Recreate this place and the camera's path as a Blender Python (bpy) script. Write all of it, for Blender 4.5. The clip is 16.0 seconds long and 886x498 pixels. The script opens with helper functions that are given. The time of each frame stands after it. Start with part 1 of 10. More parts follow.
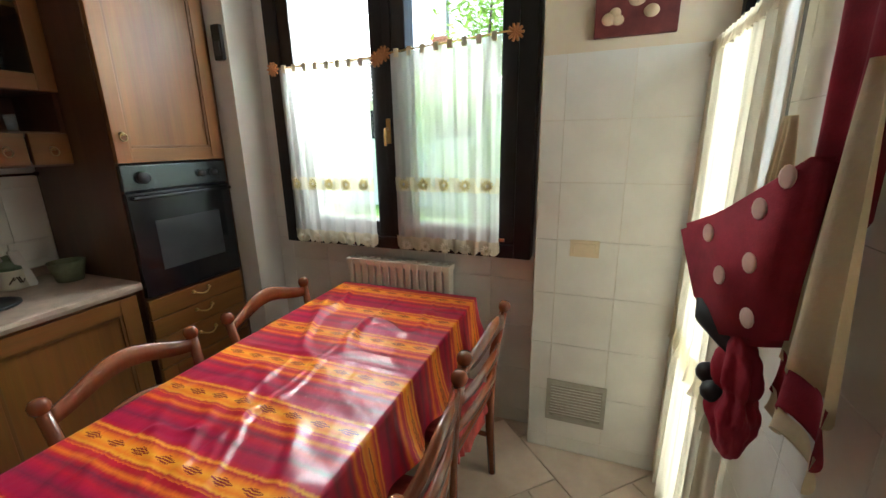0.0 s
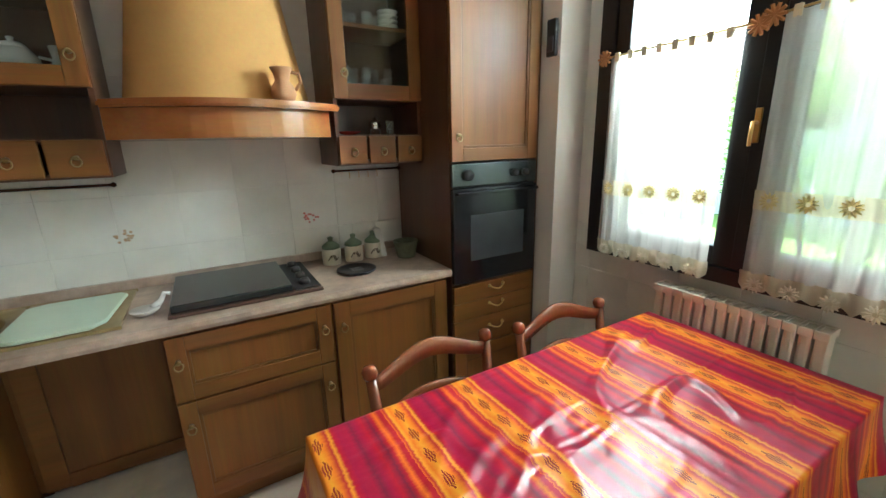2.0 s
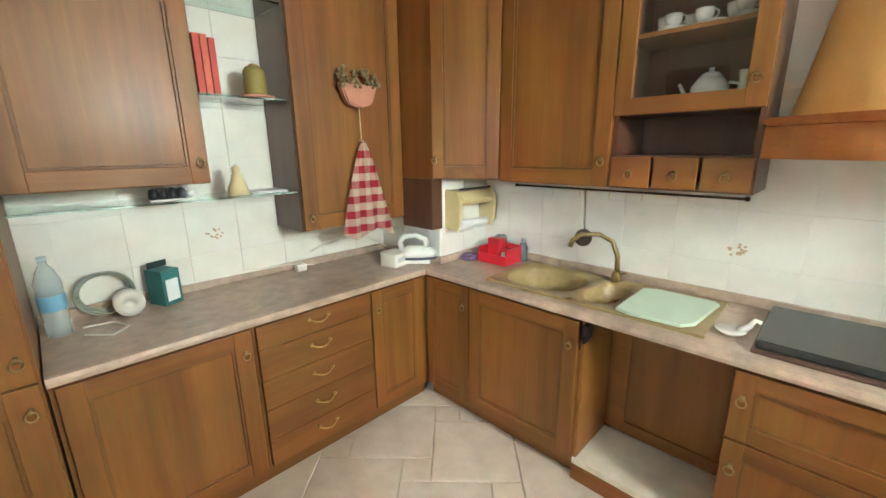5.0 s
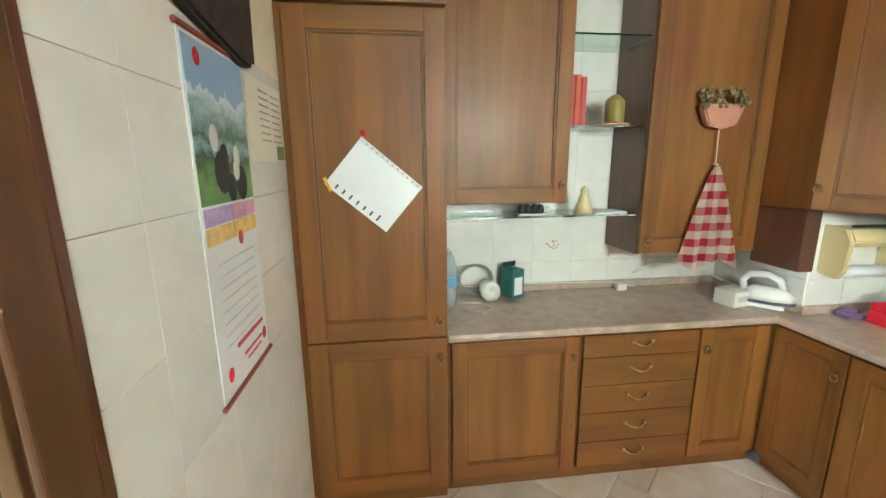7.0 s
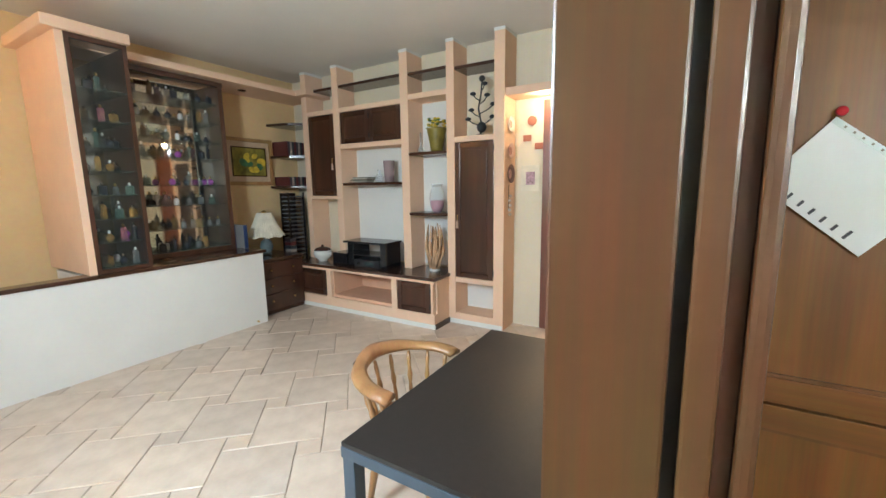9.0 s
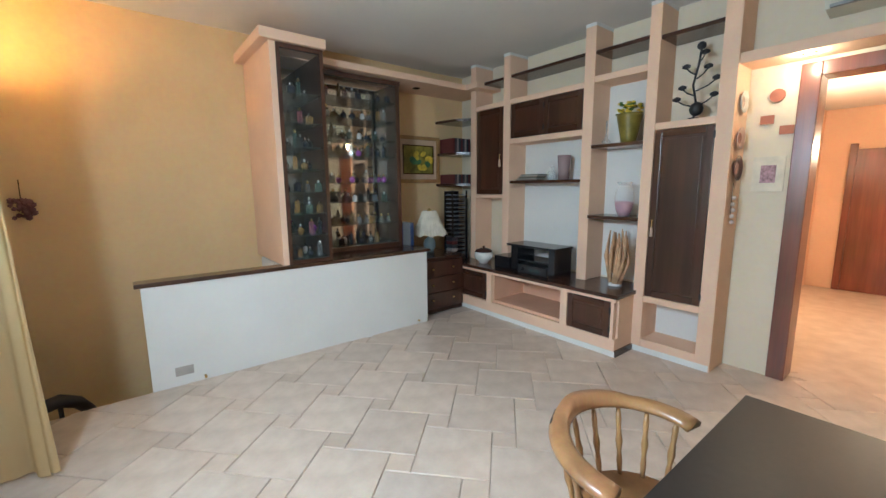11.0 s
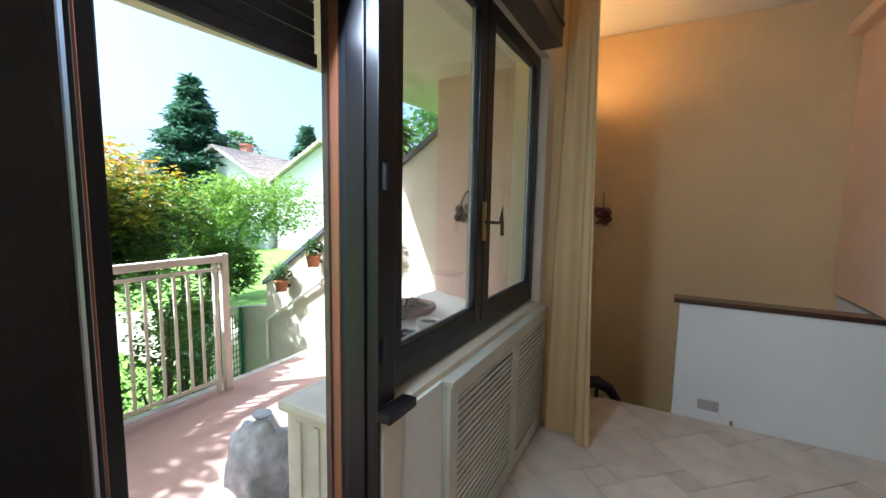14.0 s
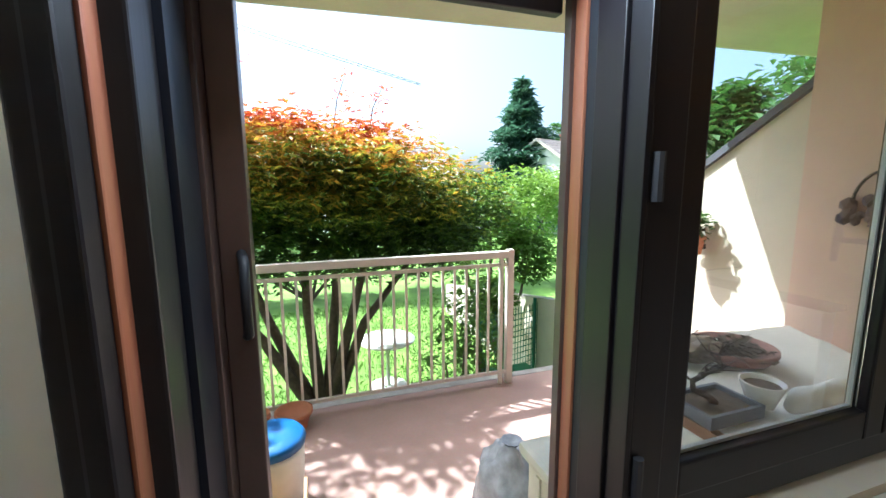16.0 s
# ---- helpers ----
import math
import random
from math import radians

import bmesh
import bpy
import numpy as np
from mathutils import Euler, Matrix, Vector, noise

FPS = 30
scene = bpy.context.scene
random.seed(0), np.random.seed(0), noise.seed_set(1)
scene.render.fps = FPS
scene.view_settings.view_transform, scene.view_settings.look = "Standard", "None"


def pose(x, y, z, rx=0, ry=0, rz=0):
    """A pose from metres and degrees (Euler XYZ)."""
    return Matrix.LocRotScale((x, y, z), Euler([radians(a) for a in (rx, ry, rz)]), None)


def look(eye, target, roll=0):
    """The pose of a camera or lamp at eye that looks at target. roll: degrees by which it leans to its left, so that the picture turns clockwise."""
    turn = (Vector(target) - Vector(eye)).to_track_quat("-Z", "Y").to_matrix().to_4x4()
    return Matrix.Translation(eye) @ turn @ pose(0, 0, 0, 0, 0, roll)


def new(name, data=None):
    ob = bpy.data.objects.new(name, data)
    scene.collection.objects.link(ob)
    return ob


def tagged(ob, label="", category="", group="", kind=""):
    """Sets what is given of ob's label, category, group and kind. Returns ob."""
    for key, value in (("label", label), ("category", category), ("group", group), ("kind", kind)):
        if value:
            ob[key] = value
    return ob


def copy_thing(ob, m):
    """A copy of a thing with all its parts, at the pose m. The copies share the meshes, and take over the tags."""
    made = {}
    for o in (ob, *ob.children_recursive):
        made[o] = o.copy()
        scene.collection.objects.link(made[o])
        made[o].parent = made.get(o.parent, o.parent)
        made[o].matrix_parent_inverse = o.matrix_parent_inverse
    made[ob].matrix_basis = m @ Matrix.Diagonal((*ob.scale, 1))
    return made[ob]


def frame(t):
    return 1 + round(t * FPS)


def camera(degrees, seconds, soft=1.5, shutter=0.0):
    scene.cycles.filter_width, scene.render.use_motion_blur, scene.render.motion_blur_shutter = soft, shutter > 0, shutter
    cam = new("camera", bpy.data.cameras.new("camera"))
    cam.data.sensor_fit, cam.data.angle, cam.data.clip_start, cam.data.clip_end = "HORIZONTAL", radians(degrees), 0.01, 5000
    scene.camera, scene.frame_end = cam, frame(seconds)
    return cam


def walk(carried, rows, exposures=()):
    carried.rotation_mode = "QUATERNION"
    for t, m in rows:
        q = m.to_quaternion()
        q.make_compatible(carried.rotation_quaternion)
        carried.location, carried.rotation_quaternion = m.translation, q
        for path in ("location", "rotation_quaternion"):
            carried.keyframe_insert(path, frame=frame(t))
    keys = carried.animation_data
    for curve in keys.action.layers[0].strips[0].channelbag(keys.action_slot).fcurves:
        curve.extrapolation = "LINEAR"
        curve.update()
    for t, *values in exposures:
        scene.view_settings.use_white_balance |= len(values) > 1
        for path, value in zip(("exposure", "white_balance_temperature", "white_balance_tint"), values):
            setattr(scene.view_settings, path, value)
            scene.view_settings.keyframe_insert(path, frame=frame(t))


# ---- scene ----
cam = camera(95.6, 16.0)
PATH = [
    (0, (0.269, 0.192, 1.503), (-0.418, 1.999, 0.989), -1.0),
    (0.5, (0.239, 0.258, 1.489), (-0.698, 1.95, 0.98), -1.5),
    (1, (0.158, 0.311, 1.5), (-1.058, 1.815, 0.99), -1.4),
    (1.5, (0.121, 0.336, 1.498), (-1.362, 1.581, 0.999), -1.5),
    (2, (0.006, 0.324, 1.526), (-1.667, 1.295, 1.016), -1.4),
    (2.5, (-0.083, 0.311, 1.518), (-1.914, 0.943, 1.019), -1.5),
    (3, (-0.136, 0.321, 1.524), (-2.06, 0.549, 1.03), -1.6),
    (3.5, (-0.163, 0.351, 1.547), (-2.084, 0.111, 1.044), -1.7),
    (4, (-0.144, 0.309, 1.549), (-1.939, -0.419, 1.05), -1.8),
    (6.3, (0.134, 0.256, 1.695), (-0.59, -1.559, 1.266), 0.1),
    (6.5, (0.171, 0.262, 1.678), (-0.423, -1.603, 1.264), -0.1),
    (7, (0.255, 0.241, 1.673), (0.027, -1.703, 1.263), -0.5),
    (7.5, (0.369, 0.193, 1.632), (0.496, -1.77, 1.271), -0.6),
    (8, (0.512, 0.159, 1.587), (0.984, -1.762, 1.293), -0.6),
    (8.5, (0.622, 0.139, 1.602), (1.409, -1.676, 1.308), -0.6),
    (9, (0.725, 0.111, 1.608), (1.746, -1.582, 1.303), -0.8),
    (11.5, (1.365, -0.119, 1.615), (3.075, -1.115, 1.326), -0.4),
    (12, (1.477, -0.113, 1.626), (3.35, -0.764, 1.365), -0.3),
    (12.5, (1.557, -0.098, 1.608), (3.534, -0.301, 1.383), -0.1),
    (13, (1.594, -0.046, 1.576), (3.57, 0.18, 1.372), 0.5),
    (13.5, (1.605, -0.025, 1.55), (3.499, 0.587, 1.352), 0.8),
    (14, (1.654, 0.006, 1.536), (3.396, 0.965, 1.323), 1.0),
    (14.5, (1.756, 0.065, 1.547), (3.274, 1.347, 1.316), 1.1),
    (15, (1.877, 0.139, 1.551), (3.092, 1.707, 1.297), 0.8),
    (15.5, (1.97, 0.191, 1.576), (2.886, 1.948, 1.307), 0.8),
    (16, (2.094, 0.229, 1.6), (2.715, 2.108, 1.312), -0.3),
]
EXPOSURES = [(0, 2.3, 5500, 3), (1.5, 2.5, 5350, -2), (2.5, 2.95, 5300, -3), (3.5, 3.45, 5700, 0), (4, 3.6, 5800, 1), (6.3, 3.6, 5550, -4), (7.5, 3.4, 5550, -4), (9, 3.1, 5550, 0),
             (11.5, 2.75, 5050, 0), (12.5, 2.58, 5000, 0), (13.5, 2.05, 5100, 3), (14.5, 1.48, 5200, 4), (16, 1.6, 5300, 4)]
walk(cam, [(t, look(eye, target, roll)) for t, eye, target, roll in PATH], EXPOSURES)

# ---- light ----
SUN_DIR = Vector((-0.45, 0.42, 0.92)).normalized()
world = bpy.data.worlds.new("sky")
scene.world = world
world.use_nodes = True
wn = world.node_tree
sky = wn.nodes.new("ShaderNodeTexSky")
sky.sky_type = 'NISHITA'
sky.sun_disc = False
sky.sun_elevation = math.asin(SUN_DIR.z)
sky.sun_rotation = math.atan2(SUN_DIR.x, SUN_DIR.y)
sky.dust_density = 6.0
bg = wn.nodes["Background"]
bg.inputs["Strength"].default_value = 0.15
wn.links.new(sky.outputs["Color"], bg.inputs["Color"])
sun_data = bpy.data.lights.new("sun", 'SUN')
sun_data.energy, sun_data.angle, sun_data.color = 5.0, radians(0.5), (1.0, 0.95, 0.86)
sun = new("sun", sun_data)
sun.matrix_world = look(SUN_DIR * 30, (0, 0, 0))


def area_lamp(name, x, y, z, target, w, h, watts, color=(0.93, 0.97, 1.0)):
    d = bpy.data.lights.new(name, 'AREA')
    d.shape, d.size, d.size_y, d.energy, d.color = 'RECTANGLE', w, h, watts, color
    ob = new(name, d)
    ob.matrix_world = look((x, y, z), target)
    return ob


def point_lamp(name, x, y, z, watts, color, radius=0.03):
    d = bpy.data.lights.new(name, 'POINT')
    d.energy, d.color, d.shadow_soft_size = watts, color, radius
    ob = new(name, d)
    ob.location = (x, y, z)
    return ob


DAY = (1.0, 0.95, 0.84)
area_lamp("window_light_kitchen", -1.035, 2.36, 2.16, (-1.0, 0.2, 0.3), 0.52, 0.40, 7.5, DAY)
area_lamp("window_light_kitchen_top", -0.70, 2.20, 2.45, (-0.80, 0.2, 0.6), 1.25, 0.26, 3.8, DAY)
area_lamp("window_light_kitchen_door", 0.90, 1.68, 1.10, (-2.0, 1.0, 0.9), 0.6, 1.9, 7.0, DAY)
area_lamp("window_light_balcony_door", 2.27, 0.745, 2.22, (2.85, -2.6, 0.6), 0.56, 0.40, 13)
point_lamp("wall_lamp_light", 5.38, 0.685, 2.345, 5.5, (1.0, 0.56, 0.20), 0.04)
point_lamp("hall_lamp_light", 1.35, -6.2, 2.0, 9, (1.0, 0.66, 0.38), 0.06)
point_lamp("spot_light", 2.0, -4.02, 2.48, 1, (1.0, 0.75, 0.45), 0.03)

# ---- materials ----
MATS = {}


def base_mat(name, rough=0.5, metal=0.0):
    m = bpy.data.materials.new(name)
    m.use_nodes = True
    nt = m.node_tree
    b = nt.nodes["Principled BSDF"]
    b.inputs["Roughness"].default_value = rough
    b.inputs["Metallic"].default_value = metal
    return m, nt, b


def noise_tex(nt, scale, detail=4.0, stretch=(1, 1, 1), rough=0.55):
    tc = nt.nodes.new("ShaderNodeTexCoord")
    mp = nt.nodes.new("ShaderNodeMapping")
    mp.inputs["Scale"].default_value = stretch
    n = nt.nodes.new("ShaderNodeTexNoise")
    n.inputs["Scale"].default_value, n.inputs["Detail"].default_value = scale, detail
    n.inputs["Roughness"].default_value = rough
    nt.links.new(tc.outputs["Object"], mp.inputs["Vector"])
    nt.links.new(mp.outputs["Vector"], n.inputs["Vector"])
    return n


def ramp(nt, fac, stops):
    r = nt.nodes.new("ShaderNodeValToRGB")
    e = r.color_ramp.elements
    while len(e) < len(stops):
        e.new(0.5)
    for el, (p, c) in zip(e, stops):
        el.position, el.color = p, (*c, 1)
    nt.links.new(fac, r.inputs["Fac"])
    return r


def mix(nt, fac, a, b, mode='MIX'):
    m = nt.nodes.new("ShaderNodeMix")
    m.data_type, m.blend_type = 'RGBA', mode
    if isinstance(fac, float):
        m.inputs["Factor"].default_value = fac
    else:
        nt.links.new(fac, m.inputs["Factor"])
    for sock, v in (("A", a), ("B", b)):
        s = [i for i in m.inputs if i.name == sock and i.type == 'RGBA'][0]
        if isinstance(v, tuple):
            s.default_value = (*v, 1)
        else:
            nt.links.new(v, s)
    return [o for o in m.outputs if o.type == 'RGBA'][0]


def bump(nt, b, height, strength=0.2, dist=0.01):
    bp = nt.nodes.new("ShaderNodeBump")
    bp.inputs["Strength"].default_value, bp.inputs["Distance"].default_value = strength, dist
    nt.links.new(height, bp.inputs["Height"])
    nt.links.new(bp.outputs["Normal"], b.inputs["Normal"])


def plain(name, color, rough=0.5, metal=0.0, vary=0.12, scale=8.0, bumpy=0.05, coat=0.0):
    """A surface of one colour with two scales of variation and fine relief."""
    if name in MATS:
        return MATS[name]
    m, nt, b = base_mat(name, rough, metal)
    n1, n2 = noise_tex(nt, scale), noise_tex(nt, scale * 14, 3)
    lo = tuple(c * (1 - vary) for c in color)
    hi = tuple(min(1, c * (1 + vary)) for c in color)
    r = ramp(nt, n1.outputs["Fac"], [(0.3, lo), (0.7, hi)])
    out = mix(nt, 0.12, r.outputs["Color"], n2.outputs["Color"], 'OVERLAY')
    nt.links.new(out, b.inputs["Base Color"])
    if bumpy:
        bump(nt, b, n2.outputs["Fac"], bumpy, 0.004)
    b.inputs["Coat Weight"].default_value = coat
    MATS[name] = m
    return m


def wood(name, dark, light, rough=0.35, axis='Z', coat=0.2):
    """Grain that runs along one axis, with broader bands of tone."""
    if name in MATS:
        return MATS[name]
    m, nt, b = base_mat(name, rough)
    st = {'X': (0.08, 1, 1), 'Y': (1, 0.08, 1), 'Z': (1, 1, 0.08)}[axis]
    n1 = noise_tex(nt, 9, 3, st)
    n2 = noise_tex(nt, 90, 5, tuple(s if s == 1 else 0.03 for s in st), 0.65)
    n3 = noise_tex(nt, 2.2, 2)
    mid = tuple((a + c) / 2 for a, c in zip(dark, light))
    r = ramp(nt, n1.outputs["Fac"], [(0.3, dark), (0.5, mid), (0.72, light)])
    out = mix(nt, 0.32, r.outputs["Color"], n2.outputs["Color"], 'SOFT_LIGHT')
    out = mix(nt, 0.25, out, n3.outputs["Color"], 'OVERLAY')
    nt.links.new(out, b.inputs["Base Color"])
    bump(nt, b, n2.outputs["Fac"], 0.08, 0.003)
    b.inputs["Coat Weight"].default_value = coat
    b.inputs["Coat Roughness"].default_value = 0.25
    MATS[name] = m
    return m


def glass(name="glass", tint=(0.95, 0.98, 0.97), rough=0.0):
    if name in MATS:
        return MATS[name]
    m, nt, b = base_mat(name, rough)
    b.inputs["Transmission Weight"].default_value = 1.0
    b.inputs["Base Color"].default_value = (*tint, 1)
    b.inputs["IOR"].default_value = 1.45
    MATS[name] = m
    return m


def sheer(name, color, opacity):
    """Thin woven cloth that lets part of the light through."""
    if name in MATS:
        return MATS[name]
    m, nt, b = base_mat(name, 0.9)
    b.inputs["Base Color"].default_value = (*color, 1)
    tr = nt.nodes.new("ShaderNodeBsdfTransparent")
    tl = nt.nodes.new("ShaderNodeBsdfTranslucent")
    tl.inputs["Color"].default_value = (*color, 1)
    m1, m2 = nt.nodes.new("ShaderNodeMixShader"), nt.nodes.new("ShaderNodeMixShader")
    m1.inputs["Fac"].default_value = 0.5
    nt.links.new(b.outputs["BSDF"], m1.inputs[1])
    nt.links.new(tl.outputs["BSDF"], m1.inputs[2])
    n = noise_tex(nt, 700, 1)
    r = ramp(nt, n.outputs["Fac"], [(0.3, (opacity - 0.08,) * 3), (0.7, (min(1, opacity + 0.08),) * 3)])
    nt.links.new(r.outputs["Color"], m2.inputs["Fac"])
    nt.links.new(tr.outputs["BSDF"], m2.inputs[1])
    nt.links.new(m1.outputs["Shader"], m2.inputs[2])
    nt.links.new(m2.outputs["Shader"], nt.nodes["Material Output"].inputs["Surface"])
    MATS[name] = m
    return m


def tile_mat(name, c1, c2, rough=0.35, spread=0.10):
    """Fired tile: each piece takes its own tone, with clouding and pits."""
    if name in MATS:
        return MATS[name]
    m, nt, b = base_mat(name, rough)
    oi = nt.nodes.new("ShaderNodeObjectInfo")
    n1, n2 = noise_tex(nt, 6, 4), noise_tex(nt, 60, 3)
    r = ramp(nt, n1.outputs["Fac"], [(0.3, c1), (0.7, c2)])
    rr = ramp(nt, oi.outputs["Random"], [(0.0, (1 - spread,) * 3), (1.0, (1 + 0.6 * spread, 1 + 0.5 * spread, 1 + 0.3 * spread))])
    out = mix(nt, 1.0, r.outputs["Color"], rr.outputs["Color"], 'MULTIPLY')
    out = mix(nt, 0.1, out, n2.outputs["Color"], 'OVERLAY')
    nt.links.new(out, b.inputs["Base Color"])
    bump(nt, b, n1.outputs["Fac"], 0.12, 0.01)
    MATS[name] = m
    return m


def glow(name, color, strength):
    if name in MATS:
        return MATS[name]
    m, nt, b = base_mat(name, 0.5)
    b.inputs["Base Color"].default_value = (*color, 1)
    b.inputs["Emission Color"].default_value = (*color, 1)
    b.inputs["Emission Strength"].default_value = strength
    MATS[name] = m
    return m


WOOD = wood("cabinet_wood", (0.155, 0.054, 0.009), (0.265, 0.106, 0.018), 0.5, coat=0.1)
WOOD_H = wood("cabinet_wood_rail", (0.150, 0.053, 0.009), (0.255, 0.101, 0.017), 0.5, 'Y', 0.1)
WOOD_X = wood("cabinet_wood_cross", (0.150, 0.053, 0.009), (0.255, 0.101, 0.017), 0.5, 'X', 0.1)
# same cabinet wood, with the shade on sides and insides put into its colour
WOOD_SHADED = wood("cabinet_wood_shaded", (0.075, 0.03, 0.016), (0.13, 0.055, 0.027))
CHAIR_W = wood("cherry_wood", (0.20, 0.055, 0.02), (0.30, 0.095, 0.035), 0.22, 'Z', 0.5)
DARK_W = wood("walnut_dark", (0.035, 0.014, 0.008), (0.075, 0.03, 0.016), 0.22, 'X', 0.4)
DARK_Z = wood("walnut_dark_upright", (0.045, 0.018, 0.010), (0.085, 0.034, 0.018), 0.3, 'Z', 0.3)
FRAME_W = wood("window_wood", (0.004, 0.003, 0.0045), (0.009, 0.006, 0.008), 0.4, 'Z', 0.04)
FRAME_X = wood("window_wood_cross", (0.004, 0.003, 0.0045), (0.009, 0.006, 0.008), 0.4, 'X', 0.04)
JAMB_W = wood("jamb_wood", (0.095, 0.042, 0.015), (0.155, 0.070, 0.025), 0.4, 'Z', 0.5)
# reddish wood with sunlight put into its colour, brighter than the frame wood
SUNLIT_REDWOOD = wood("sunlit_reddish_wood", (0.28, 0.10, 0.05), (0.40, 0.16, 0.08), 0.4, 'Z', 0.2)
OAK = wood("captain_chair_wood", (0.24, 0.11, 0.04), (0.42, 0.21, 0.085), 0.35, 'Z', 0.3)
WHITE_P = plain("white_plaster", (0.78, 0.76, 0.72), 0.85, vary=0.03, scale=2, bumpy=0.08)
CREAM_P = plain("cream_plaster", (0.76, 0.66, 0.50), 0.85, vary=0.04, scale=2, bumpy=0.08)
WARM_P = plain("warm_plaster", (0.74, 0.53, 0.28), 0.85, vary=0.05, scale=1.5, bumpy=0.08)
CEIL_P = plain("ceiling_plaster", (0.80, 0.77, 0.72), 0.9, vary=0.02, scale=2, bumpy=0.05)
PEACH = plain("peach_plaster", (0.76, 0.46, 0.30), 0.8, vary=0.05, scale=3, bumpy=0.1)
PEACH_L = plain("pale_peach_plaster", (0.80, 0.55, 0.38), 0.8, vary=0.04, scale=3, bumpy=0.1)
OCHRE = plain("ochre_plaster", (0.72, 0.42, 0.14), 0.8, vary=0.07, scale=4, bumpy=0.12)
OUT_P = plain("render_outside", (0.60, 0.53, 0.43), 0.9, vary=0.06, scale=3, bumpy=0.2)
OUT_PINK = plain("render_pink", (0.62, 0.44, 0.36), 0.9, vary=0.06, scale=3, bumpy=0.2)
WALL_TILE = tile_mat("wall_tile", (0.77, 0.755, 0.70), (0.84, 0.825, 0.775), 0.25, 0.025)
FLOOR_TILE = tile_mat("floor_tile", (0.56, 0.45, 0.36), (0.70, 0.59, 0.49), 0.32)
GROUT = plain("grout", (0.52, 0.43, 0.35), 0.9)
MARBLE = plain("worktop_laminate", (0.46, 0.35, 0.275), 0.3, vary=0.22, scale=14, bumpy=0.02)
BLACK = plain("black_enamel", (0.012, 0.012, 0.014), 0.15, vary=0.1, bumpy=0.0)
BLACK_M = plain("black_matt", (0.02, 0.02, 0.022), 0.5, vary=0.1)
STEEL = plain("brushed_steel", (0.42, 0.44, 0.46), 0.3, 1.0, vary=0.06, scale=20)
BRASS = plain("brass", (0.62, 0.42, 0.16), 0.3, 1.0)
CHROME = plain("chrome", (0.7, 0.7, 0.7), 0.12, 1.0, bumpy=0)
WHITE_C = plain("white_ceramic", (0.80, 0.79, 0.75), 0.2, vary=0.03, bumpy=0.0, coat=0.4)
WHITE_E = plain("white_enamel", (0.80, 0.78, 0.72), 0.4, vary=0.04)
RAD_P = plain("radiator_enamel", (0.74, 0.70, 0.60), 0.4, vary=0.04)
COVER_P = plain("radiator_cover_paint", (0.60, 0.575, 0.475), 0.45, vary=0.05)
GLASS = glass()
def thin(name, color, alpha, rough=0.05):
    """Thin clear glass or plastic: mostly see-through, with a gloss."""
    if name in MATS:
        return MATS[name]
    m, nt, b = base_mat(name, rough)
    b.inputs["Base Color"].default_value = (*color, 1)
    b.inputs["Alpha"].default_value = alpha
    MATS[name] = m
    return m


THIN = thin("thin_glass", (0.75, 0.80, 0.80), 0.28)
LACE = sheer("curtain_lace", (0.86, 0.86, 0.82), 0.62)
LACE_D = sheer("curtain_trim", (0.76, 0.70, 0.52), 0.8)
GOLD_CLOTH = sheer("curtain_gold", (0.76, 0.60, 0.33), 0.91)
DOORCLOTH = sheer("curtain_door", (0.72, 0.64, 0.48), 0.92)
RED_PL = plain("red_plastic", (0.55, 0.015, 0.03), 0.35)
PAPER = plain("paper", (0.82, 0.83, 0.85), 0.5, vary=0.02)
GREEN_L = plain("leaf_green", (0.09, 0.17, 0.03), 0.5, vary=0.35, scale=6)
TERRA = plain("terracotta", (0.42, 0.16, 0.08), 0.8, vary=0.15)


# ---- builders ----
def thing(name, x, y, z, label, category, group="", kind=""):
    e = new(name)
    e.location = (x, y, z)
    e.empty_display_size = 0.1
    return tagged(e, label, category, group, kind)


def origin_of(ob):
    while ob.parent:
        ob = ob.parent
    return Vector(ob.location)


def part(name, bm, mat, parent=None, label="", smooth=False):
    """Link a bmesh, in world metres, as one mesh under a thing or a part."""
    me = bpy.data.meshes.new(name)
    if parent:
        bmesh.ops.translate(bm, verts=bm.verts, vec=-origin_of(parent))
    bmesh.ops.recalc_face_normals(bm, faces=bm.faces)
    bm.to_mesh(me)
    bm.free()
    for m in (mat if isinstance(mat, (list, tuple)) else [mat]):
        me.materials.append(m)
    if smooth:
        for p in me.polygons:
            p.use_smooth = True
    ob = new(name, me)
    if parent:
        ob.parent = parent
    if label:
        ob["label"] = label
    return ob


def setting(name, bm, mat, label, category, smooth=False):
    return tagged(part(name, bm, mat, None, "", smooth), label, category, "", "structure")


def box(bm, x0, x1, y0, y1, z0, z1, bevel=0.0, mi=0):
    r = bmesh.ops.create_cube(bm, size=1.0)
    vs = r["verts"]
    bmesh.ops.scale(bm, vec=(abs(x1 - x0), abs(y1 - y0), abs(z1 - z0)), verts=vs)
    bmesh.ops.translate(bm, vec=((x0 + x1) / 2, (y0 + y1) / 2, (z0 + z1) / 2), verts=vs)
    fs = set(f for v in vs for f in v.link_faces)
    for f in fs:
        f.material_index = mi
    if bevel:
        es = list(set(e for v in vs for e in v.link_edges))
        bmesh.ops.bevel(bm, geom=es, offset=bevel, segments=2, affect='EDGES', profile=0.6)
    return bm


def B(*a, **k):
    bm = bmesh.new()
    return box(bm, *a, **k)


def boxes(lst, bevel=0.0):
    bm = bmesh.new()
    for a in lst:
        box(bm, *a, bevel=bevel)
    return bm


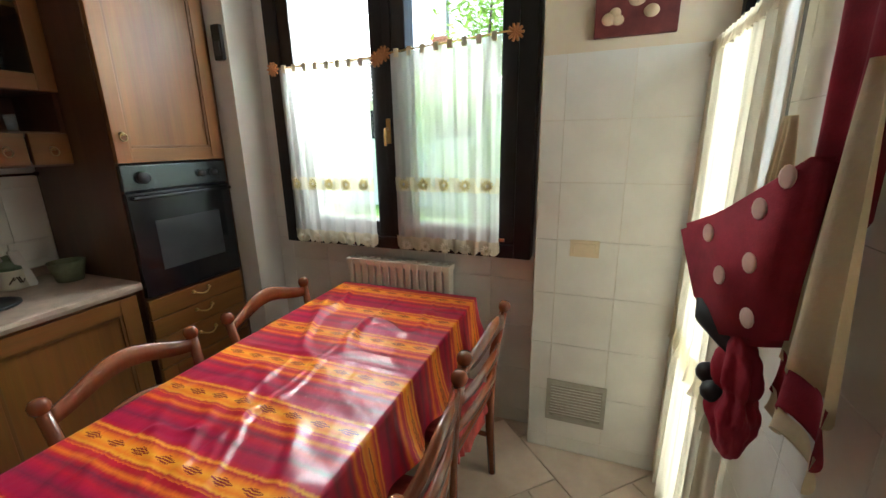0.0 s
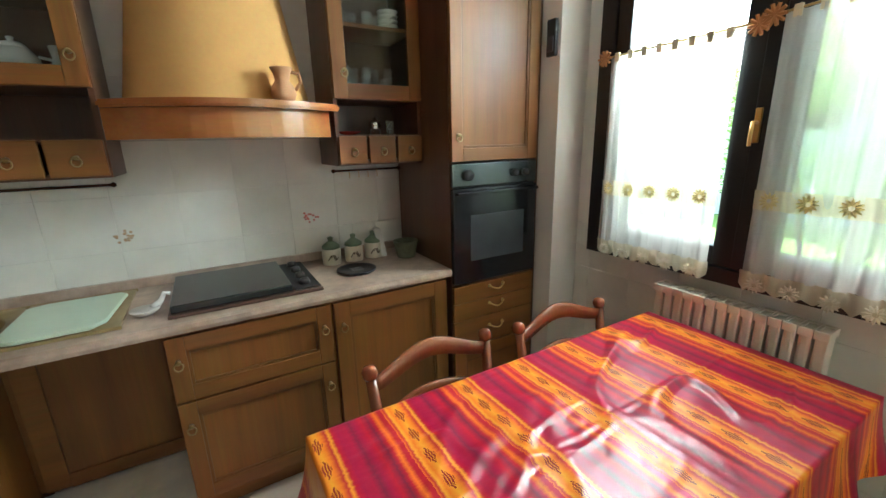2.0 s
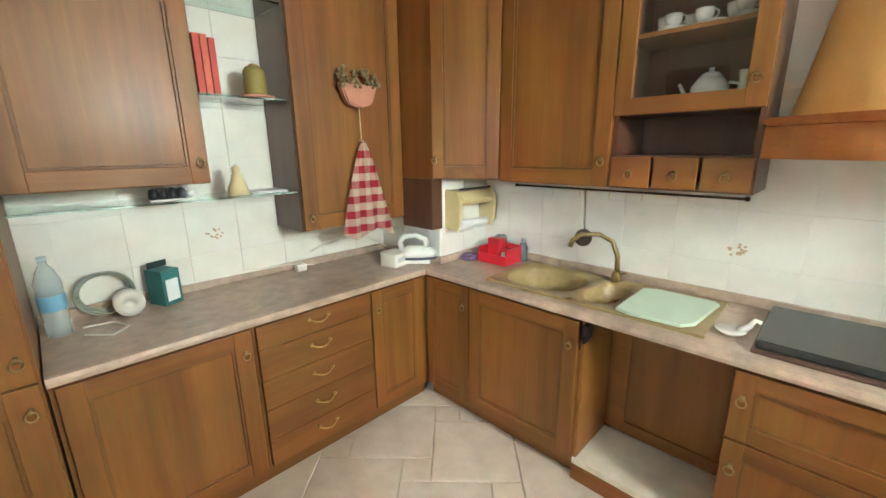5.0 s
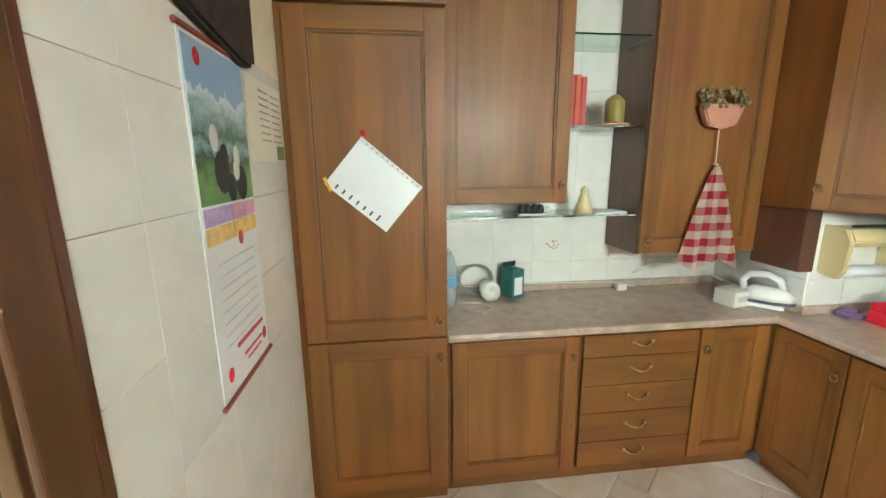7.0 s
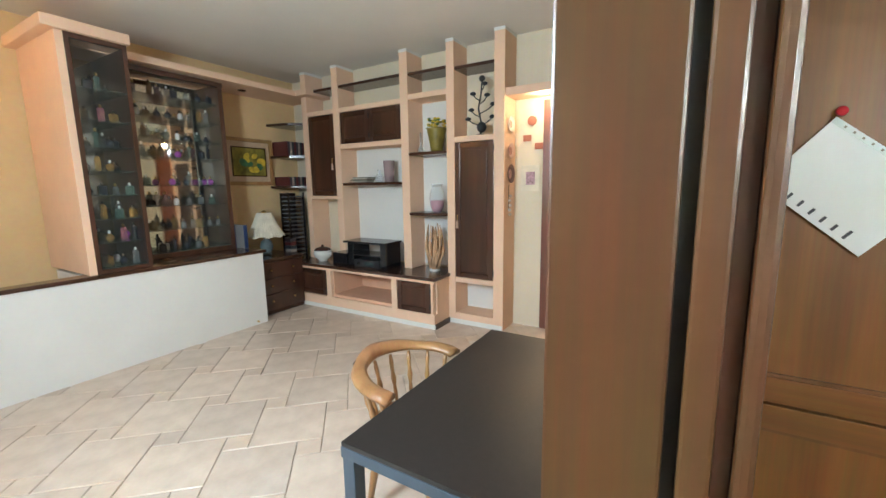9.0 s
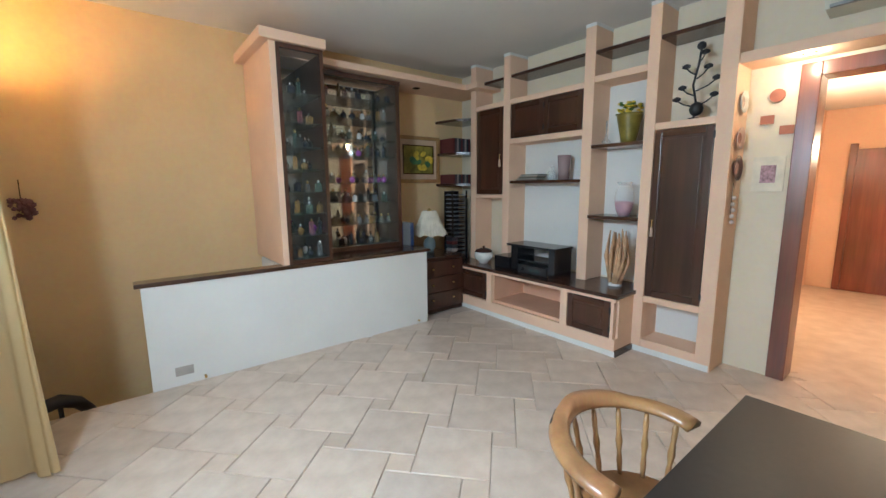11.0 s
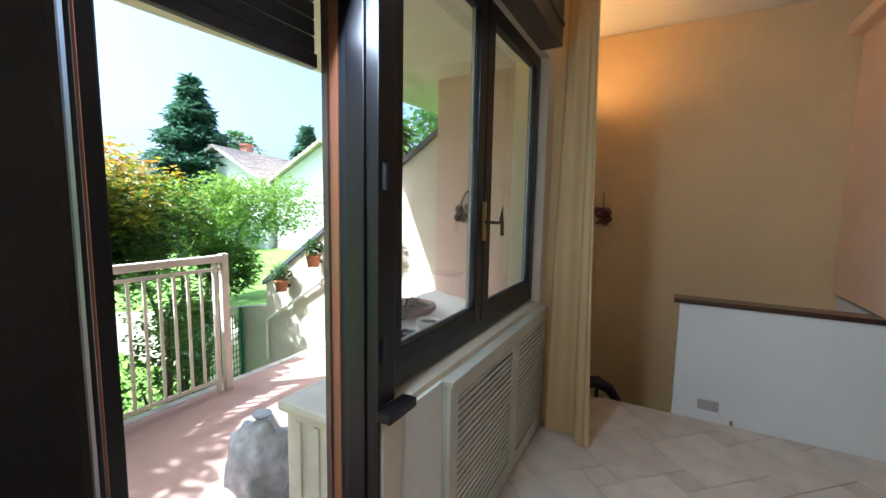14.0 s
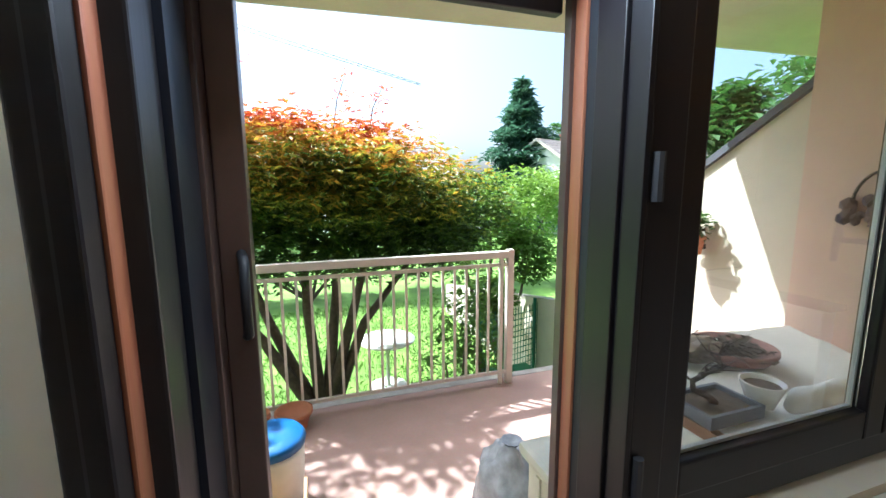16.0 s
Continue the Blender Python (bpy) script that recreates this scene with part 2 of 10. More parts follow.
def lathe(bm, x, y, prof, seg=24, mi=0):
    """Turned body from (radius, z) pairs."""
    rings = []
    for r, z in prof:
        if r < 1e-4:
            rings.append([bm.verts.new((x, y, z))])
        else:
            rings.append([bm.verts.new((x + r * math.cos(2 * math.pi * i / seg), y + r * math.sin(2 * math.pi * i / seg), z)) for i in range(seg)])
    for a, b in zip(rings, rings[1:]):
        n = max(len(a), len(b))
        for i in range(n):
            q = [a[i % len(a)], a[(i + 1) % len(a)], b[(i + 1) % len(b)], b[i % len(b)]]
            u = []
            for v in q:
                if v not in u:
                    u.append(v)
            if len(u) > 2:
                try:
                    bm.faces.new(u).material_index = mi
                except ValueError:
                    pass
    for ring in (rings[0], rings[-1]):
        if len(ring) > 2:
            try:
                bm.faces.new(ring).material_index = mi
            except ValueError:
                pass
    return bm


def L(x, y, prof, seg=24):
    return lathe(bmesh.new(), x, y, prof, seg)


def tube(bm, pts, r, seg=8, mi=0):
    """A round bar along points; r is one radius or one for each point."""
    pts = [Vector(p) for p in pts]
    rs = r if isinstance(r, (list, tuple)) else [r] * len(pts)
    rings = []
    up = None
    for i, p in enumerate(pts):
        d = (pts[min(i + 1, len(pts) - 1)] - pts[max(i - 1, 0)]).normalized()
        ref = Vector((0, 0, 1)) if abs(d.z) < 0.9 else Vector((1, 0, 0))
        if up is not None and (up - d * up.dot(d)).length > 0.1:
            ref = up
        u = (ref - d * ref.dot(d)).normalized()
        up = u
        v = d.cross(u)
        rings.append([bm.verts.new(p + (u * math.cos(a) + v * math.sin(a)) * rs[i]) for a in (2 * math.pi * k / seg for k in range(seg))])
    for a, b in zip(rings, rings[1:]):
        for k in range(seg):
            bm.faces.new((a[k], a[(k + 1) % seg], b[(k + 1) % seg], b[k])).material_index = mi
    bm.faces.new(rings[0]).material_index = mi
    bm.faces.new(rings[-1]).material_index = mi
    return bm


def T(pts, r, seg=8):
    return tube(bmesh.new(), pts, r, seg)


def prism(bm, poly, axis, a, b, bevel=0.0):
    """A flat outline drawn out along an axis from a to b."""
    def put(p, q, t):
        return {'X': (t, p, q), 'Y': (p, t, q), 'Z': (p, q, t)}[axis]
    v0 = [bm.verts.new(put(p, q, a)) for p, q in poly]
    v1 = [bm.verts.new(put(p, q, b)) for p, q in poly]
    bm.faces.new(v0)
    bm.faces.new(v1)
    n = len(poly)
    for i in range(n):
        bm.faces.new((v0[i], v0[(i + 1) % n], v1[(i + 1) % n], v1[i]))
    if bevel:
        bmesh.ops.recalc_face_normals(bm, faces=bm.faces)
        bmesh.ops.bevel(bm, geom=list(bm.edges), offset=bevel, segments=2, affect='EDGES', clamp_overlap=True)
    return bm


def moved(bm, m):
    bmesh.ops.transform(bm, matrix=m, verts=bm.verts)
    return bm


def wall_with_holes(axis, at, thick, lo, hi, z0, z1, holes):
    """A wall across x or y (axis names the constant one), with rectangular openings (lo, hi, z0, z1)."""
    cuts = sorted(set([lo, hi] + [h[0] for h in holes] + [h[1] for h in holes]))
    bm = bmesh.new()
    for a, b in zip(cuts, cuts[1:]):
        spans, z = [], z0
        for h in sorted((h for h in holes if h[0] <= a and h[1] >= b), key=lambda h: h[2]):
            if h[2] > z:
                spans.append((z, h[2]))
            z = h[3]
        if z < z1:
            spans.append((z, z1))
        for p, q in spans:
            if axis == 'x':
                box(bm, at, at + thick, a, b, p, q)
            else:
                box(bm, a, b, at, at + thick, p, q)
    bmesh.ops.remove_doubles(bm, verts=bm.verts, dist=1e-5)
    return bm


# ---- setting: shell ----
KC, LC = 2.75, 3.20          # ceilings of kitchen and living room
GROUND = -1.25
setting("floor", boxes([(-2.5, 0.69, -2.3, 2.4, -0.2, -0.010), (0.69, 5.05, -4.4, 0.95, -0.2, -0.010), (5.05, 6.2, -4.4, -2.88, -0.2, -0.010)]), GROUT,
        "pale terracotta tile floor with grey-brown grout", "floor")
setting("floor_hall", B(0.3, 2.9, -8.6, -4.4, -0.2, -0.006), FLOOR_TILE, "pale tiled hall floor", "floor")
setting("ceiling", B(-2.5, 0.74, -2.3, 2.4, KC, KC + 0.2), CEIL_P, "white plaster kitchen ceiling", "ceiling")
setting("ceiling_living", B(0.74, 6.3, -4.4, 1.0, LC, LC + 0.2), CEIL_P, "white plaster living room ceiling", "ceiling")
setting("ceiling_hall", B(0.3, 2.9, -8.6, -4.4, 2.7, 2.9), CEIL_P, "white hall ceiling", "ceiling")
setting("wall_west", B(-2.5, -2.28, -2.3, 2.4, -0.2, KC), WHITE_P, "white plaster wall behind the kitchen units", "wall")
setting("wall_south", B(-2.28, 0.69, -2.32, -2.10, -0.2, LC + 0.1), WHITE_P, "white plaster wall behind the worktop", "wall")
setting("wall_north", wall_with_holes('y', 2.12, 0.26, -2.28, 0.79, -0.2, KC, [(-1.36, -0.04, 0.99, 2.62)]), WHITE_P, "white plaster wall around the kitchen window", "wall")
setting("wall_north_jut", B(0.035, 0.69, 1.98, 2.12, -0.2, KC), CREAM_P, "cream plaster wall chase beside the kitchen window", "wall")
setting("wall_north_chase", B(-2.28, -1.55, 1.92, 2.12, -0.2, KC), WHITE_P, "white wall chase behind the oven unit", "wall")
setting("wall_corner_chase", B(-2.28, -1.82, -2.10, -1.50, 0.86, KC), WHITE_P, "white tiled corner chase above the worktop", "wall")
setting("wall_between", wall_with_holes('x', 0.69, 0.12, -2.32, 2.12, -0.2, LC, [(-0.235, 0.62, -0.2, 2.12), (1.42, 1.96, -0.2, 2.12)]), CREAM_P,
        "cream plaster wall between kitchen and living room", "wall")
setting("wall_living_north", wall_with_holes('y', 0.74, 0.24, 0.81, 6.2, -1.6, LC, [(1.93, 2.62, -0.2, 2.50), (2.62, 4.40, 0.88, 2.52)]), CREAM_P,
        "cream plaster wall around the balcony window and door", "wall")
setting("wall_stair", B(6.0, 6.2, -4.4, 0.98, -1.6, LC), WARM_P, "warm cream plaster wall of the stairwell", "wall")
setting("wall_living_south", wall_with_holes('y', -4.44, 0.20, -0.2, 6.2, -0.2, LC, [(1.20, 1.98, -0.2, 2.42)]), CREAM_P, "cream plaster wall behind the shelving", "wall")
setting("wall_living_west", B(-0.2, 0.0, -4.44, -2.32, -0.2, LC), CREAM_P, "cream plaster wall", "wall")
setting("wall_hall", boxes([(0.3, 0.5, -8.6, -4.44, -0.2, 2.7), (2.6, 2.8, -8.6, -4.44, -0.2, 2.7), (0.5, 2.6, -8.8, -8.6, -0.2, 2.7)]), PEACH_L, "peach plaster hall walls", "wall")
setting("floor_living_west", B(0.0, 0.69, -4.4, -2.32, -0.2, -0.01), GROUT, "tiled floor", "floor")
setting("ceiling_living_west", B(-0.2, 0.74, -4.4, -2.3, LC, LC + 0.2), CEIL_P, "white ceiling", "ceiling")
setting("stairs", boxes([(5.05, 6.0, -0.13 - 0.28 * i - 0.28, -0.13 - 0.28 * i, -1.6, -0.75 - 0.17 * i) for i in range(5)] + [(5.05, 6.0, -0.13, 0.74, -1.6, -0.62)]), GROUT, "stairs going down behind the low wall", "stairs")


# ---- kitchen ----
WOOD_M = wood("cabinet_moulding", (0.118, 0.042, 0.008), (0.20, 0.080, 0.015), 0.5, coat=0.1)
HANDLE_B = plain("aged_brass", (0.40, 0.29, 0.14), 0.32, 1.0)


def ring_handle(parent, p, normal):
    """Small brass plate with a drop ring."""
    x, y, z = p
    n = Vector(normal)
    s = Vector((0, 0, 1)).cross(n)
    c = Vector(p)
    bm = bmesh.new()
    tube(bm, [c, c + n * 0.016], 0.009, 10)
    pts = [c + n * 0.016 + s * 0.015 * math.cos(a) + Vector((0, 0, -0.014 + 0.017 * math.sin(a))) for a in (2 * math.pi * i / 14 for i in range(15))]
    tube(bm, pts, 0.003, 6)
    return part("handle", bm, HANDLE_B, parent, "small brass ring handle", True)


def bow_handle(parent, p, normal, half=0.045):
    n = Vector(normal)
    s = Vector((0, 0, 1)).cross(n)
    c = Vector(p)
    bm = bmesh.new()
    pts = [c + s * half * u + n * (0.006 + 0.022 * (1 - u * u)) - Vector((0, 0, 0.016 * (1 - u * u))) for u in (-1, -0.7, -0.35, 0, 0.35, 0.7, 1)]
    tube(bm, pts, 0.0042, 7)
    for u in (-1, 1):
        tube(bm, [c + s * half * u, c + s * half * u + n * 0.012], [0.010, 0.007], 9)
    return part("handle", bm, BRASS, parent, "curved brass bow handle", True)


def panel_door(parent, face, a0, a1, z0, z1, out, rail=0.075, mat=None, glazed=False, name="door"):
    """Framed door. face: ('x', value) or ('y', value) plane of its back; out: +1 or -1, the way it looks."""
    ax, at = face
    th = 0.022 * out
    V, Hm = (mat or WOOD), (WOOD_H if ax == 'x' else WOOD_X)

    def bx(bm, p0, p1, q0, q1, t0, t1, bev=0.003):
        if ax == 'x':
            box(bm, min(at + t0, at + t1), max(at + t0, at + t1), p0, p1, q0, q1, bevel=bev)
        else:
            box(bm, p0, p1, min(at + t0, at + t1), max(at + t0, at + t1), q0, q1, bevel=bev)
    g = 0.002
    bm = bmesh.new()
    bx(bm, a0 + g, a0 + rail, z0 + g, z1 - g, 0, th)
    d = part(name, bm, V, parent)
    bm = bmesh.new()
    bx(bm, a1 - rail, a1 - g, z0 + g, z1 - g, 0, th)
    part("stile", bm, V, d)
    for q0, q1 in ((z0 + g, z0 + rail), (z1 - rail, z1 - g)):
        bm = bmesh.new()
        bx(bm, a0 + rail, a1 - rail, q0, q1, 0, th * 0.98)
        part("rail", bm, Hm, d)
    bm = bmesh.new()
    if glazed:
        bx(bm, a0 + rail - 0.005, a1 - rail + 0.005, z0 + rail - 0.005, z1 - rail + 0.005, th * 0.4, th * 0.6, 0)
        p = part("pane", bm, GLASS, d, "clear glass pane")
        p.visible_shadow = False
    else:
        bx(bm, a0 + rail - 0.005, a1 - rail + 0.005, z0 + rail - 0.005, z1 - rail + 0.005, 0, th * 0.45, 0)
        part("panel", bm, V, d)
        bm = bmesh.new()
        w = 0.012
        for (p0, p1, q0, q1) in ((a0 + rail, a0 + rail + w, z0 + rail, z1 - rail), (a1 - rail - w, a1 - rail, z0 + rail, z1 - rail),
                                 (a0 + rail + w, a1 - rail - w, z0 + rail, z0 + rail + w), (a0 + rail + w, a1 - rail - w, z1 - rail - w, z1 - rail)):
            bx(bm, p0, p1, q0, q1, th * 0.3, th * 0.78, 0.002)
        part("moulding", bm, WOOD_M, d)
    return d


def drawer_front(parent, face, a0, a1, z0, z1, out, mat=None):
    ax, at = face
    t = 0.021 * out
    bm = bmesh.new()
    lo, hi = min(at, at + t), max(at, at + t)
    if ax == 'x':
        box(bm, lo, hi, a0 + 0.002, a1 - 0.002, z0 + 0.002, z1 - 0.002, bevel=0.004)
    else:
        box(bm, a0 + 0.002, a1 - 0.002, lo, hi, z0 + 0.002, z1 - 0.002, bevel=0.004)
    return part("drawer", bm, mat or (WOOD_H if ax == 'x' else WOOD_X), parent)


XF, YF = -1.70, -1.515      # backs of the doors, sink run and fridge run
PL = 0.10                   # plinth height
CT0, CT1 = 0.86, 0.90       # worktop


def base_x(name, y0, y1, label, top=CT0 - 0.002):
    t = thing(name, -2.0, (y0 + y1) / 2, 0, label, "kitchen cabinet", "base units under the worktop")
    part("body", B(-2.26, XF, y0 + 0.001, y1 - 0.001, PL, top), WOOD, t)
    part("plinth", B(-2.2, XF - 0.045, y0, y1, 0.0, PL - 0.001), WOOD_H, t)
    return t


def base_y(name, x0, x1, label):
    t = thing(name, (x0 + x1) / 2, -1.8, 0, label, "kitchen cabinet", "base units under the worktop")
    part("body", B(x0 + 0.001, x1 - 0.001, -2.08, YF, PL, CT0 - 0.002), WOOD, t)
    part("plinth", B(x0, x1, -2.05, YF - 0.045, 0.0, PL - 0.001), WOOD_X, t)
    return t


# sink run
c = base_x("base_cabinet", 0.72, 1.32, "brown wooden base cabinet with one framed door")
d = panel_door(c, ('x', XF), 0.73, 1.32, PL + 0.01, CT0 - 0.01, 1)
ring_handle(d, (XF + 0.022, 0.77, 0.74), (1, 0, 0))
c = base_x("drawer_cabinet", 0.10, 0.72, "brown wooden base cabinet with two deep framed drawers")
for z0, z1 in ((PL + 0.01, 0.57), (0.575, CT0 - 0.01)):
    d = panel_door(c, ('x', XF), 0.10, 0.72, z0, z1, 1, 0.065, name="drawer")
    for yy in (0.135, 0.685):
        ring_handle(d, (XF + 0.022, yy, z1 - 0.10), (1, 0, 0))
c = base_x("base_cabinet", -1.14, -0.48, "brown wooden sink cabinet with one framed door", 0.70)
d = panel_door(c, ('x', XF), -1.14, -0.48, PL + 0.01, CT0 - 0.01, 1)
ring_handle(d, (XF + 0.022, -0.52, 0.74), (1, 0, 0))
c = base_x("base_cabinet", -1.515, -1.14, "narrow brown wooden corner cabinet door")
d = panel_door(c, ('x', XF), -1.49, -1.145, PL + 0.01, CT0 - 0.01, 1, 0.06)
ring_handle(d, (XF + 0.022, -1.18, 0.74), (1, 0, 0))
# empty dishwasher bay between two units, its door folded away at the side
t = thing("appliance_bay", -2.0, -0.19, 0, "empty dishwasher bay with wooden back and white base board", "kitchen bay")
part("back_panel", B(-2.06, -2.045, -0.47, 0.10, 0.14, CT0 - 0.003), WOOD, t)
part("back_frame", boxes([(-2.044, -2.03, -0.44, -0.36, 0.14, 0.855), (-2.044, -2.03, -0.36, 0.098, 0.135, 0.20)], 0.002), WOOD_H, t)
part("base_board", B(-2.05, XF + 0.0, -0.478, 0.098, 0.085, 0.118, bevel=0.002), plain("board_white", (0.66, 0.60, 0.48), 0.5), t, "scuffed white base board")
part("plinth", B(XF - 0.04, XF + 0.005, -0.478, 0.098, 0.0, 0.084), WOOD_H, t)
part("side_lining", B(-2.04, XF - 0.005, -0.478, -0.462, 0.12, 0.855), WOOD, t)
part("latch", boxes([(-1.73, -1.66, -0.46, -0.435, 0.775, 0.845), (-1.70, -1.655, -0.45, -0.44, 0.76, 0.79)], 0.004), BLACK, t, "black plastic door latch")

# fridge run
c = base_y("base_cabinet", -0.63, 0.03, "brown wooden base cabinet with one framed door")
d = panel_door(c, ('y', YF), -0.62, 0.015, PL + 0.01, CT0 - 0.01, 1)
ring_handle(d, (-0.585, YF + 0.022, 0.75), (0, 1, 0))
c = base_y("drawer_cabinet", -1.26, -0.63, "brown wooden chest of five flat drawers with brass handles")
zs = [PL + 0.01, 0.255, 0.42, 0.575, 0.73, CT0 - 0.01]
for z0, z1 in zip(zs, zs[1:]):
    d = drawer_front(c, ('y', YF), -1.26, -0.64, z0, z1, 1)
    bow_handle(d, (-0.945, YF + 0.021, (z0 + z1) / 2 + 0.018), (0, 1, 0), 0.052)
c = base_y("base_cabinet", -1.70, -1.26, "narrow brown wooden corner cabinet with a framed door")
d = panel_door(c, ('y', YF), -1.65, -1.265, PL + 0.01, CT0 - 0.01, 1, 0.07)
ring_handle(d, (-1.30, YF + 0.022, 0.75), (0, 1, 0))

# worktop in one L
t = thing("worktop", -1.9, 0, CT0, "grey-pink speckled laminate worktop in an L", "worktop")
for bxs in ((-2.28, -1.68, -0.03, 1.345), (-2.28, -2.20, -1.05, -0.03), (-1.755, -1.68, -1.05, -0.03), (-2.28, -1.68, -1.493, -1.05)):
    part("slab", B(*bxs, CT0, CT1), MARBLE, t)
part("slab", B(-2.28, 0.03, -2.10, -1.493, CT0, CT1), MARBLE, t)
part("front_edge", prism(bmesh.new(), [(-1.68, CT0), (-1.668, CT0 + 0.004), (-1.664, CT0 + 0.02), (-1.668, CT1 - 0.004), (-1.68, CT1)], 'Y', -1.485, 1.345), MARBLE, t, "rounded front edge")
part("front_edge", prism(bmesh.new(), [(-1.493, CT0), (-1.481, CT0 + 0.004), (-1.477, CT0 + 0.02), (-1.481, CT1 - 0.004), (-1.493, CT1)], 'X', -1.672, 0.03), MARBLE, t, "rounded front edge")
t = thing("upstand", -2.27, 0, CT1, "speckled upstand strip along the wall behind the worktop", "upstand")
part("strip", B(-2.279, -2.255, -1.499, 1.344, CT1 + 0.001, 0.945, bevel=0.004), MARBLE, t)
part("strip", B(-1.819, 0.03, -2.099, -2.075, CT1 + 0.001, 0.945, bevel=0.004), MARBLE, t)
part("strip", B(-1.819, -1.797, -2.07, -1.499, CT1 + 0.001, 0.945, bevel=0.004), MARBLE, t)
part("strip", B(-2.25, -1.797, -1.498, -1.476, CT1 + 0.001, 0.945, bevel=0.004), MARBLE, t)

# tall fridge unit
t = thing("fridge_cabinet", 0.36, -1.8, 0, "tall brown wooden built-in fridge unit with two framed doors", "fridge cabinet")
part("body", B(0.036, 0.688, -2.09, -1.476, PL, 2.55), WOOD, t)
part("plinth", B(0.036, 0.688, -2.05, -1.52, 0, PL - 0.001), WOOD_X, t)
d = panel_door(t, ('y', -1.475), 0.04, 0.66, 0.91, 2.265, 1, 0.085)
ring_handle(d, (0.075, -1.453, 1.0), (0, 1, 0))
d = panel_door(t, ('y', -1.475), 0.04, 0.66, PL + 0.012, 0.903, 1, 0.085)
ring_handle(d, (0.075, -1.453, 0.82), (0, 1, 0))
part("cornice", B(0.036, 0.688, -2.09, -1.44, 2.275, 2.31, bevel=0.008), WOOD_X, t)

# tall oven unit
t = thing("oven_cabinet", -1.96, 1.62, 0, "tall wooden oven unit, its side toned dark for shade and its upper door sunlit", "oven cabinet")
# sides of the oven unit carry their shade in a darker wood colour
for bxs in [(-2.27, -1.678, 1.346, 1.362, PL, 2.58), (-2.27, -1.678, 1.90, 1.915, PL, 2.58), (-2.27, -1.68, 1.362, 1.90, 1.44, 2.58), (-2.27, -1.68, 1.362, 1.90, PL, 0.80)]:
    part("side_panel", B(*bxs, bevel=0.0), WOOD_SHADED, t)
part("plinth", B(-2.2, -1.74, 1.346, 1.915, 0, PL - 0.001), WOOD_H, t)
d = panel_door(t, ('x', -1.678), 1.348, 1.885, 1.435, 2.55, 1, 0.065)
ring_handle(d, (-1.656, 1.385, 1.56), (1, 0, 0))
zs = [0.44, 0.60, 0.70, 0.80]
for z0, z1 in zip(zs, zs[1:]):
    d = drawer_front(t, ('x', -1.678), 1.348, 1.885, z0, z1, 1)
    bow_handle(d, (-1.656, 1.62, (z0 + z1) / 2 + 0.02), (1, 0, 0))
d = panel_door(t, ('x', -1.678), 1.348, 1.885, PL + 0.01, 0.435, 1)
t = thing("oven", -1.9, 1.62, 0.81, "built-in black oven with glass door and steel control panel", "oven")
part("body", B(-2.2, -1.68, 1.366, 1.896, 0.812, 1.43), BLACK_M, t)
part("control_panel", B(-1.679, -1.655, 1.35, 1.885, 1.315, 1.425, bevel=0.004), plain("dark_steel", (0.10, 0.115, 0.125), 0.25, 0.9, vary=0.06, scale=20), t, "brushed steel control panel")
part("door", B(-1.679, -1.65, 1.35, 1.885, 0.815, 1.305, bevel=0.005), BLACK, t, "glossy black glass oven door")
part("window", B(-1.652, -1.6475, 1.45, 1.80, 0.93, 1.17, bevel=0.002), plain("oven_glass", (0.05, 0.055, 0.06), 0.08, bumpy=0), t, "grey reflecting oven window")
part("handle", boxes([(-1.648, -1.62, 1.36, 1.875, 1.275, 1.292)], 0.005), BLACK, t, "black bar handle")
for yy, r in ((1.435, 0.026), (1.73, 0.017), (1.80, 0.017)):
    part("knob", moved(L(0, 0, [(r * 1.1, 0), (r, 0.022), (0, 0.022)], 16), pose(-1.655, yy, 1.37, 0, 90, 0)), BLACK_M, t, "round black knob", True)

# wall cabinets over the sink run
XU = -1.952
t = thing("wall_cabinet", -2.1, -0.83, 1.43, "brown wooden wall cabinet with a framed door", "wall cabinet", "wall units")
part("body", B(-2.279, XU, -1.137, -0.516, 1.43, 2.62), WOOD, t)
d = panel_door(t, ('x', XU), -1.135, -0.517, 1.432, 2.62, 1, 0.075)
ring_handle(d, (XU + 0.022, -0.55, 1.56), (1, 0, 0))


def glazed_cabinet(y0, y1, zsplit, hx, label, n):
    t = thing("display_cabinet", -2.1, (y0 + y1) / 2, 1.43, label, "wall cabinet", "wall units")
    e = 0.018
    # carcass in the shade-darkened wood
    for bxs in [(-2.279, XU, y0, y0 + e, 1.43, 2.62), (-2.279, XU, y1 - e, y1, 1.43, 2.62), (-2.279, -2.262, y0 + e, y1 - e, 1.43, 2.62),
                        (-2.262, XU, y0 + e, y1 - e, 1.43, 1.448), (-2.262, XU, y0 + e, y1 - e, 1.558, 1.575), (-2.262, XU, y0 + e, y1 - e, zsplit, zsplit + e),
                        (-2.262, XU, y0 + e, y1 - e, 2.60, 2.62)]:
        part("side_panel", B(*bxs, bevel=0.0), WOOD_SHADED, t)
    part("shelf", B(-2.262, XU - 0.02, y0 + e, y1 - e, 2.055, 2.072), WOOD_H, t)
    d = panel_door(t, ('x', XU), y0, y1, zsplit, 2.62, 1, 0.07, glazed=True)
    ring_handle(d, (XU + 0.022, hx, 1.86), (1, 0, 0))
    for i in range(n):
        a, b = y0 + (y1 - y0) * i / n, y0 + (y1 - y0) * (i + 1) / n
        dr = drawer_front(t, ('x', XU), a + 0.004, b - 0.004, 1.436, 1.57, 1)
        ring_handle(dr, (XU + 0.021, (a + b) / 2, 1.505), (1, 0, 0))
    return t


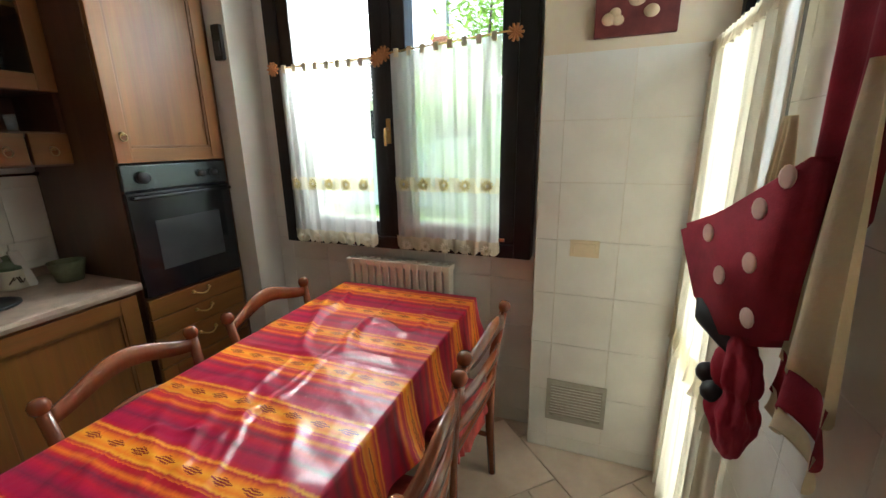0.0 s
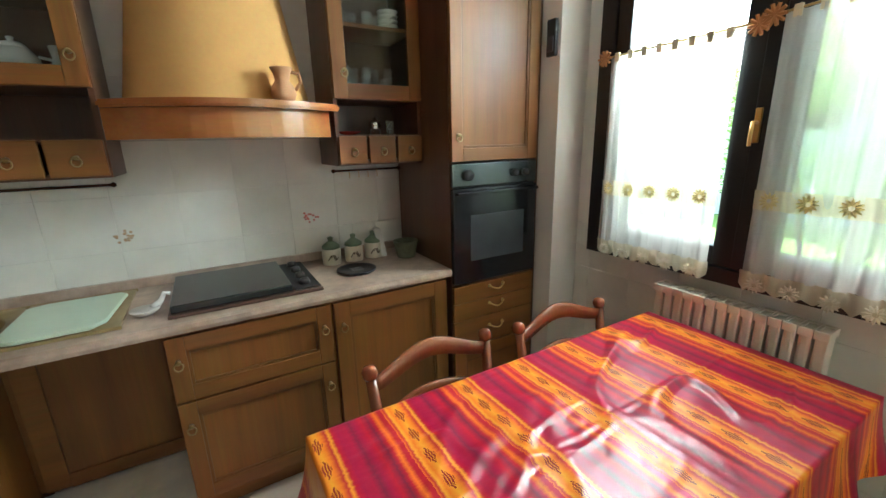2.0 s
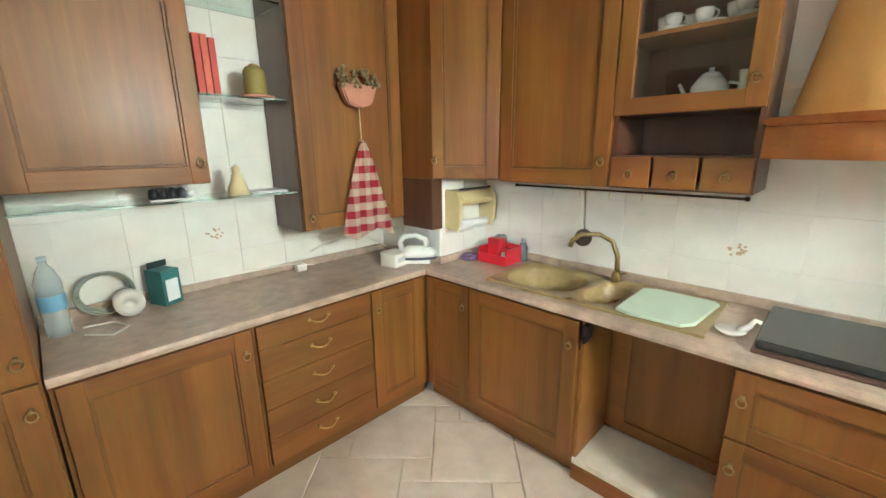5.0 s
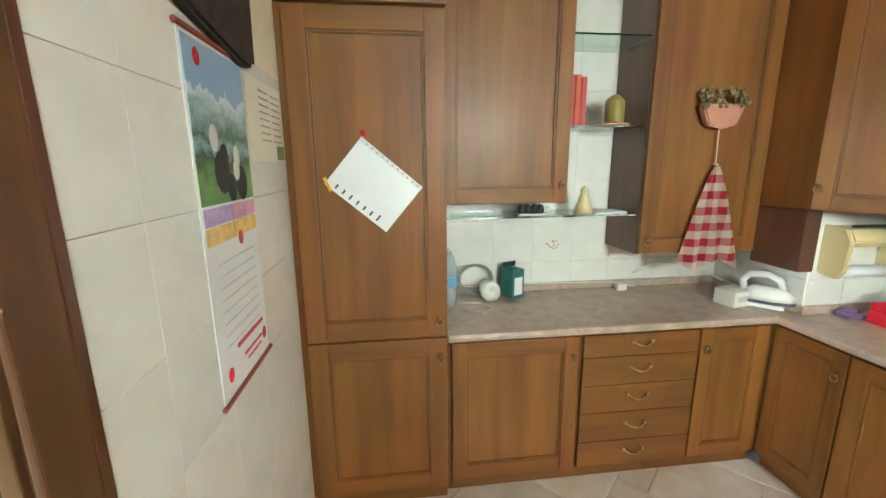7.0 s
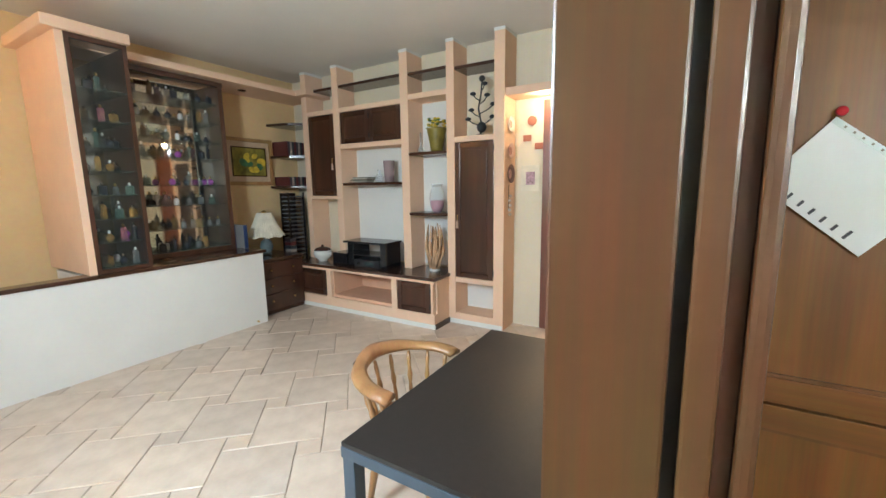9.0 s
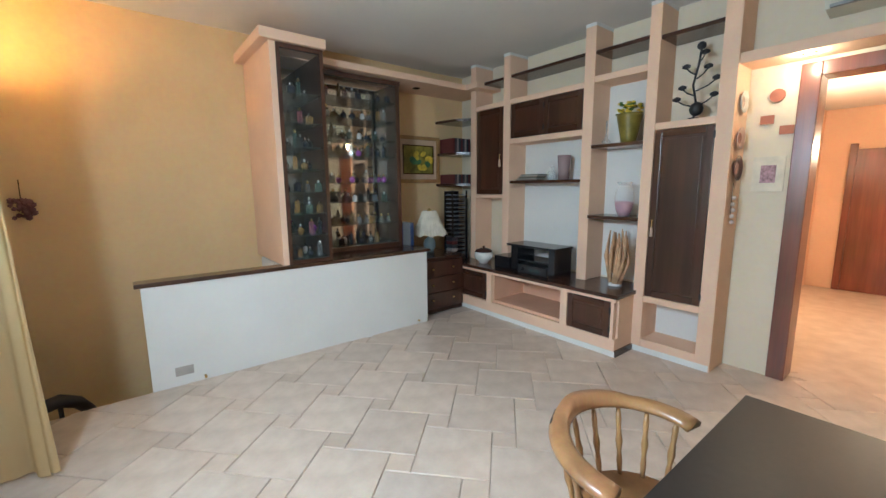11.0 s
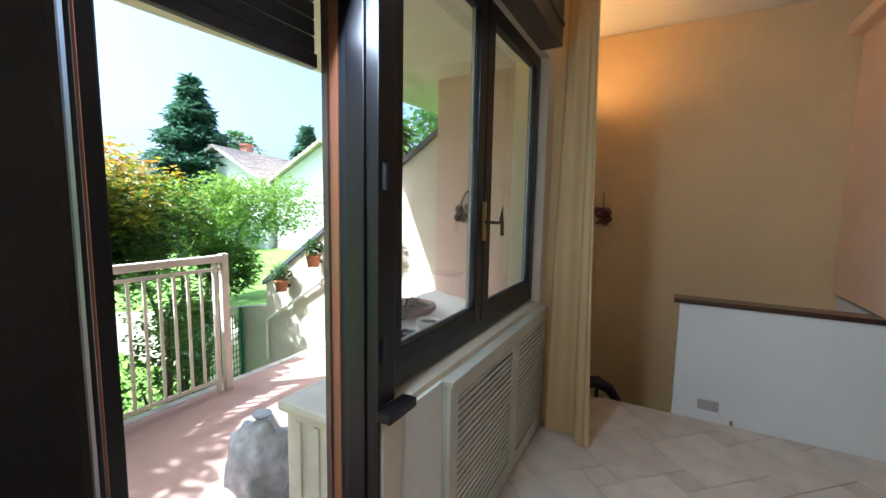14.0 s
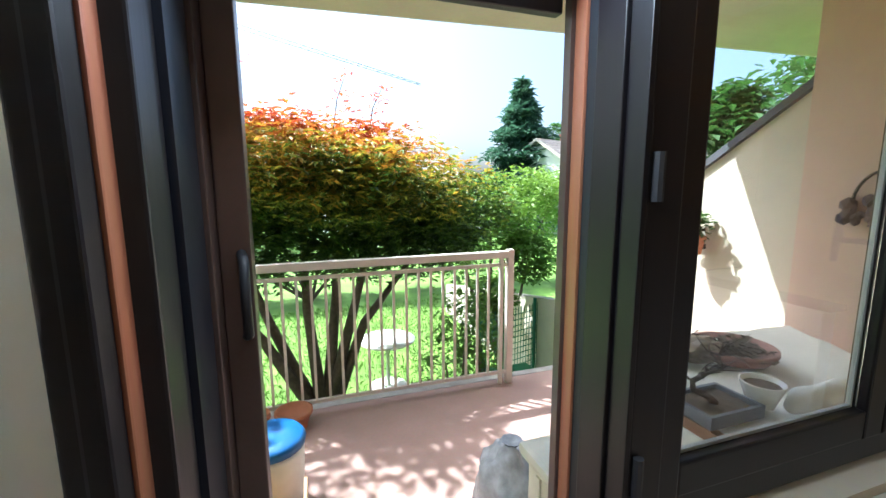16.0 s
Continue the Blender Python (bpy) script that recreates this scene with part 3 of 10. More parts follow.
glazed_cabinet(-0.512, 0.03, 1.745, -0.01, "brown glazed wall cabinet holding white tea china, three small drawers below", 3)
glazed_cabinet(0.89, 1.344, 1.735, 0.945, "brown glazed wall cabinet holding glassware, small drawers below", 3)


def cup(x, y, z, r=0.035, h=0.05, mat=None, label="small white china cup", cat="cup", grp="china in the cabinet"):
    t = thing("cup", x, y, z, label, cat, grp)
    bm = lathe(bmesh.new(), x, y, [(0, z), (r * 0.6, z), (r * 0.95, z + h * 0.5), (r, z + h), (r * 0.93, z + h), (r * 0.85, z + h * 0.5), (0, z + h * 0.15)], 16)
    part("bowl", bm, mat or WHITE_C, t, "", True)
    pts = [(x, y + r * 0.9 + 0.018 * math.sin(a), z + h * 0.55 + 0.016 * math.cos(a)) for a in (math.pi * i / 6 for i in range(7))]
    part("handle", T(pts, 0.003, 6), mat or WHITE_C, t, "", True)
    return t


def saucers(x, y, z, n, r=0.06):
    for i in range(n):
        t = tagged(part("saucer", L(x, y, [(0, z + i * 0.008), (r * 0.5, z + i * 0.008), (r, z + 0.01 + i * 0.008), (r, z + 0.013 + i * 0.008), (0, z + 0.006 + i * 0.008)], 20), WHITE_C, None, "", True),
                   "white china saucer in a small stack", "saucer", "china in the cabinet")


saucers(-2.10, -0.36, 2.073, 3)
saucers(-2.08, -0.21, 2.073, 2)
saucers(-2.10, -0.09, 2.073, 3)
for x, y, z in ((-2.10, -0.36, 2.104), (-2.14, -0.40, 2.105), (-2.08, -0.24, 2.096), (-2.12, -0.14, 2.104), (-2.06, -0.10, 2.104), (-2.16, -0.30, 2.10)):
    cup(x, y, z)
t = thing("teapot", -2.09, -0.19, 1.765, "white china teapot with a curved spout and lid", "teapot", "china in the cabinet")
part("pot", L(-2.09, -0.19, [(0, 1.765), (0.05, 1.765), (0.072, 1.80), (0.068, 1.85), (0.045, 1.885), (0.0, 1.888)], 24), WHITE_C, t, "", True)
part("lid", L(-2.09, -0.19, [(0.044, 1.886), (0.03, 1.902), (0.008, 1.908), (0.012, 1.92), (0, 1.925)], 18), WHITE_C, t, "", True)
part("spout", T([(-2.09, -0.25, 1.80), (-2.09, -0.285, 1.83), (-2.09, -0.305, 1.87)], [0.014, 0.010, 0.007], 8), WHITE_C, t, "", True)
part("handle", T([(-2.09, -0.125, 1.86), (-2.09, -0.085, 1.85), (-2.09, -0.08, 1.81), (-2.09, -0.12, 1.79)], 0.006, 8), WHITE_C, t, "", True)
t = tagged(part("milk_jug", L(-2.10, -0.07, [(0, 1.765), (0.03, 1.765), (0.032, 1.81), (0.022, 1.86), (0.028, 1.90), (0.0, 1.89)], 18), WHITE_C, None, "", True), "tall white china milk jug", "jug", "china in the cabinet")
saucers(-2.06, -0.38, 1.765, 2, 0.045)


def tumbler(x, y, z, r, h, label="clear drinking glass standing in the cabinet"):
    t = tagged(part("drinking_glass", L(x, y, [(0, z), (r * 0.8, z), (r, z + h), (r * 0.92, z + h), (r * 0.74, z + 0.008), (0, z + 0.008)], 14), THIN, None, "", True), label, "glass", "glasses in the cabinet")
    return t


for i in range(6):
    tumbler(-2.06 - 0.08 * (i % 2), 1.0 + 0.05 * i, 1.755, 0.026, 0.075 + 0.02 * (i % 3))
for i in range(5):
    tumbler(-2.15 - 0.05 * (i % 2), 1.02 + 0.06 * i, 1.755, 0.028, 0.16)
    tumbler(-2.08 - 0.05 * (i % 2), 1.0 + 0.065 * i, 2.073, 0.03, 0.08)
t = thing("bowl_stack", -2.1, 1.24, 2.073, "stack of white bowls in the glazed cabinet", "bowl")
for i in range(4):
    part("bowl", L(-2.10, 1.25, [(0, 2.073 + i * 0.022), (0.03, 2.073 + i * 0.022), (0.055, 2.11 + i * 0.022), (0.05, 2.11 + i * 0.022), (0, 2.08 + i * 0.022)], 18), WHITE_C, t, "", True)
t = thing("sugar_pot", -2.03, 1.12, 1.575, "small chrome sugar pot on the open shelf", "pot")
part("pot", L(-2.03, 1.12, [(0, 1.576), (0.026, 1.576), (0.027, 1.63), (0.02, 1.645), (0.006, 1.65), (0.006, 1.66), (0, 1.662)], 18), CHROME, t, "", True)
tagged(part("dish", L(-2.03, 0.98, [(0, 1.576), (0.03, 1.576), (0.06, 1.588), (0.062, 1.592), (0, 1.582)], 20), plain("red_glaze", (0.30, 0.03, 0.02), 0.25), None, "", True), "low dark red dish on the open shelf", "dish")
tumbler(-2.05, 1.21, 1.576, 0.022, 0.07, "small clear glass on the open shelf")

# diagonal corner wall cabinet, and the side panel next to it in the shade-darkened wood
t = thing("corner_cabinet", -2.0, -1.6, 1.44, "diagonal corner wall cabinet with a light framed door", "wall cabinet", "wall units")
part("body", prism(bmesh.new(), [(-2.279, -1.139), (-1.935, -1.139), (-1.745, -1.482), (-1.745, -2.09), (-2.279, -2.09)], 'Z', 1.44, 2.62), WOOD, t)
ln = math.hypot(0.19, 0.343)
d = panel_door(t, ('y', 0.0), 0.0, ln, 1.445, 2.62, 1, 0.07)
o = origin_of(t)
mw = pose(-1.745, -1.482, 0, 0, 0, math.degrees(math.atan2(0.343, -0.19)))
for ob in (d, *d.children):
    me = ob.data
    me.transform(Matrix.Translation(-o) @ mw @ Matrix.Diagonal((1, -1, 1, 1)) @ Matrix.Translation(o))
    me.flip_normals()
ring_handle(d, (-1.735, -1.455, 1.56), (0.87, 0.48, 0))
part("lower_panel", B(-1.82, -1.735, -1.76, -1.485, 1.13, 1.439), WOOD_SHADED, t, "wooden panel under the corner, toned dark for shade")

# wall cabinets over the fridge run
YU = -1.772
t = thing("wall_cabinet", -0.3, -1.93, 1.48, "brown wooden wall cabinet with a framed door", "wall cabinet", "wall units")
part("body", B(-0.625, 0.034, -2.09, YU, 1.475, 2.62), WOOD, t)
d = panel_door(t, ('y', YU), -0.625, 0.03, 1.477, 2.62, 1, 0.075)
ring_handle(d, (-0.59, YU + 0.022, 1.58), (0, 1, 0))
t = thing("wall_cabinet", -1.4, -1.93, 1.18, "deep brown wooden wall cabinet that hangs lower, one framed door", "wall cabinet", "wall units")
part("body", B(-1.744, -1.04, -2.09, YU, 1.185, 2.62), WOOD_SHADED, t)
d = panel_door(t, ('y', YU), -1.735, -1.045, 1.187, 2.62, 1, 0.08)
ring_handle(d, (-1.085, YU + 0.022, 1.27), (0, 1, 0))
SHG = glass("shelf_glass", (0.75, 0.92, 0.85))
for z, x1 in ((1.395, 0.03), (1.855, -0.628), (2.29, -0.628)):
    t = tagged(part("glass_shelf", B(-1.038, x1, -2.088, -1.79, z, z + 0.009, bevel=0.001), SHG), "greenish glass shelf fixed to the tiled wall", "shelf", "glass shelves")
    t.visible_shadow = False

# cooker hood
t = thing("cooker_hood", -2.05, 0.47, 1.56, "ochre plastered cooker hood over a curved wooden shelf", "cooker hood")


def bowed(y0, y1, xe, depth, z0, z1, bev=0.0):
    n = 18
    pts = [(-2.279, y0)] + [(xe + depth * (1 - (2 * i / n - 1) ** 2), y0 + (y1 - y0) * i / n) for i in range(n + 1)] + [(-2.279, y1)]
    return prism(bmesh.new(), pts, 'Z', z0, z1, bev)


part("beam", bowed(0.035, 0.86, -1.93, 0.17, 1.565, 1.675), wood("hood_wood", (0.33, 0.13, 0.035), (0.47, 0.21, 0.06), 0.25, 'Y', 0.5), t, "polished honey-brown curved beam")
part("shelf", bowed(0.031, 0.904, -1.90, 0.18, 1.676, 1.705, 0.008), wood("hood_wood_edge", (0.36, 0.14, 0.035), (0.50, 0.22, 0.06), 0.22, 'Y', 0.5), t)
bm = bmesh.new()
n, rings = 20, []
for k in range(14):
    f = k / 13
    z = 1.706 + f * 1.03
    hw = 0.385 - 0.20 * f + 0.03 * f * f
    dp = 0.40 - 0.22 * f
    rings.append([bm.verts.new((-2.275 + dp * math.sin(math.pi * i / n) ** 0.75, 0.455 - hw * math.cos(math.pi * i / n), z)) for i in range(n + 1)])
for a, b in zip(rings, rings[1:]):
    for i in range(n):
        bm.faces.new((a[i], a[i + 1], b[i + 1], b[i]))
part("chimney", bm, OCHRE, t, "tapering ochre plaster chimney", True)
t = thing("jug", -1.83, 0.82, 1.706, "unglazed clay jug on the hood shelf", "jug")
CLAY = plain("pale_clay", (0.58, 0.32, 0.16), 0.75, vary=0.1)
part("body", L(-1.86, 0.66, [(0, 1.706), (0.038, 1.706), (0.052, 1.735), (0.045, 1.765), (0.028, 1.79), (0.033, 1.815), (0.045, 1.84), (0.039, 1.84), (0.025, 1.80), (0, 1.78)], 22), CLAY, t, "", True)
part("handle", T([(-1.86, 0.695, 1.825), (-1.86, 0.728, 1.82), (-1.86, 0.732, 1.785), (-1.86, 0.71, 1.755)], 0.007, 8), CLAY, t, "", True)

# sink, board, tap
SINK = plain("sink_composite", (0.34, 0.25, 0.11), 0.35, vary=0.12, scale=20)
t = thing("sink", -1.97, -0.62, CT1, "sand-coloured composite sink with two bowls and drainer", "sink")
SZ = CT1 + 0.012


def bowl_cell(name, x0, x1, y0, y1, cx, cy, rx, ry, depth):
    """One field of the sink top with a rounded bowl pressed into it."""
    bm = bmesh.new()
    n = 40
    rr = [[], [], [], [], []]
    for i in range(n):
        a = 2 * math.pi * i / n
        ca, sa = math.cos(a), math.sin(a)
        s = min((x1 - cx) / ca if ca > 1e-6 else ((x0 - cx) / ca if ca < -1e-6 else 9), (y1 - cy) / sa if sa > 1e-6 else ((y0 - cy) / sa if sa < -1e-6 else 9))
        rr[0].append(bm.verts.new((cx + s * ca, cy + s * sa, SZ)))
        ex, ey = math.copysign(abs(ca) ** 0.8, ca), math.copysign(abs(sa) ** 0.8, sa)
        for k2, (f, dz) in enumerate(((1.0, 0.0), (0.96, -0.012), (0.86, -depth * 0.8), (0.62, -depth))):
            rr[k2 + 1].append(bm.verts.new((cx + rx * f * ex, cy + ry * f * ey, SZ + dz)))
    for a, b in zip(rr, rr[1:]):
        for i in range(n):
            bm.faces.new((a[i], a[(i + 1) % n], b[(i + 1) % n], b[i]))
    bm.faces.new(rr[-1])
    return part(name, bm, SINK, t, "", True)


bowl_cell("bowl", -2.21, -1.745, -1.06, -0.575, -1.97, -0.82, 0.19, 0.215, 0.15)
bowl_cell("bowl", -2.21, -1.745, -0.575, -0.375, -1.95, -0.475, 0.16, 0.082, 0.10)
part("drainer", B(-2.21, -1.745, -0.375, -0.02, CT1 + 0.002, SZ), SINK, t)
part("rim", boxes([(-2.215, -2.205, -1.065, -0.015, CT1 + 0.001, SZ + 0.002), (-1.75, -1.74, -1.065, -0.015, CT1 + 0.001, SZ + 0.002), (-2.205, -1.75, -1.065, -1.055, CT1 + 0.001, SZ + 0.002)], 0.003), SINK, t)
t = thing("chopping_board", -1.93, -0.20, 0.915, "pale mint drainer board lying on the sink", "board")
bm = bmesh.new()
prism(bm, [(-2.10, -0.36), (-2.13, -0.30), (-2.13, -0.06), (-2.10, -0.035), (-1.80, -0.06), (-1.745, -0.10), (-1.735, -0.30), (-1.76, -0.36)], 'Z', CT1 + 0.018, CT1 + 0.032, 0.004)
part("board", bm, plain("mint_plastic", (0.62, 0.74, 0.60), 0.35, vary=0.03), t)
t = thing("tap", -2.19, -0.51, CT1, "tall arched bronze kitchen tap", "tap")
BRONZE = plain("bronze", (0.36, 0.27, 0.12), 0.3, 0.8)
part("base", L(-2.17, -0.52, [(0.028, CT1 + 0.014), (0.026, CT1 + 0.05), (0.018, CT1 + 0.07), (0, CT1 + 0.07)], 16), BRONZE, t, "", True)
part("spout", T([(-2.17, -0.52, CT1 + 0.06), (-2.17, -0.525, CT1 + 0.15), (-2.15, -0.55, CT1 + 0.23), (-2.12, -0.61, CT1 + 0.265), (-2.08, -0.69, CT1 + 0.26), (-2.06, -0.73, CT1 + 0.225), (-2.055, -0.74, CT1 + 0.19)], [0.015, 0.013, 0.012, 0.012, 0.012, 0.013, 0.014], 10), BRONZE, t, "", True)
part("lever", T([(-2.165, -0.50, CT1 + 0.06), (-2.14, -0.46, CT1 + 0.075)], [0.008, 0.005], 8), BRONZE, t, "", True)
# ladle hanging from the rail
t = thing("ladle", -2.23, -0.75, 1.1, "dark metal ladle hanging from the wall rail", "ladle")
LAD = plain("dark_metal", (0.12, 0.09, 0.07), 0.4, 0.6)
part("handle", T([(-2.235, -0.76, 1.39), (-2.23, -0.75, 1.20), (-2.23, -0.745, 1.16)], 0.005, 6), STEEL, t, "", True)
bm = moved(L(0, 0, [(0.0, -0.02), (0.03, -0.014), (0.05, 0.01), (0.047, 0.01), (0.0, -0.014)], 20), pose(-2.225, -0.745, 1.11, 0, 75, 10))
part("scoop", bm, LAD, t, "", True)


def wall_rail(y0, y1, z):
    t = thing("utensil_rail", -2.24, (y0 + y1) / 2, z, "thin brown utensil rail with hooks on the tiled wall", "rail", "utensil rails")
    part("bar", T([(-2.235, y0, z), (-2.235, y1, z)], 0.006, 8), DARK_W, t, "", True)
    for yy in (y0, y1):
        part("finial", moved(L(0, 0, [(0, -0.012), (0.011, -0.006), (0.011, 0.006), (0, 0.012)], 10), pose(-2.235, yy, z)), DARK_W, t, "", True)
        part("bracket", T([(-2.275, yy, z), (-2.235, yy, z)], 0.004, 6), DARK_W, t)
    for i in range(4):
        yy = y0 + (y1 - y0) * (0.22 + 0.14 * i)
        part("hook", T([(-2.235, yy, z + 0.008), (-2.225, yy, z - 0.02), (-2.222, yy, z - 0.035), (-2.23, yy, z - 0.04)], 0.002, 5), BRASS, t)


wall_rail(-1.22, -0.02, 1.385)
wall_rail(0.94, 1.33, 1.39)

# hob
t = thing("hob", -1.97, 0.45, CT1, "black glass-lidded gas hob with a row of dark knobs", "hob")
part("frame", B(-2.22, -1.735, 0.125, 0.712, CT1 + 0.001, CT1 + 0.014, bevel=0.004), plain("hob_frame", (0.10, 0.055, 0.04), 0.35), t)
part("lid", B(-2.20, -1.755, 0.135, 0.585, CT1 + 0.016, CT1 + 0.046, bevel=0.006), plain("hob_glass", (0.028, 0.032, 0.034), 0.16, bumpy=0), t, "smoked glass lid, closed")
part("panel", B(-2.20, -1.755, 0.594, 0.705, CT1 + 0.0155, CT1 + 0.022, bevel=0.002), BLACK_M, t)
for i in range(4):
    part("knob", L(-2.14 + 0.105 * i, 0.65, [(0.024, CT1 + 0.022), (0.020, CT1 + 0.042), (0.008, CT1 + 0.046), (0, CT1 + 0.046)], 14), plain("knob_grey", (0.09, 0.09, 0.09), 0.3, 0.5), t, "", True)
# spoon rest
t = thing("spoon_rest", -1.84, 0.06, CT1, "white china spoon rest", "spoon rest")
part("dish", L(-1.86, 0.045, [(0, CT1 + 0.002), (0.03, CT1 + 0.002), (0.052, CT1 + 0.02), (0.05, CT1 + 0.024), (0, CT1 + 0.008)], 20), WHITE_C, t, "", True)
part("handle", T([(-1.88, 0.07, CT1 + 0.015), (-1.91, 0.095, CT1 + 0.03), (-1.93, 0.11, CT1 + 0.055), (-1.925, 0.13, CT1 + 0.05)], [0.016, 0.012, 0.010, 0.008], 8), WHITE_C, t, "", True)


# three storage jars
def storage_jar(x, y):
    t = thing("storage_jar", x, y, CT1, "cream ceramic storage jar with a green knobbed lid", "jar", "jars beside the hob")
    z = CT1
    part("jar", L(x, y, [(0, z + 0.001), (0.046, z + 0.001), (0.05, z + 0.01), (0.05, z + 0.085), (0.046, z + 0.09), (0, z + 0.09)], 22), plain("cream_ceramic", (0.66, 0.60, 0.48), 0.3), t, "", True)
    part("lid", L(x, y, [(0.049, z + 0.09), (0.047, z + 0.105), (0.02, z + 0.125), (0.012, z + 0.13), (0.016, z + 0.148), (0, z + 0.155)], 22), plain("sage_ceramic", (0.16, 0.21, 0.13), 0.35), t, "grey-green lid", True)
    bm = bmesh.new()
    for k in range(3):
        a = radians(-25 + 20 * k)
        tube(bm, [(x + 0.051 * math.cos(a + s), y + 0.051 * math.sin(a + s), z + 0.03 + 0.03 * ((i + k) % 3) / 2) for i, s in enumerate((-0.2, 0, 0.2))], 0.003, 5)
    part("motif", bm, plain("motif_brown", (0.10, 0.07, 0.05), 0.6), t, "dark painted motif")


for yy, xx in ((0.86, -2.13), (0.985, -2.13), (1.105, -2.14)):
    storage_jar(xx, yy)
t = thing("trivet", -1.94, 0.93, CT1, "round black cast trivet lying on the worktop", "trivet")
bm = L(-1.93, 0.93, [(0.085, CT1 + 0.002), (0.10, CT1 + 0.006), (0.10, CT1 + 0.014), (0.085, CT1 + 0.014), (0.08, CT1 + 0.009), (0, CT1 + 0.009)], 28)
part("plate", bm, BLACK_M, t, "", True)
bm = bmesh.new()
for i in range(3):
    box(bm, -1.95 + 0.02 * i, -1.945 + 0.02 * i, 0.90, 0.96, CT1 + 0.009, CT1 + 0.012)
part("slot", bm, plain("slot_grey", (0.2, 0.2, 0.2), 0.5), t)
t = thing("mortar", -2.06, 1.27, CT1, "rough green stone mortar with a pestle", "mortar")
part("bowl", L(-2.03, 1.26, [(0, CT1 + 0.001), (0.05, CT1 + 0.001), (0.062, CT1 + 0.05), (0.072, CT1 + 0.095), (0.06, CT1 + 0.095), (0.045, CT1 + 0.04), (0, CT1 + 0.03)], 20), plain("green_stone", (0.14, 0.15, 0.09), 0.8, vary=0.3, scale=20), t, "", True)
t = tagged(part("rolling_card", prism(bmesh.new(), [(1.135, CT1 + 0.01), (1.175, CT1 + 0.005), (1.14, CT1 + 0.17), (1.10, CT1 + 0.175)], 'X', -2.12, -2.10, 0.004), plain("pale_card", (0.72, 0.68, 0.64), 0.6)), "pale card leaning against the wall by the jars", "card")
part("leg", B(-2.118, -2.102, 1.14, 1.17, CT1 + 0.001, CT1 + 0.012), plain("pale_card", (0.72, 0.68, 0.64), 0.6), t)
tagged(part("socket_plate", boxes([(-2.27, -2.262, 1.03, 1.15, 1.015, 1.085), (-2.27, -2.262, 1.17, 1.31, 0.985, 1.075)], 0.002), WHITE_E), "cream wall sockets behind the jars", "socket")

# red dish rack, bottles, towel holder, corner things
t = thing("dish_caddy", -2.05, -1.22, CT1, "red plastic draining caddy beside the sink", "dish rack")
part("tray", boxes([(-2.19, -2.02, -1.36, -1.14, CT1 + 0.001, CT1 + 0.02), (-2.19, -2.18, -1.36, -1.14, CT1 + 0.02, CT1 + 0.11), (-2.03, -2.02, -1.36, -1.14, CT1 + 0.02, CT1 + 0.06), (-2.18, -2.03, -1.36, -1.35, CT1 + 0.02, CT1 + 0.10), (-2.18, -2.03, -1.15, -1.14, CT1 + 0.02, CT1 + 0.10)]), RED_PL, t)
part("cup", boxes([(-2.175, -2.10, -1.345, -1.25, CT1 + 0.021, CT1 + 0.145)], 0.008), RED_PL, t, "tall red compartment")
part("divider", boxes([(-2.178, -2.032, -1.225, -1.215, CT1 + 0.021, CT1 + 0.085)], 0.003), RED_PL, t)
part("sponge", B(-2.16, -2.06, -1.205, -1.16, CT1 + 0.021, CT1 + 0.075, bevel=0.008), plain("sponge_white", (0.72, 0.70, 0.64), 0.9), t, "white sponge")
t = tagged(part("jar", L(-2.215, -1.32, [(0, CT1 + 0.001), (0.04, CT1 + 0.001), (0.04, CT1 + 0.13), (0.035, CT1 + 0.145), (0, CT1 + 0.145)], 18), plain("grey_glass", (0.30, 0.31, 0.30), 0.2), None, "", True), "grey jar behind the red caddy", "jar")
t = thing("detergent_bottle", -2.17, -1.15, CT1, "small grey-blue detergent bottle with a cap", "bottle")
part("bottle", L(-2.225, -1.15, [(0, CT1 + 0.001), (0.03, CT1 + 0.001), (0.03, CT1 + 0.09), (0.014, CT1 + 0.12), (0, CT1 + 0.12)], 16), plain("smoky_plastic", (0.20, 0.24, 0.26), 0.25), t, "", True)
part("cap", L(-2.225, -1.15, [(0.012, CT1 + 0.12), (0.011, CT1 + 0.15), (0, CT1 + 0.15)], 12), plain("cap_grey", (0.3, 0.3, 0.34), 0.4), t, "", True)
tagged(part("sponge_cloth", boxes([(-2.06, -1.96, -1.46, -1.38, CT1 + 0.001, CT1 + 0.03), (-2.03, -1.98, -1.45, -1.40, CT1 + 0.03, CT1 + 0.045)], 0.012), plain("lilac_cloth", (0.22, 0.14, 0.26), 0.9)), "crumpled lilac cloth beside the caddy", "cloth")
t = thing("paper_towel_holder", -2.02, -1.47, 1.18, "yellowed plastic paper towel and foil dispenser on the wall", "towel holder")
YEL = plain("aged_plastic", (0.66, 0.54, 0.28), 0.4, vary=0.06)
for xx in (-1.865, -2.20):
    part("side", prism(bmesh.new(), [(-1.497, 1.13), (-1.40, 1.11), (-1.37, 1.16), (-1.36, 1.30), (-1.39, 1.36), (-1.497, 1.37)], 'X', xx - 0.012, xx + 0.012, 0.005), YEL, t)
part("cover", prism(bmesh.new(), [(-1.497, 1.28), (-1.385, 1.27), (-1.365, 1.30), (-1.395, 1.355), (-1.497, 1.365)], 'X', -2.187, -1.878, 0.006), YEL, t)
part("roll", moved(L(0, 0, [(0, -0.15), (0.028, -0.15), (0.028, 0.15), (0, 0.15)], 18), pose(-2.03, -1.43, 1.14, 0, 90, 0)), PAPER, t, "white paper roll", True)
part("cutter", B(-2.18, -1.885, -1.40, -1.385, 1.367, 1.376), BLACK_M, t)
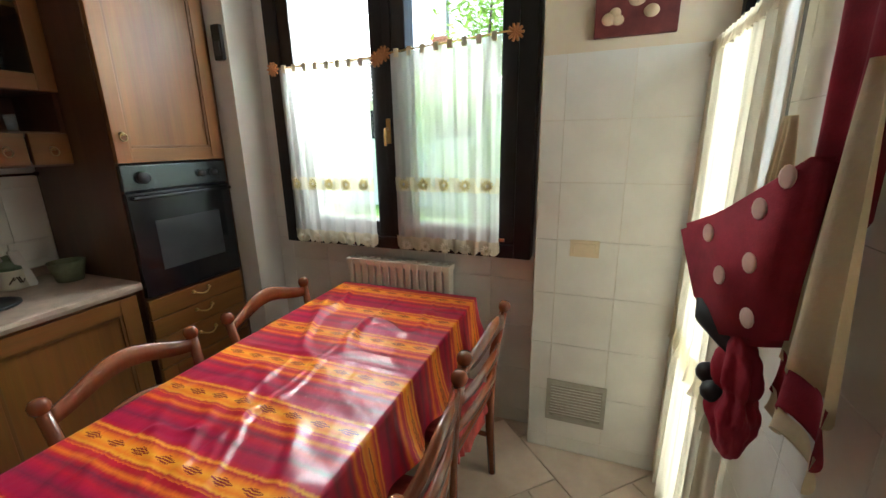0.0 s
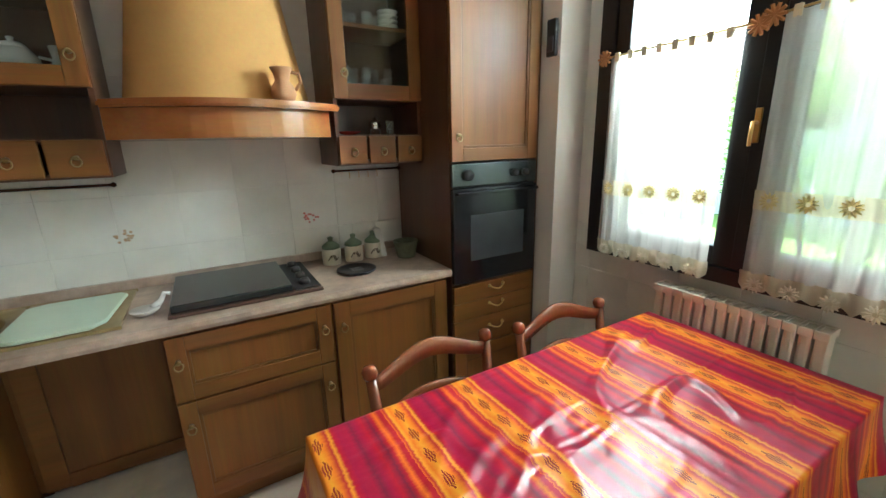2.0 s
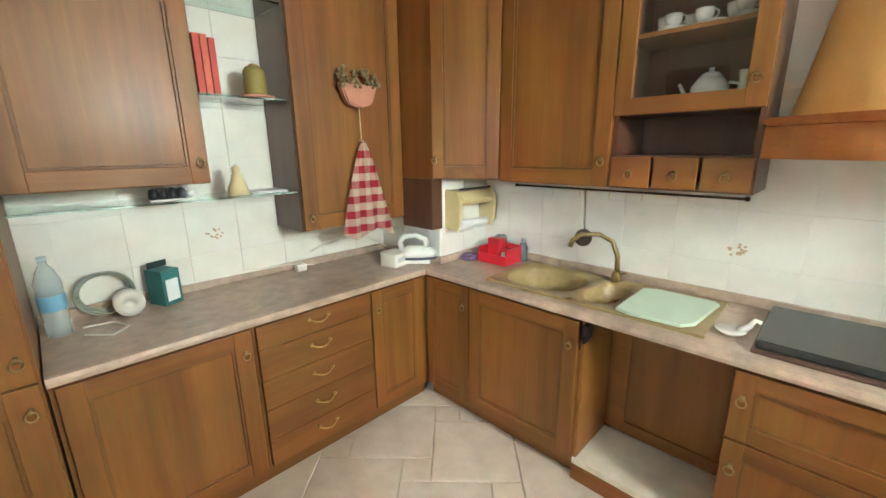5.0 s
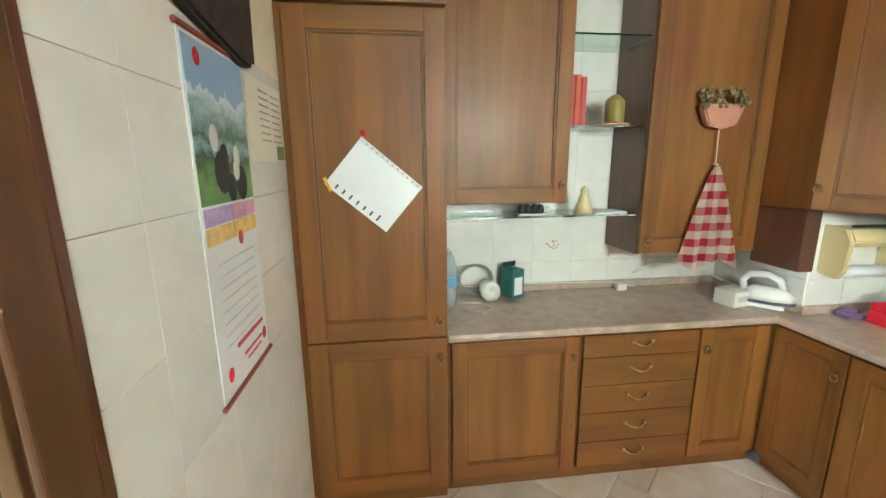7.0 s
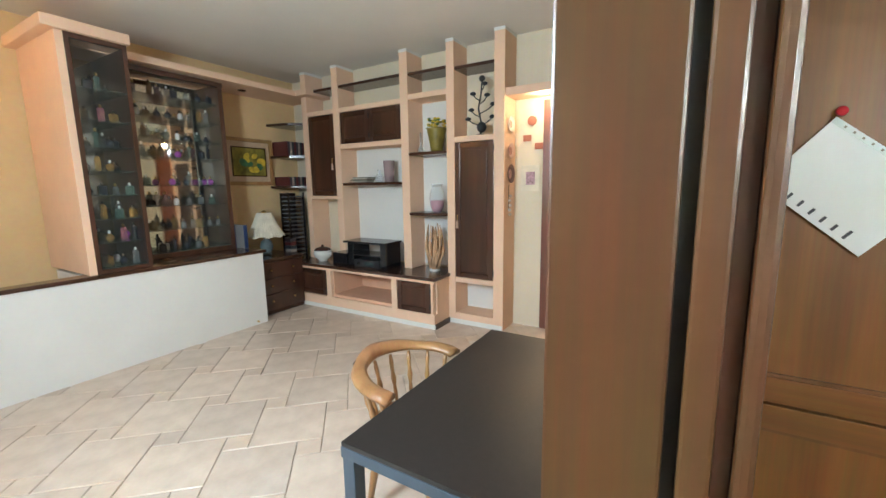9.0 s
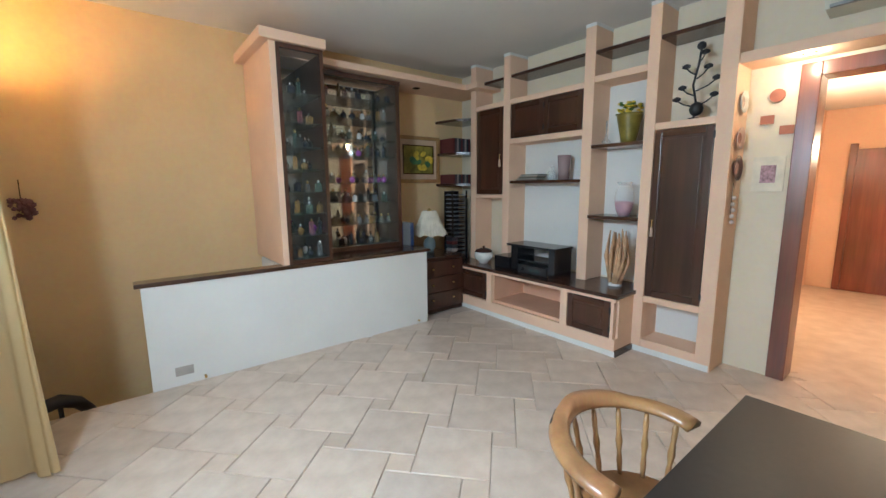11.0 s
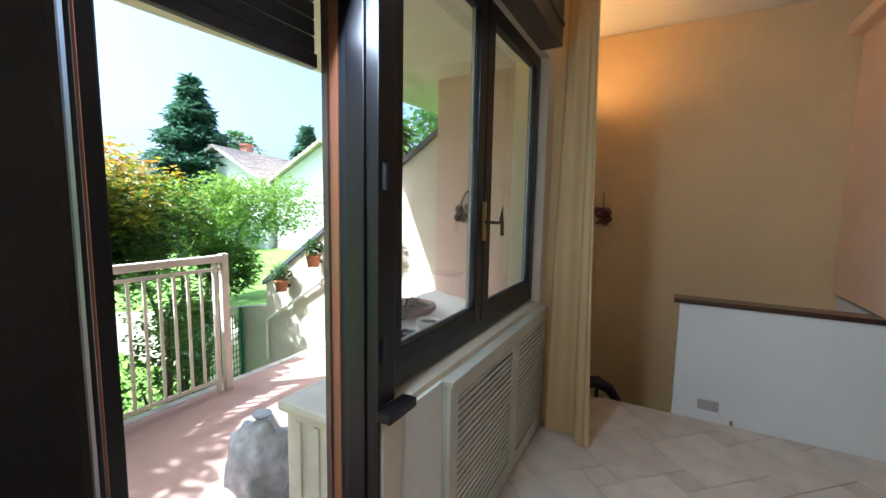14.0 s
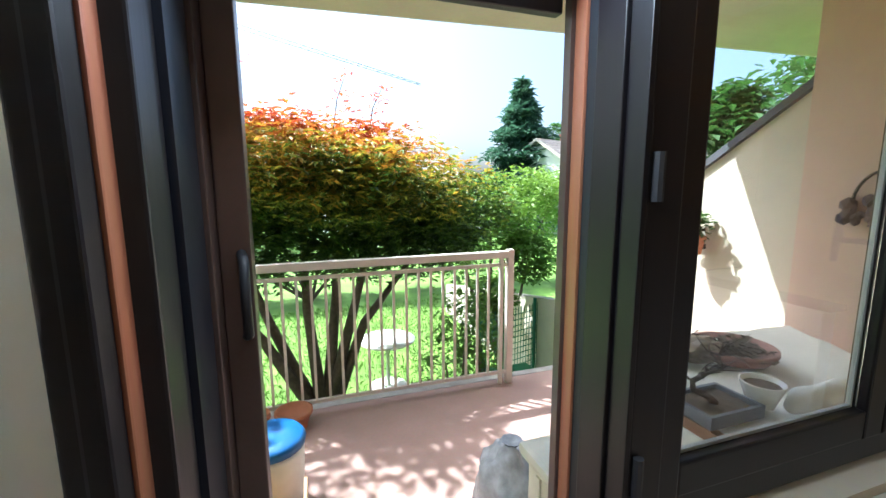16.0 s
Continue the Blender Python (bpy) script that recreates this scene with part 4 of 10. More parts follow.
t = thing("carton", -1.62, -1.72, CT1, "small white carton standing in the worktop corner", "box")
part("carton", moved(B(-0.075, 0.075, -0.06, 0.06, 0.001, 0.085, bevel=0.003), pose(-1.60, -1.69, CT1, 0, 0, 12)), WHITE_E, t)
part("flap", moved(B(-0.074, 0.074, -0.059, 0.0, 0.0855, 0.089, bevel=0.001), pose(-1.60, -1.69, CT1, 0, 0, 12)), WHITE_E, t)
part("print", moved(B(-0.05, 0.05, 0.0602, 0.0612, 0.03, 0.06), pose(-1.60, -1.69, CT1, 0, 0, 12)), plain("dial_grey", (0.5, 0.5, 0.5), 0.4), t, "grey printed panel")
t = thing("clothes_iron", -1.74, -1.62, CT1, "white steam iron resting on its side in the corner", "iron")
mi = pose(-1.72, -1.62, CT1 + 0.03, 0, 0, 133) @ Matrix.Scale(1.08, 4)
part("soleplate", moved(prism(bmesh.new(), [(-0.10, -0.05), (0.03, -0.052), (0.10, -0.03), (0.135, 0.0), (0.10, 0.03), (0.03, 0.052), (-0.10, 0.05)], 'Z', 0.0, 0.014, 0.003), mi), plain("soleplate_grey", (0.10, 0.10, 0.14), 0.35, 0.3), t, "dark grey soleplate")
bm = bmesh.new()
rings = []
for z, k in ((0.0145, 0.96), (0.04, 0.92), (0.065, 0.72), (0.08, 0.45)):
    rings.append([bm.verts.new((x * k - 0.01 * (1 - k), y * k, z)) for x, y in ((-0.10, -0.045), (-0.03, -0.05), (0.04, -0.048), (0.10, -0.028), (0.13, 0.0), (0.10, 0.028), (0.04, 0.048), (-0.03, 0.05), (-0.10, 0.045))])
for a, b in zip(rings, rings[1:]):
    for i in range(9):
        bm.faces.new((a[i], a[(i + 1) % 9], b[(i + 1) % 9], b[i]))
bm.faces.new(rings[-1])
bm.faces.new(rings[0])
part("body", moved(bm, mi), WHITE_C, t, "", True)
part("handle", moved(T([(-0.085, 0, 0.05), (-0.10, 0, 0.10), (-0.07, 0, 0.135), (0.0, 0, 0.14), (0.05, 0, 0.115), (0.065, 0, 0.07)], [0.018, 0.018, 0.017, 0.017, 0.017, 0.019], 10), mi), WHITE_C, t, "arched white handle", True)
part("stand", moved(B(-0.10, 0.08, -0.05, 0.05, -0.023, -0.001, bevel=0.008), mi), WHITE_E, t, "low white rest")

# water bottle, wheel-shaped toaster-like item, box at the wall
t = thing("water_bottle", 0.0, -1.90, CT1, "clear plastic water bottle with a blue label", "bottle")
part("bottle", L(-0.03, -1.90, [(0, CT1 + 0.001), (0.042, CT1 + 0.002), (0.043, CT1 + 0.06), (0.039, CT1 + 0.075), (0.043, CT1 + 0.09), (0.043, CT1 + 0.22), (0.03, CT1 + 0.265), (0.014, CT1 + 0.295), (0.013, CT1 + 0.31), (0, CT1 + 0.31)], 20), thin("bottle_plastic", (0.70, 0.82, 0.86), 0.35), t, "", True)
part("label", L(-0.03, -1.90, [(0.044, CT1 + 0.11), (0.0445, CT1 + 0.112), (0.0445, CT1 + 0.17), (0.044, CT1 + 0.172)], 20), plain("label_blue", (0.20, 0.42, 0.62), 0.4), t, "blue paper label", True)
part("cap", L(-0.03, -1.90, [(0.015, CT1 + 0.31), (0.015, CT1 + 0.325), (0, CT1 + 0.325)], 12), plain("cap_pale", (0.6, 0.7, 0.75), 0.4), t, "", True)
t = thing("coiled_cable", -0.22, -1.96, CT1, "white mixer body lying with a coiled grey cable", "appliance")
part("body", moved(L(0, 0, [(0, -0.06), (0.05, -0.06), (0.058, 0.0), (0.056, 0.05), (0.022, 0.052), (0.02, 0.03), (0, 0.03)], 22), pose(-0.27, -1.955, CT1 + 0.06, 90, 0, 180)), WHITE_E, t, "", True)
bm = bmesh.new()
for k in range(3):
    r = 0.09 + 0.008 * k
    tube(bm, [(-0.20 + r * math.cos(a), -2.03 + 0.012 * k, CT1 + 0.105 + r * 0.9 * math.sin(a)) for a in (2 * math.pi * i / 24 for i in range(25))], 0.005, 6)
part("cable", bm, plain("cable_grey", (0.28, 0.30, 0.26), 0.5), t, "coiled grey cable", True)
part("lead", T([(-0.10, -1.80, CT1 + 0.006), (-0.18, -1.72, CT1 + 0.006), (-0.24, -1.78, CT1 + 0.006), (-0.20, -1.88, CT1 + 0.006), (-0.1, -1.9, CT1 + 0.006)], 0.004, 6), plain("cable_white", (0.7, 0.68, 0.62), 0.5), t)
t = thing("carton", -0.42, -2.0, CT1, "teal and white cardboard carton", "box")
bm = moved(B(-0.045, 0.045, -0.055, 0.055, 0, 0.17, bevel=0.002), pose(-0.42, -2.0, CT1 + 0.001, 0, 0, 25))
part("carton", bm, plain("teal_card", (0.04, 0.17, 0.17), 0.5), t)
part("label", moved(B(-0.03, 0.03, 0.0556, 0.0575, 0.02, 0.125), pose(-0.42, -2.0, CT1 + 0.001, 0, 0, 25)), PAPER, t, "white printed panel")
part("flap", moved(B(-0.045, 0.045, -0.056, -0.05, 0.17, 0.20), pose(-0.42, -2.0, CT1 + 0.001, -8, 0, 25)), plain("dark_card", (0.03, 0.05, 0.05), 0.6), t)
t = thing("wall_cable", -1.1, -2.06, CT1, "white cable and adapter along the worktop wall", "cable")
part("cable", T([(-0.5, -2.05, 0.955), (-0.8, -2.055, 0.95), (-1.05, -2.04, 0.95), (-1.2, -2.0, 0.925)], 0.004, 6), plain("cable_white", (0.7, 0.68, 0.62), 0.5), t)
part("adapter", B(-1.15, -1.09, -2.04, -1.99, CT1 + 0.001, CT1 + 0.045, bevel=0.006), WHITE_E, t)
part("cord", T([(-1.2, -2.03, 1.0), (-1.32, -2.0, 1.06), (-1.5, -1.9, 1.08), (-1.62, -1.8, 1.0)], 0.004, 6), plain("cable_white", (0.7, 0.68, 0.62), 0.5), t)

# ornaments on the glass shelves
t = thing("cow_figurine", -0.47, -1.86, 1.404, "small black and white china ornament on the glass shelf", "figurine")
bm = bmesh.new()
for k in range(4):
    lathe(bm, -0.42 - 0.035 * k, -1.86, [(0, 1.405), (0.018, 1.405), (0.022, 1.43), (0.016, 1.455), (0, 1.462)], 10)
part("body", bm, plain("spotted_black", (0.03, 0.03, 0.035), 0.3, vary=0.3), t, "", True)
part("base", B(-0.56, -0.40, -1.89, -1.83, 1.4045, 1.413, bevel=0.003), WHITE_C, t)
part("head", L(-0.56, -1.855, [(0, 1.414), (0.018, 1.42), (0.02, 1.44), (0, 1.45)], 10), WHITE_C, t, "", True)
t = tagged(part("figurine", L(-0.77, -1.86, [(0, 1.405), (0.05, 1.405), (0.045, 1.44), (0.03, 1.475), (0.025, 1.50), (0.018, 1.51), (0.022, 1.535), (0, 1.555)], 12), plain("pale_yellow_ceramic", (0.62, 0.52, 0.30), 0.4), None, "", True), "pale yellow ceramic figurine on the glass shelf", "figurine")
t = tagged(part("leaflet_pile", boxes([(-1.0, -0.82, -1.95, -1.81, 1.405, 1.411), (-0.99, -0.84, -1.94, -1.80, 1.4115, 1.418)], 0.001), PAPER), "few white leaflets lying on the glass shelf", "paper")
for i, (cc, hgt) in enumerate((((0.55, 0.06, 0.04), 0.26), ((0.60, 0.10, 0.05), 0.26), ((0.5, 0.05, 0.04), 0.25))):
    t = thing("book", -0.68 - 0.03 * i, -1.95, 1.865, "red cookery book standing on the glass shelf", "book", "books on the glass shelf")
    part("cover", B(-0.695 - 0.032 * i, -0.667 - 0.032 * i, -2.06, -1.88, 1.8655, 1.8655 + hgt, bevel=0.002), plain("book_red_%d" % i, cc, 0.5), t)
    part("page_block", B(-0.692 - 0.032 * i, -0.67 - 0.032 * i, -2.065, -2.0605, 1.868, 1.862 + hgt), PAPER, t)
t = thing("glass_cloche", -0.92, -1.88, 1.865, "amber glass jar on a pink saucer", "jar")
part("saucer", L(-0.92, -1.88, [(0, 1.8655), (0.07, 1.866), (0.085, 1.878), (0, 1.876)], 20), plain("pink_ceramic", (0.62, 0.28, 0.20), 0.4), t, "", True)
part("jar", L(-0.92, -1.88, [(0.045, 1.879), (0.052, 1.89), (0.052, 1.99), (0.04, 2.01), (0.0, 2.012)], 20), plain("amber_glass", (0.30, 0.26, 0.08), 0.15), t, "", True)
part("lid", L(-0.92, -1.88, [(0.03, 2.012), (0.02, 2.025), (0, 2.03)], 14), BRASS, t, "", True)

# hanging cloth and basket on the low cabinet door
t = thing("wall_basket", -1.41, -1.74, 1.8, "small terracotta basket of dried flowers hung on the door", "basket")
part("basket", prism(bmesh.new(), [(-1.53, 1.96), (-1.29, 1.96), (-1.33, 1.86), (-1.38, 1.845), (-1.42, 1.84), (-1.49, 1.86)], 'Y', -1.748, -1.70, 0.008), plain("pink_clay", (0.50, 0.24, 0.17), 0.8), t)
bm = bmesh.new()
rnd = random.Random(4)
for k in range(70):
    a, b = rnd.uniform(-1.54, -1.28), rnd.uniform(1.94, 2.04)
    bmesh.ops.create_icosphere(bm, subdivisions=1, radius=rnd.uniform(0.008, 0.016), matrix=Matrix.Translation((a, -1.72 + rnd.uniform(-0.02, 0.03), b)))
part("posy", bm, plain("dried_flowers", (0.22, 0.17, 0.09), 0.9, vary=0.5, scale=40), t, "dried olive and brown flowers")
part("string", T([(-1.42, -1.735, 1.845), (-1.425, -1.735, 1.66)], 0.003, 5), plain("string", (0.6, 0.5, 0.35), 0.9), t)
part("hook", T([(-1.425, -1.749, 1.665), (-1.425, -1.72, 1.66)], 0.006, 6), WHITE_C, t)


def cloth_drop(x, y, z_top, z_bot, w_top, w_bot, ny=14, nx=24, skew=0.0, fold=0.02, seed=0, folds=5):
    bm = bmesh.new()
    g = []
    for j in range(ny + 1):
        f = j / ny
        w = w_top + (w_bot - w_top) * f ** 0.8
        row = []
        for i in range(nx + 1):
            u = i / nx - 0.5
            row.append(bm.verts.new((x + u * w + skew * f, y + fold * (0.3 + 0.7 * f) * math.sin(u * folds * 2 * math.pi + seed + f), z_top + (z_bot - z_top) * f + 0.025 * f * math.cos(u * 9 + seed))))
        g.append(row)
    for a, b in zip(g, g[1:]):
        for i in range(nx):
            bm.faces.new((a[i], a[i + 1], b[i + 1], b[i]))
    r = bmesh.ops.solidify(bm, geom=bm.faces[:], thickness=0.004)
    return bm


def gingham(name, c1, c2, size):
    if name in MATS:
        return MATS[name]
    m, nt, b = base_mat(name, 0.85)
    tc = nt.nodes.new("ShaderNodeTexCoord")
    sep = nt.nodes.new("ShaderNodeSeparateXYZ")
    nt.links.new(tc.outputs["Object"], sep.inputs[0])
    outs = []
    for ax, k in (("X", 0.25), ("Z", 0.0)):
        mu = nt.nodes.new("ShaderNodeMath")
        mu.operation = 'MULTIPLY_ADD'
        mu.inputs[1].default_value, mu.inputs[2].default_value = 1 / size, k
        nt.links.new(sep.outputs[ax], mu.inputs[0])
        fr = nt.nodes.new("ShaderNodeMath")
        fr.operation = 'FRACT'
        nt.links.new(mu.outputs[0], fr.inputs[0])
        gt = nt.nodes.new("ShaderNodeMath")
        gt.operation = 'GREATER_THAN'
        gt.inputs[1].default_value = 0.5
        nt.links.new(fr.outputs[0], gt.inputs[0])
        outs.append(gt)
    ad = nt.nodes.new("ShaderNodeMath")
    ad.operation = 'MULTIPLY_ADD'
    nt.links.new(outs[0].outputs[0], ad.inputs[0])
    ad.inputs[1].default_value = 0.3
    h = nt.nodes.new("ShaderNodeMath")
    h.operation = 'MULTIPLY'
    h.inputs[1].default_value = 0.7
    nt.links.new(outs[1].outputs[0], h.inputs[0])
    nt.links.new(h.outputs[0], ad.inputs[2])
    r = ramp(nt, ad.outputs[0], [(0.0, c2), (1.0, c1)])
    nt.links.new(r.outputs["Color"], b.inputs["Base Color"])
    n = noise_tex(nt, 300, 2)
    bump(nt, b, n.outputs["Fac"], 0.2, 0.002)
    MATS[name] = m
    return m


t = thing("tea_towel", -1.44, -1.70, 1.1, "red and white checked tea towel hanging from a hook", "towel")
part("cloth", cloth_drop(-1.425, -1.715, 1.655, 1.125, 0.03, 0.37, skew=-0.02, fold=0.016, seed=1.0, folds=3), gingham("red_check", (0.55, 0.03, 0.06), (0.80, 0.70, 0.58), 0.085), t, "", True)
t = thing("note_sheet", 0.30, -1.45, 1.39, "tilted plastic-sleeved paper note pinned to the fridge door", "paper")
m = pose(0.339, -1.4515, 1.592, 0, -40.3, 0)
part("sheet", moved(B(-0.158, 0.158, 0, 0.003, -0.1215, 0.1215), m), PAPER, t)
bm = bmesh.new()
for i in range(7):
    box(bm, 0.11 - 0.035 * i, 0.118 - 0.035 * i, 0.0032, 0.0045, -0.108, -0.088 + 0.008 * (i == 6))
part("writing", moved(bm, m), plain("ink", (0.08, 0.08, 0.10), 0.7), t, "short unreadable ink marks")
part("sleeve_edge", moved(boxes([(-0.158, 0.158, 0.0032, 0.0042, 0.104, 0.121)]), m), plain("sleeve", (0.70, 0.74, 0.74), 0.15), t)
part("holes", moved(boxes([(-0.14 + 0.026 * i, -0.134 + 0.026 * i, 0.0045, 0.0052, 0.109, 0.115) for i in range(11)]), m), plain("hole_grey", (0.25, 0.22, 0.18), 0.6), t)
part("magnet", moved(L(0, 0, [(0.014, 0), (0.012, 0.01), (0, 0.012)], 14), pose(0.372, -1.447, 1.80, -90, 0, 0)), RED_PL, t, "red magnet", True)
part("pencil", moved(B(-0.006, 0.006, 0.001, 0.010, -0.03, 0.03), pose(0.525, -1.4505, 1.60, 0, 25, 0)), plain("yellow_paint", (0.75, 0.45, 0.03), 0.5), t)

# ---- kitchen: table and chairs ----
def striped_cloth():
    """Oilcloth with bands of red, crimson and orange across the table, and small woven marks."""
    m, nt, b = base_mat("table_oilcloth", 0.30)
    tc = nt.nodes.new("ShaderNodeTexCoord")
    sep = nt.nodes.new("ShaderNodeSeparateXYZ")
    nt.links.new(tc.outputs["Object"], sep.inputs[0])

    def mth(op, a, b_=None, c=None):
        k = nt.nodes.new("ShaderNodeMath")
        k.operation = op
        for i, v in enumerate((a, b_, c)):
            if v is None:
                continue
            if isinstance(v, (int, float)):
                k.inputs[i].default_value = v
            else:
                nt.links.new(v, k.inputs[i])
        return k.outputs[0]
    n = noise_tex(nt, 30, 2, (4, 0.3, 1))
    jit = mth('MULTIPLY', n.outputs["Fac"], 0.012)
    per = 0.235
    f = mth('FRACT', mth('MULTIPLY_ADD', mth('ADD', sep.outputs["Y"], jit), 1 / per, 10.28))
    red, crim, org, yel, mar = (0.56, 0.012, 0.04), (0.42, 0.010, 0.065), (0.86, 0.22, 0.015), (0.92, 0.40, 0.03), (0.24, 0.025, 0.06)
    st = [(0.0, org), (0.03, red), (0.06, yel), (0.10, org), (0.17, yel), (0.24, org), (0.29, red), (0.32, yel), (0.36, red), (0.42, crim),
          (0.52, (0.46, 0.012, 0.06)), (0.58, mar), (0.64, crim), (0.72, red), (0.80, mar), (0.85, red), (0.90, org), (0.95, red)]
    r = ramp(nt, f, st)
    r.color_ramp.interpolation = 'LINEAR'
    # woven marks in the middle of each orange band
    fx = mth('FRACT', mth('MULTIPLY', sep.outputs["X"], 11.0))
    tri = mth('ABSOLUTE', mth('SUBTRACT', fx, 0.5))
    dy = mth('ABSOLUTE', mth('SUBTRACT', f, 0.17))
    stepd = mth('DIVIDE', mth('FLOOR', mth('MULTIPLY', mth('MULTIPLY_ADD', tri, 0.16, 0.0), 90)), 90)
    inside = mth('LESS_THAN', mth('ADD', dy, stepd), 0.055)
    thin = mth('GREATER_THAN', mth('FRACT', mth('MULTIPLY', f, 34)), 0.35)
    mask = mth('MULTIPLY', inside, thin)
    out = mix(nt, mask, r.outputs["Color"], (0.30, 0.012, 0.02))
    n2 = noise_tex(nt, 120, 2)
    out = mix(nt, 0.12, out, n2.outputs["Color"], 'OVERLAY')
    nt.links.new(out, b.inputs["Base Color"])
    n3 = noise_tex(nt, 4.5, 3, (2.0, 0.7, 1), 0.5)
    bump(nt, b, n3.outputs["Fac"], 0.3, 0.03)
    b.inputs["Specular IOR Level"].default_value = 0.32
    b.inputs["Coat Weight"].default_value = 0.10
    b.inputs["Coat Roughness"].default_value = 0.2
    return m


OILCLOTH = striped_cloth()
TX0, TX1, TY0, TY1, TZ = -0.985, -0.235, 0.455, 1.965, 0.768
t = thing("dining_table", -0.61, 1.21, 0, "wooden kitchen table under an oilcloth", "table")
part("tabletop", B(TX0 + 0.01, TX1 - 0.01, TY0 + 0.01, TY1 - 0.01, 0.725, TZ - 0.004, bevel=0.004), CHAIR_W, t)
for x in (TX0 + 0.06, TX1 - 0.06):
    for y in (TY0 + 0.06, TY1 - 0.06):
        part("leg", B(x - 0.035, x + 0.035, y - 0.035, y + 0.035, 0, 0.724, bevel=0.006), CHAIR_W, t)
t = thing("tablecloth", -0.61, 1.21, 0.5, "glossy red and orange striped oilcloth, creased, hanging over the table", "tablecloth")
bm = bmesh.new()
nx, ny, drop = 88, 160, 0.235
rows = []
W, D = TX1 - TX0, TY1 - TY0
rn = random.Random(11)
NB = 10
for j in range(-NB, ny + NB + 1):
    row = []
    for i in range(-NB, nx + NB + 1):
        u, v = min(max(i, 0), nx) / nx, min(max(j, 0), ny) / ny
        x, y, z = TX0 + u * W, TY0 + v * D, TZ
        ex = -i if i < 0 else max(0, i - nx)
        ey = -j if j < 0 else max(0, j - ny)
        e = max(ex, ey)
        if e:
            k = e / NB
            out = 0.010 + 0.022 * k * (1 + 0.9 * math.sin((y if ex >= ey else x) * 23) * k)
            if ex:
                x += math.copysign(out * ex / NB * 1.02, i)
            if ey:
                y += math.copysign(out * ey / NB * 1.02, j)
            z = TZ - drop * k ** 1.15
        else:
            p = Vector((x * 2.6, y * 2.2, 0.3))
            c = noise.noise(p) * 0.004
            q = noise.noise(Vector((x * 5.0 + y * 3.5, y * 1.3 - x * 2.0, 4.0)))
            c += 0.016 * max(0, 0.13 - abs(q)) / 0.13 * max(0, noise.noise(Vector((x * 2, y * 1.6, 9))) + 0.25)
            for fx, fs in ((3.0, 1.0), (4.6, 5.0)):
                q = noise.noise(Vector((x * fx + y * 1.6 + fs, y * 1.1 - x * 1.5 + fs, fs)))
                c += 0.011 * max(0, 1 - abs(q) / 0.045) ** 1.5 * max(0, noise.noise(Vector((x * 1.8 + fs, y * 1.5, 2 * fs))) + 0.15)
            c += 0.004 * max(0, 1 - abs(x + 0.60) / 0.010) + 0.003 * max(0, 1 - abs(y - 1.24) / 0.012)
            z += c * min(1, min(u, 1 - u, v, 1 - v) * 9)
        row.append(bm.verts.new((x, y, z)))
    rows.append(row)
for a, b in zip(rows, rows[1:]):
    for i in range(len(a) - 1):
        bm.faces.new((a[i], a[i + 1], b[i + 1], b[i]))
part("cloth", bm, OILCLOTH, t, "", True)

CUSHION = plain("cushion_red", (0.42, 0.05, 0.04), 0.8, vary=0.5, scale=16)


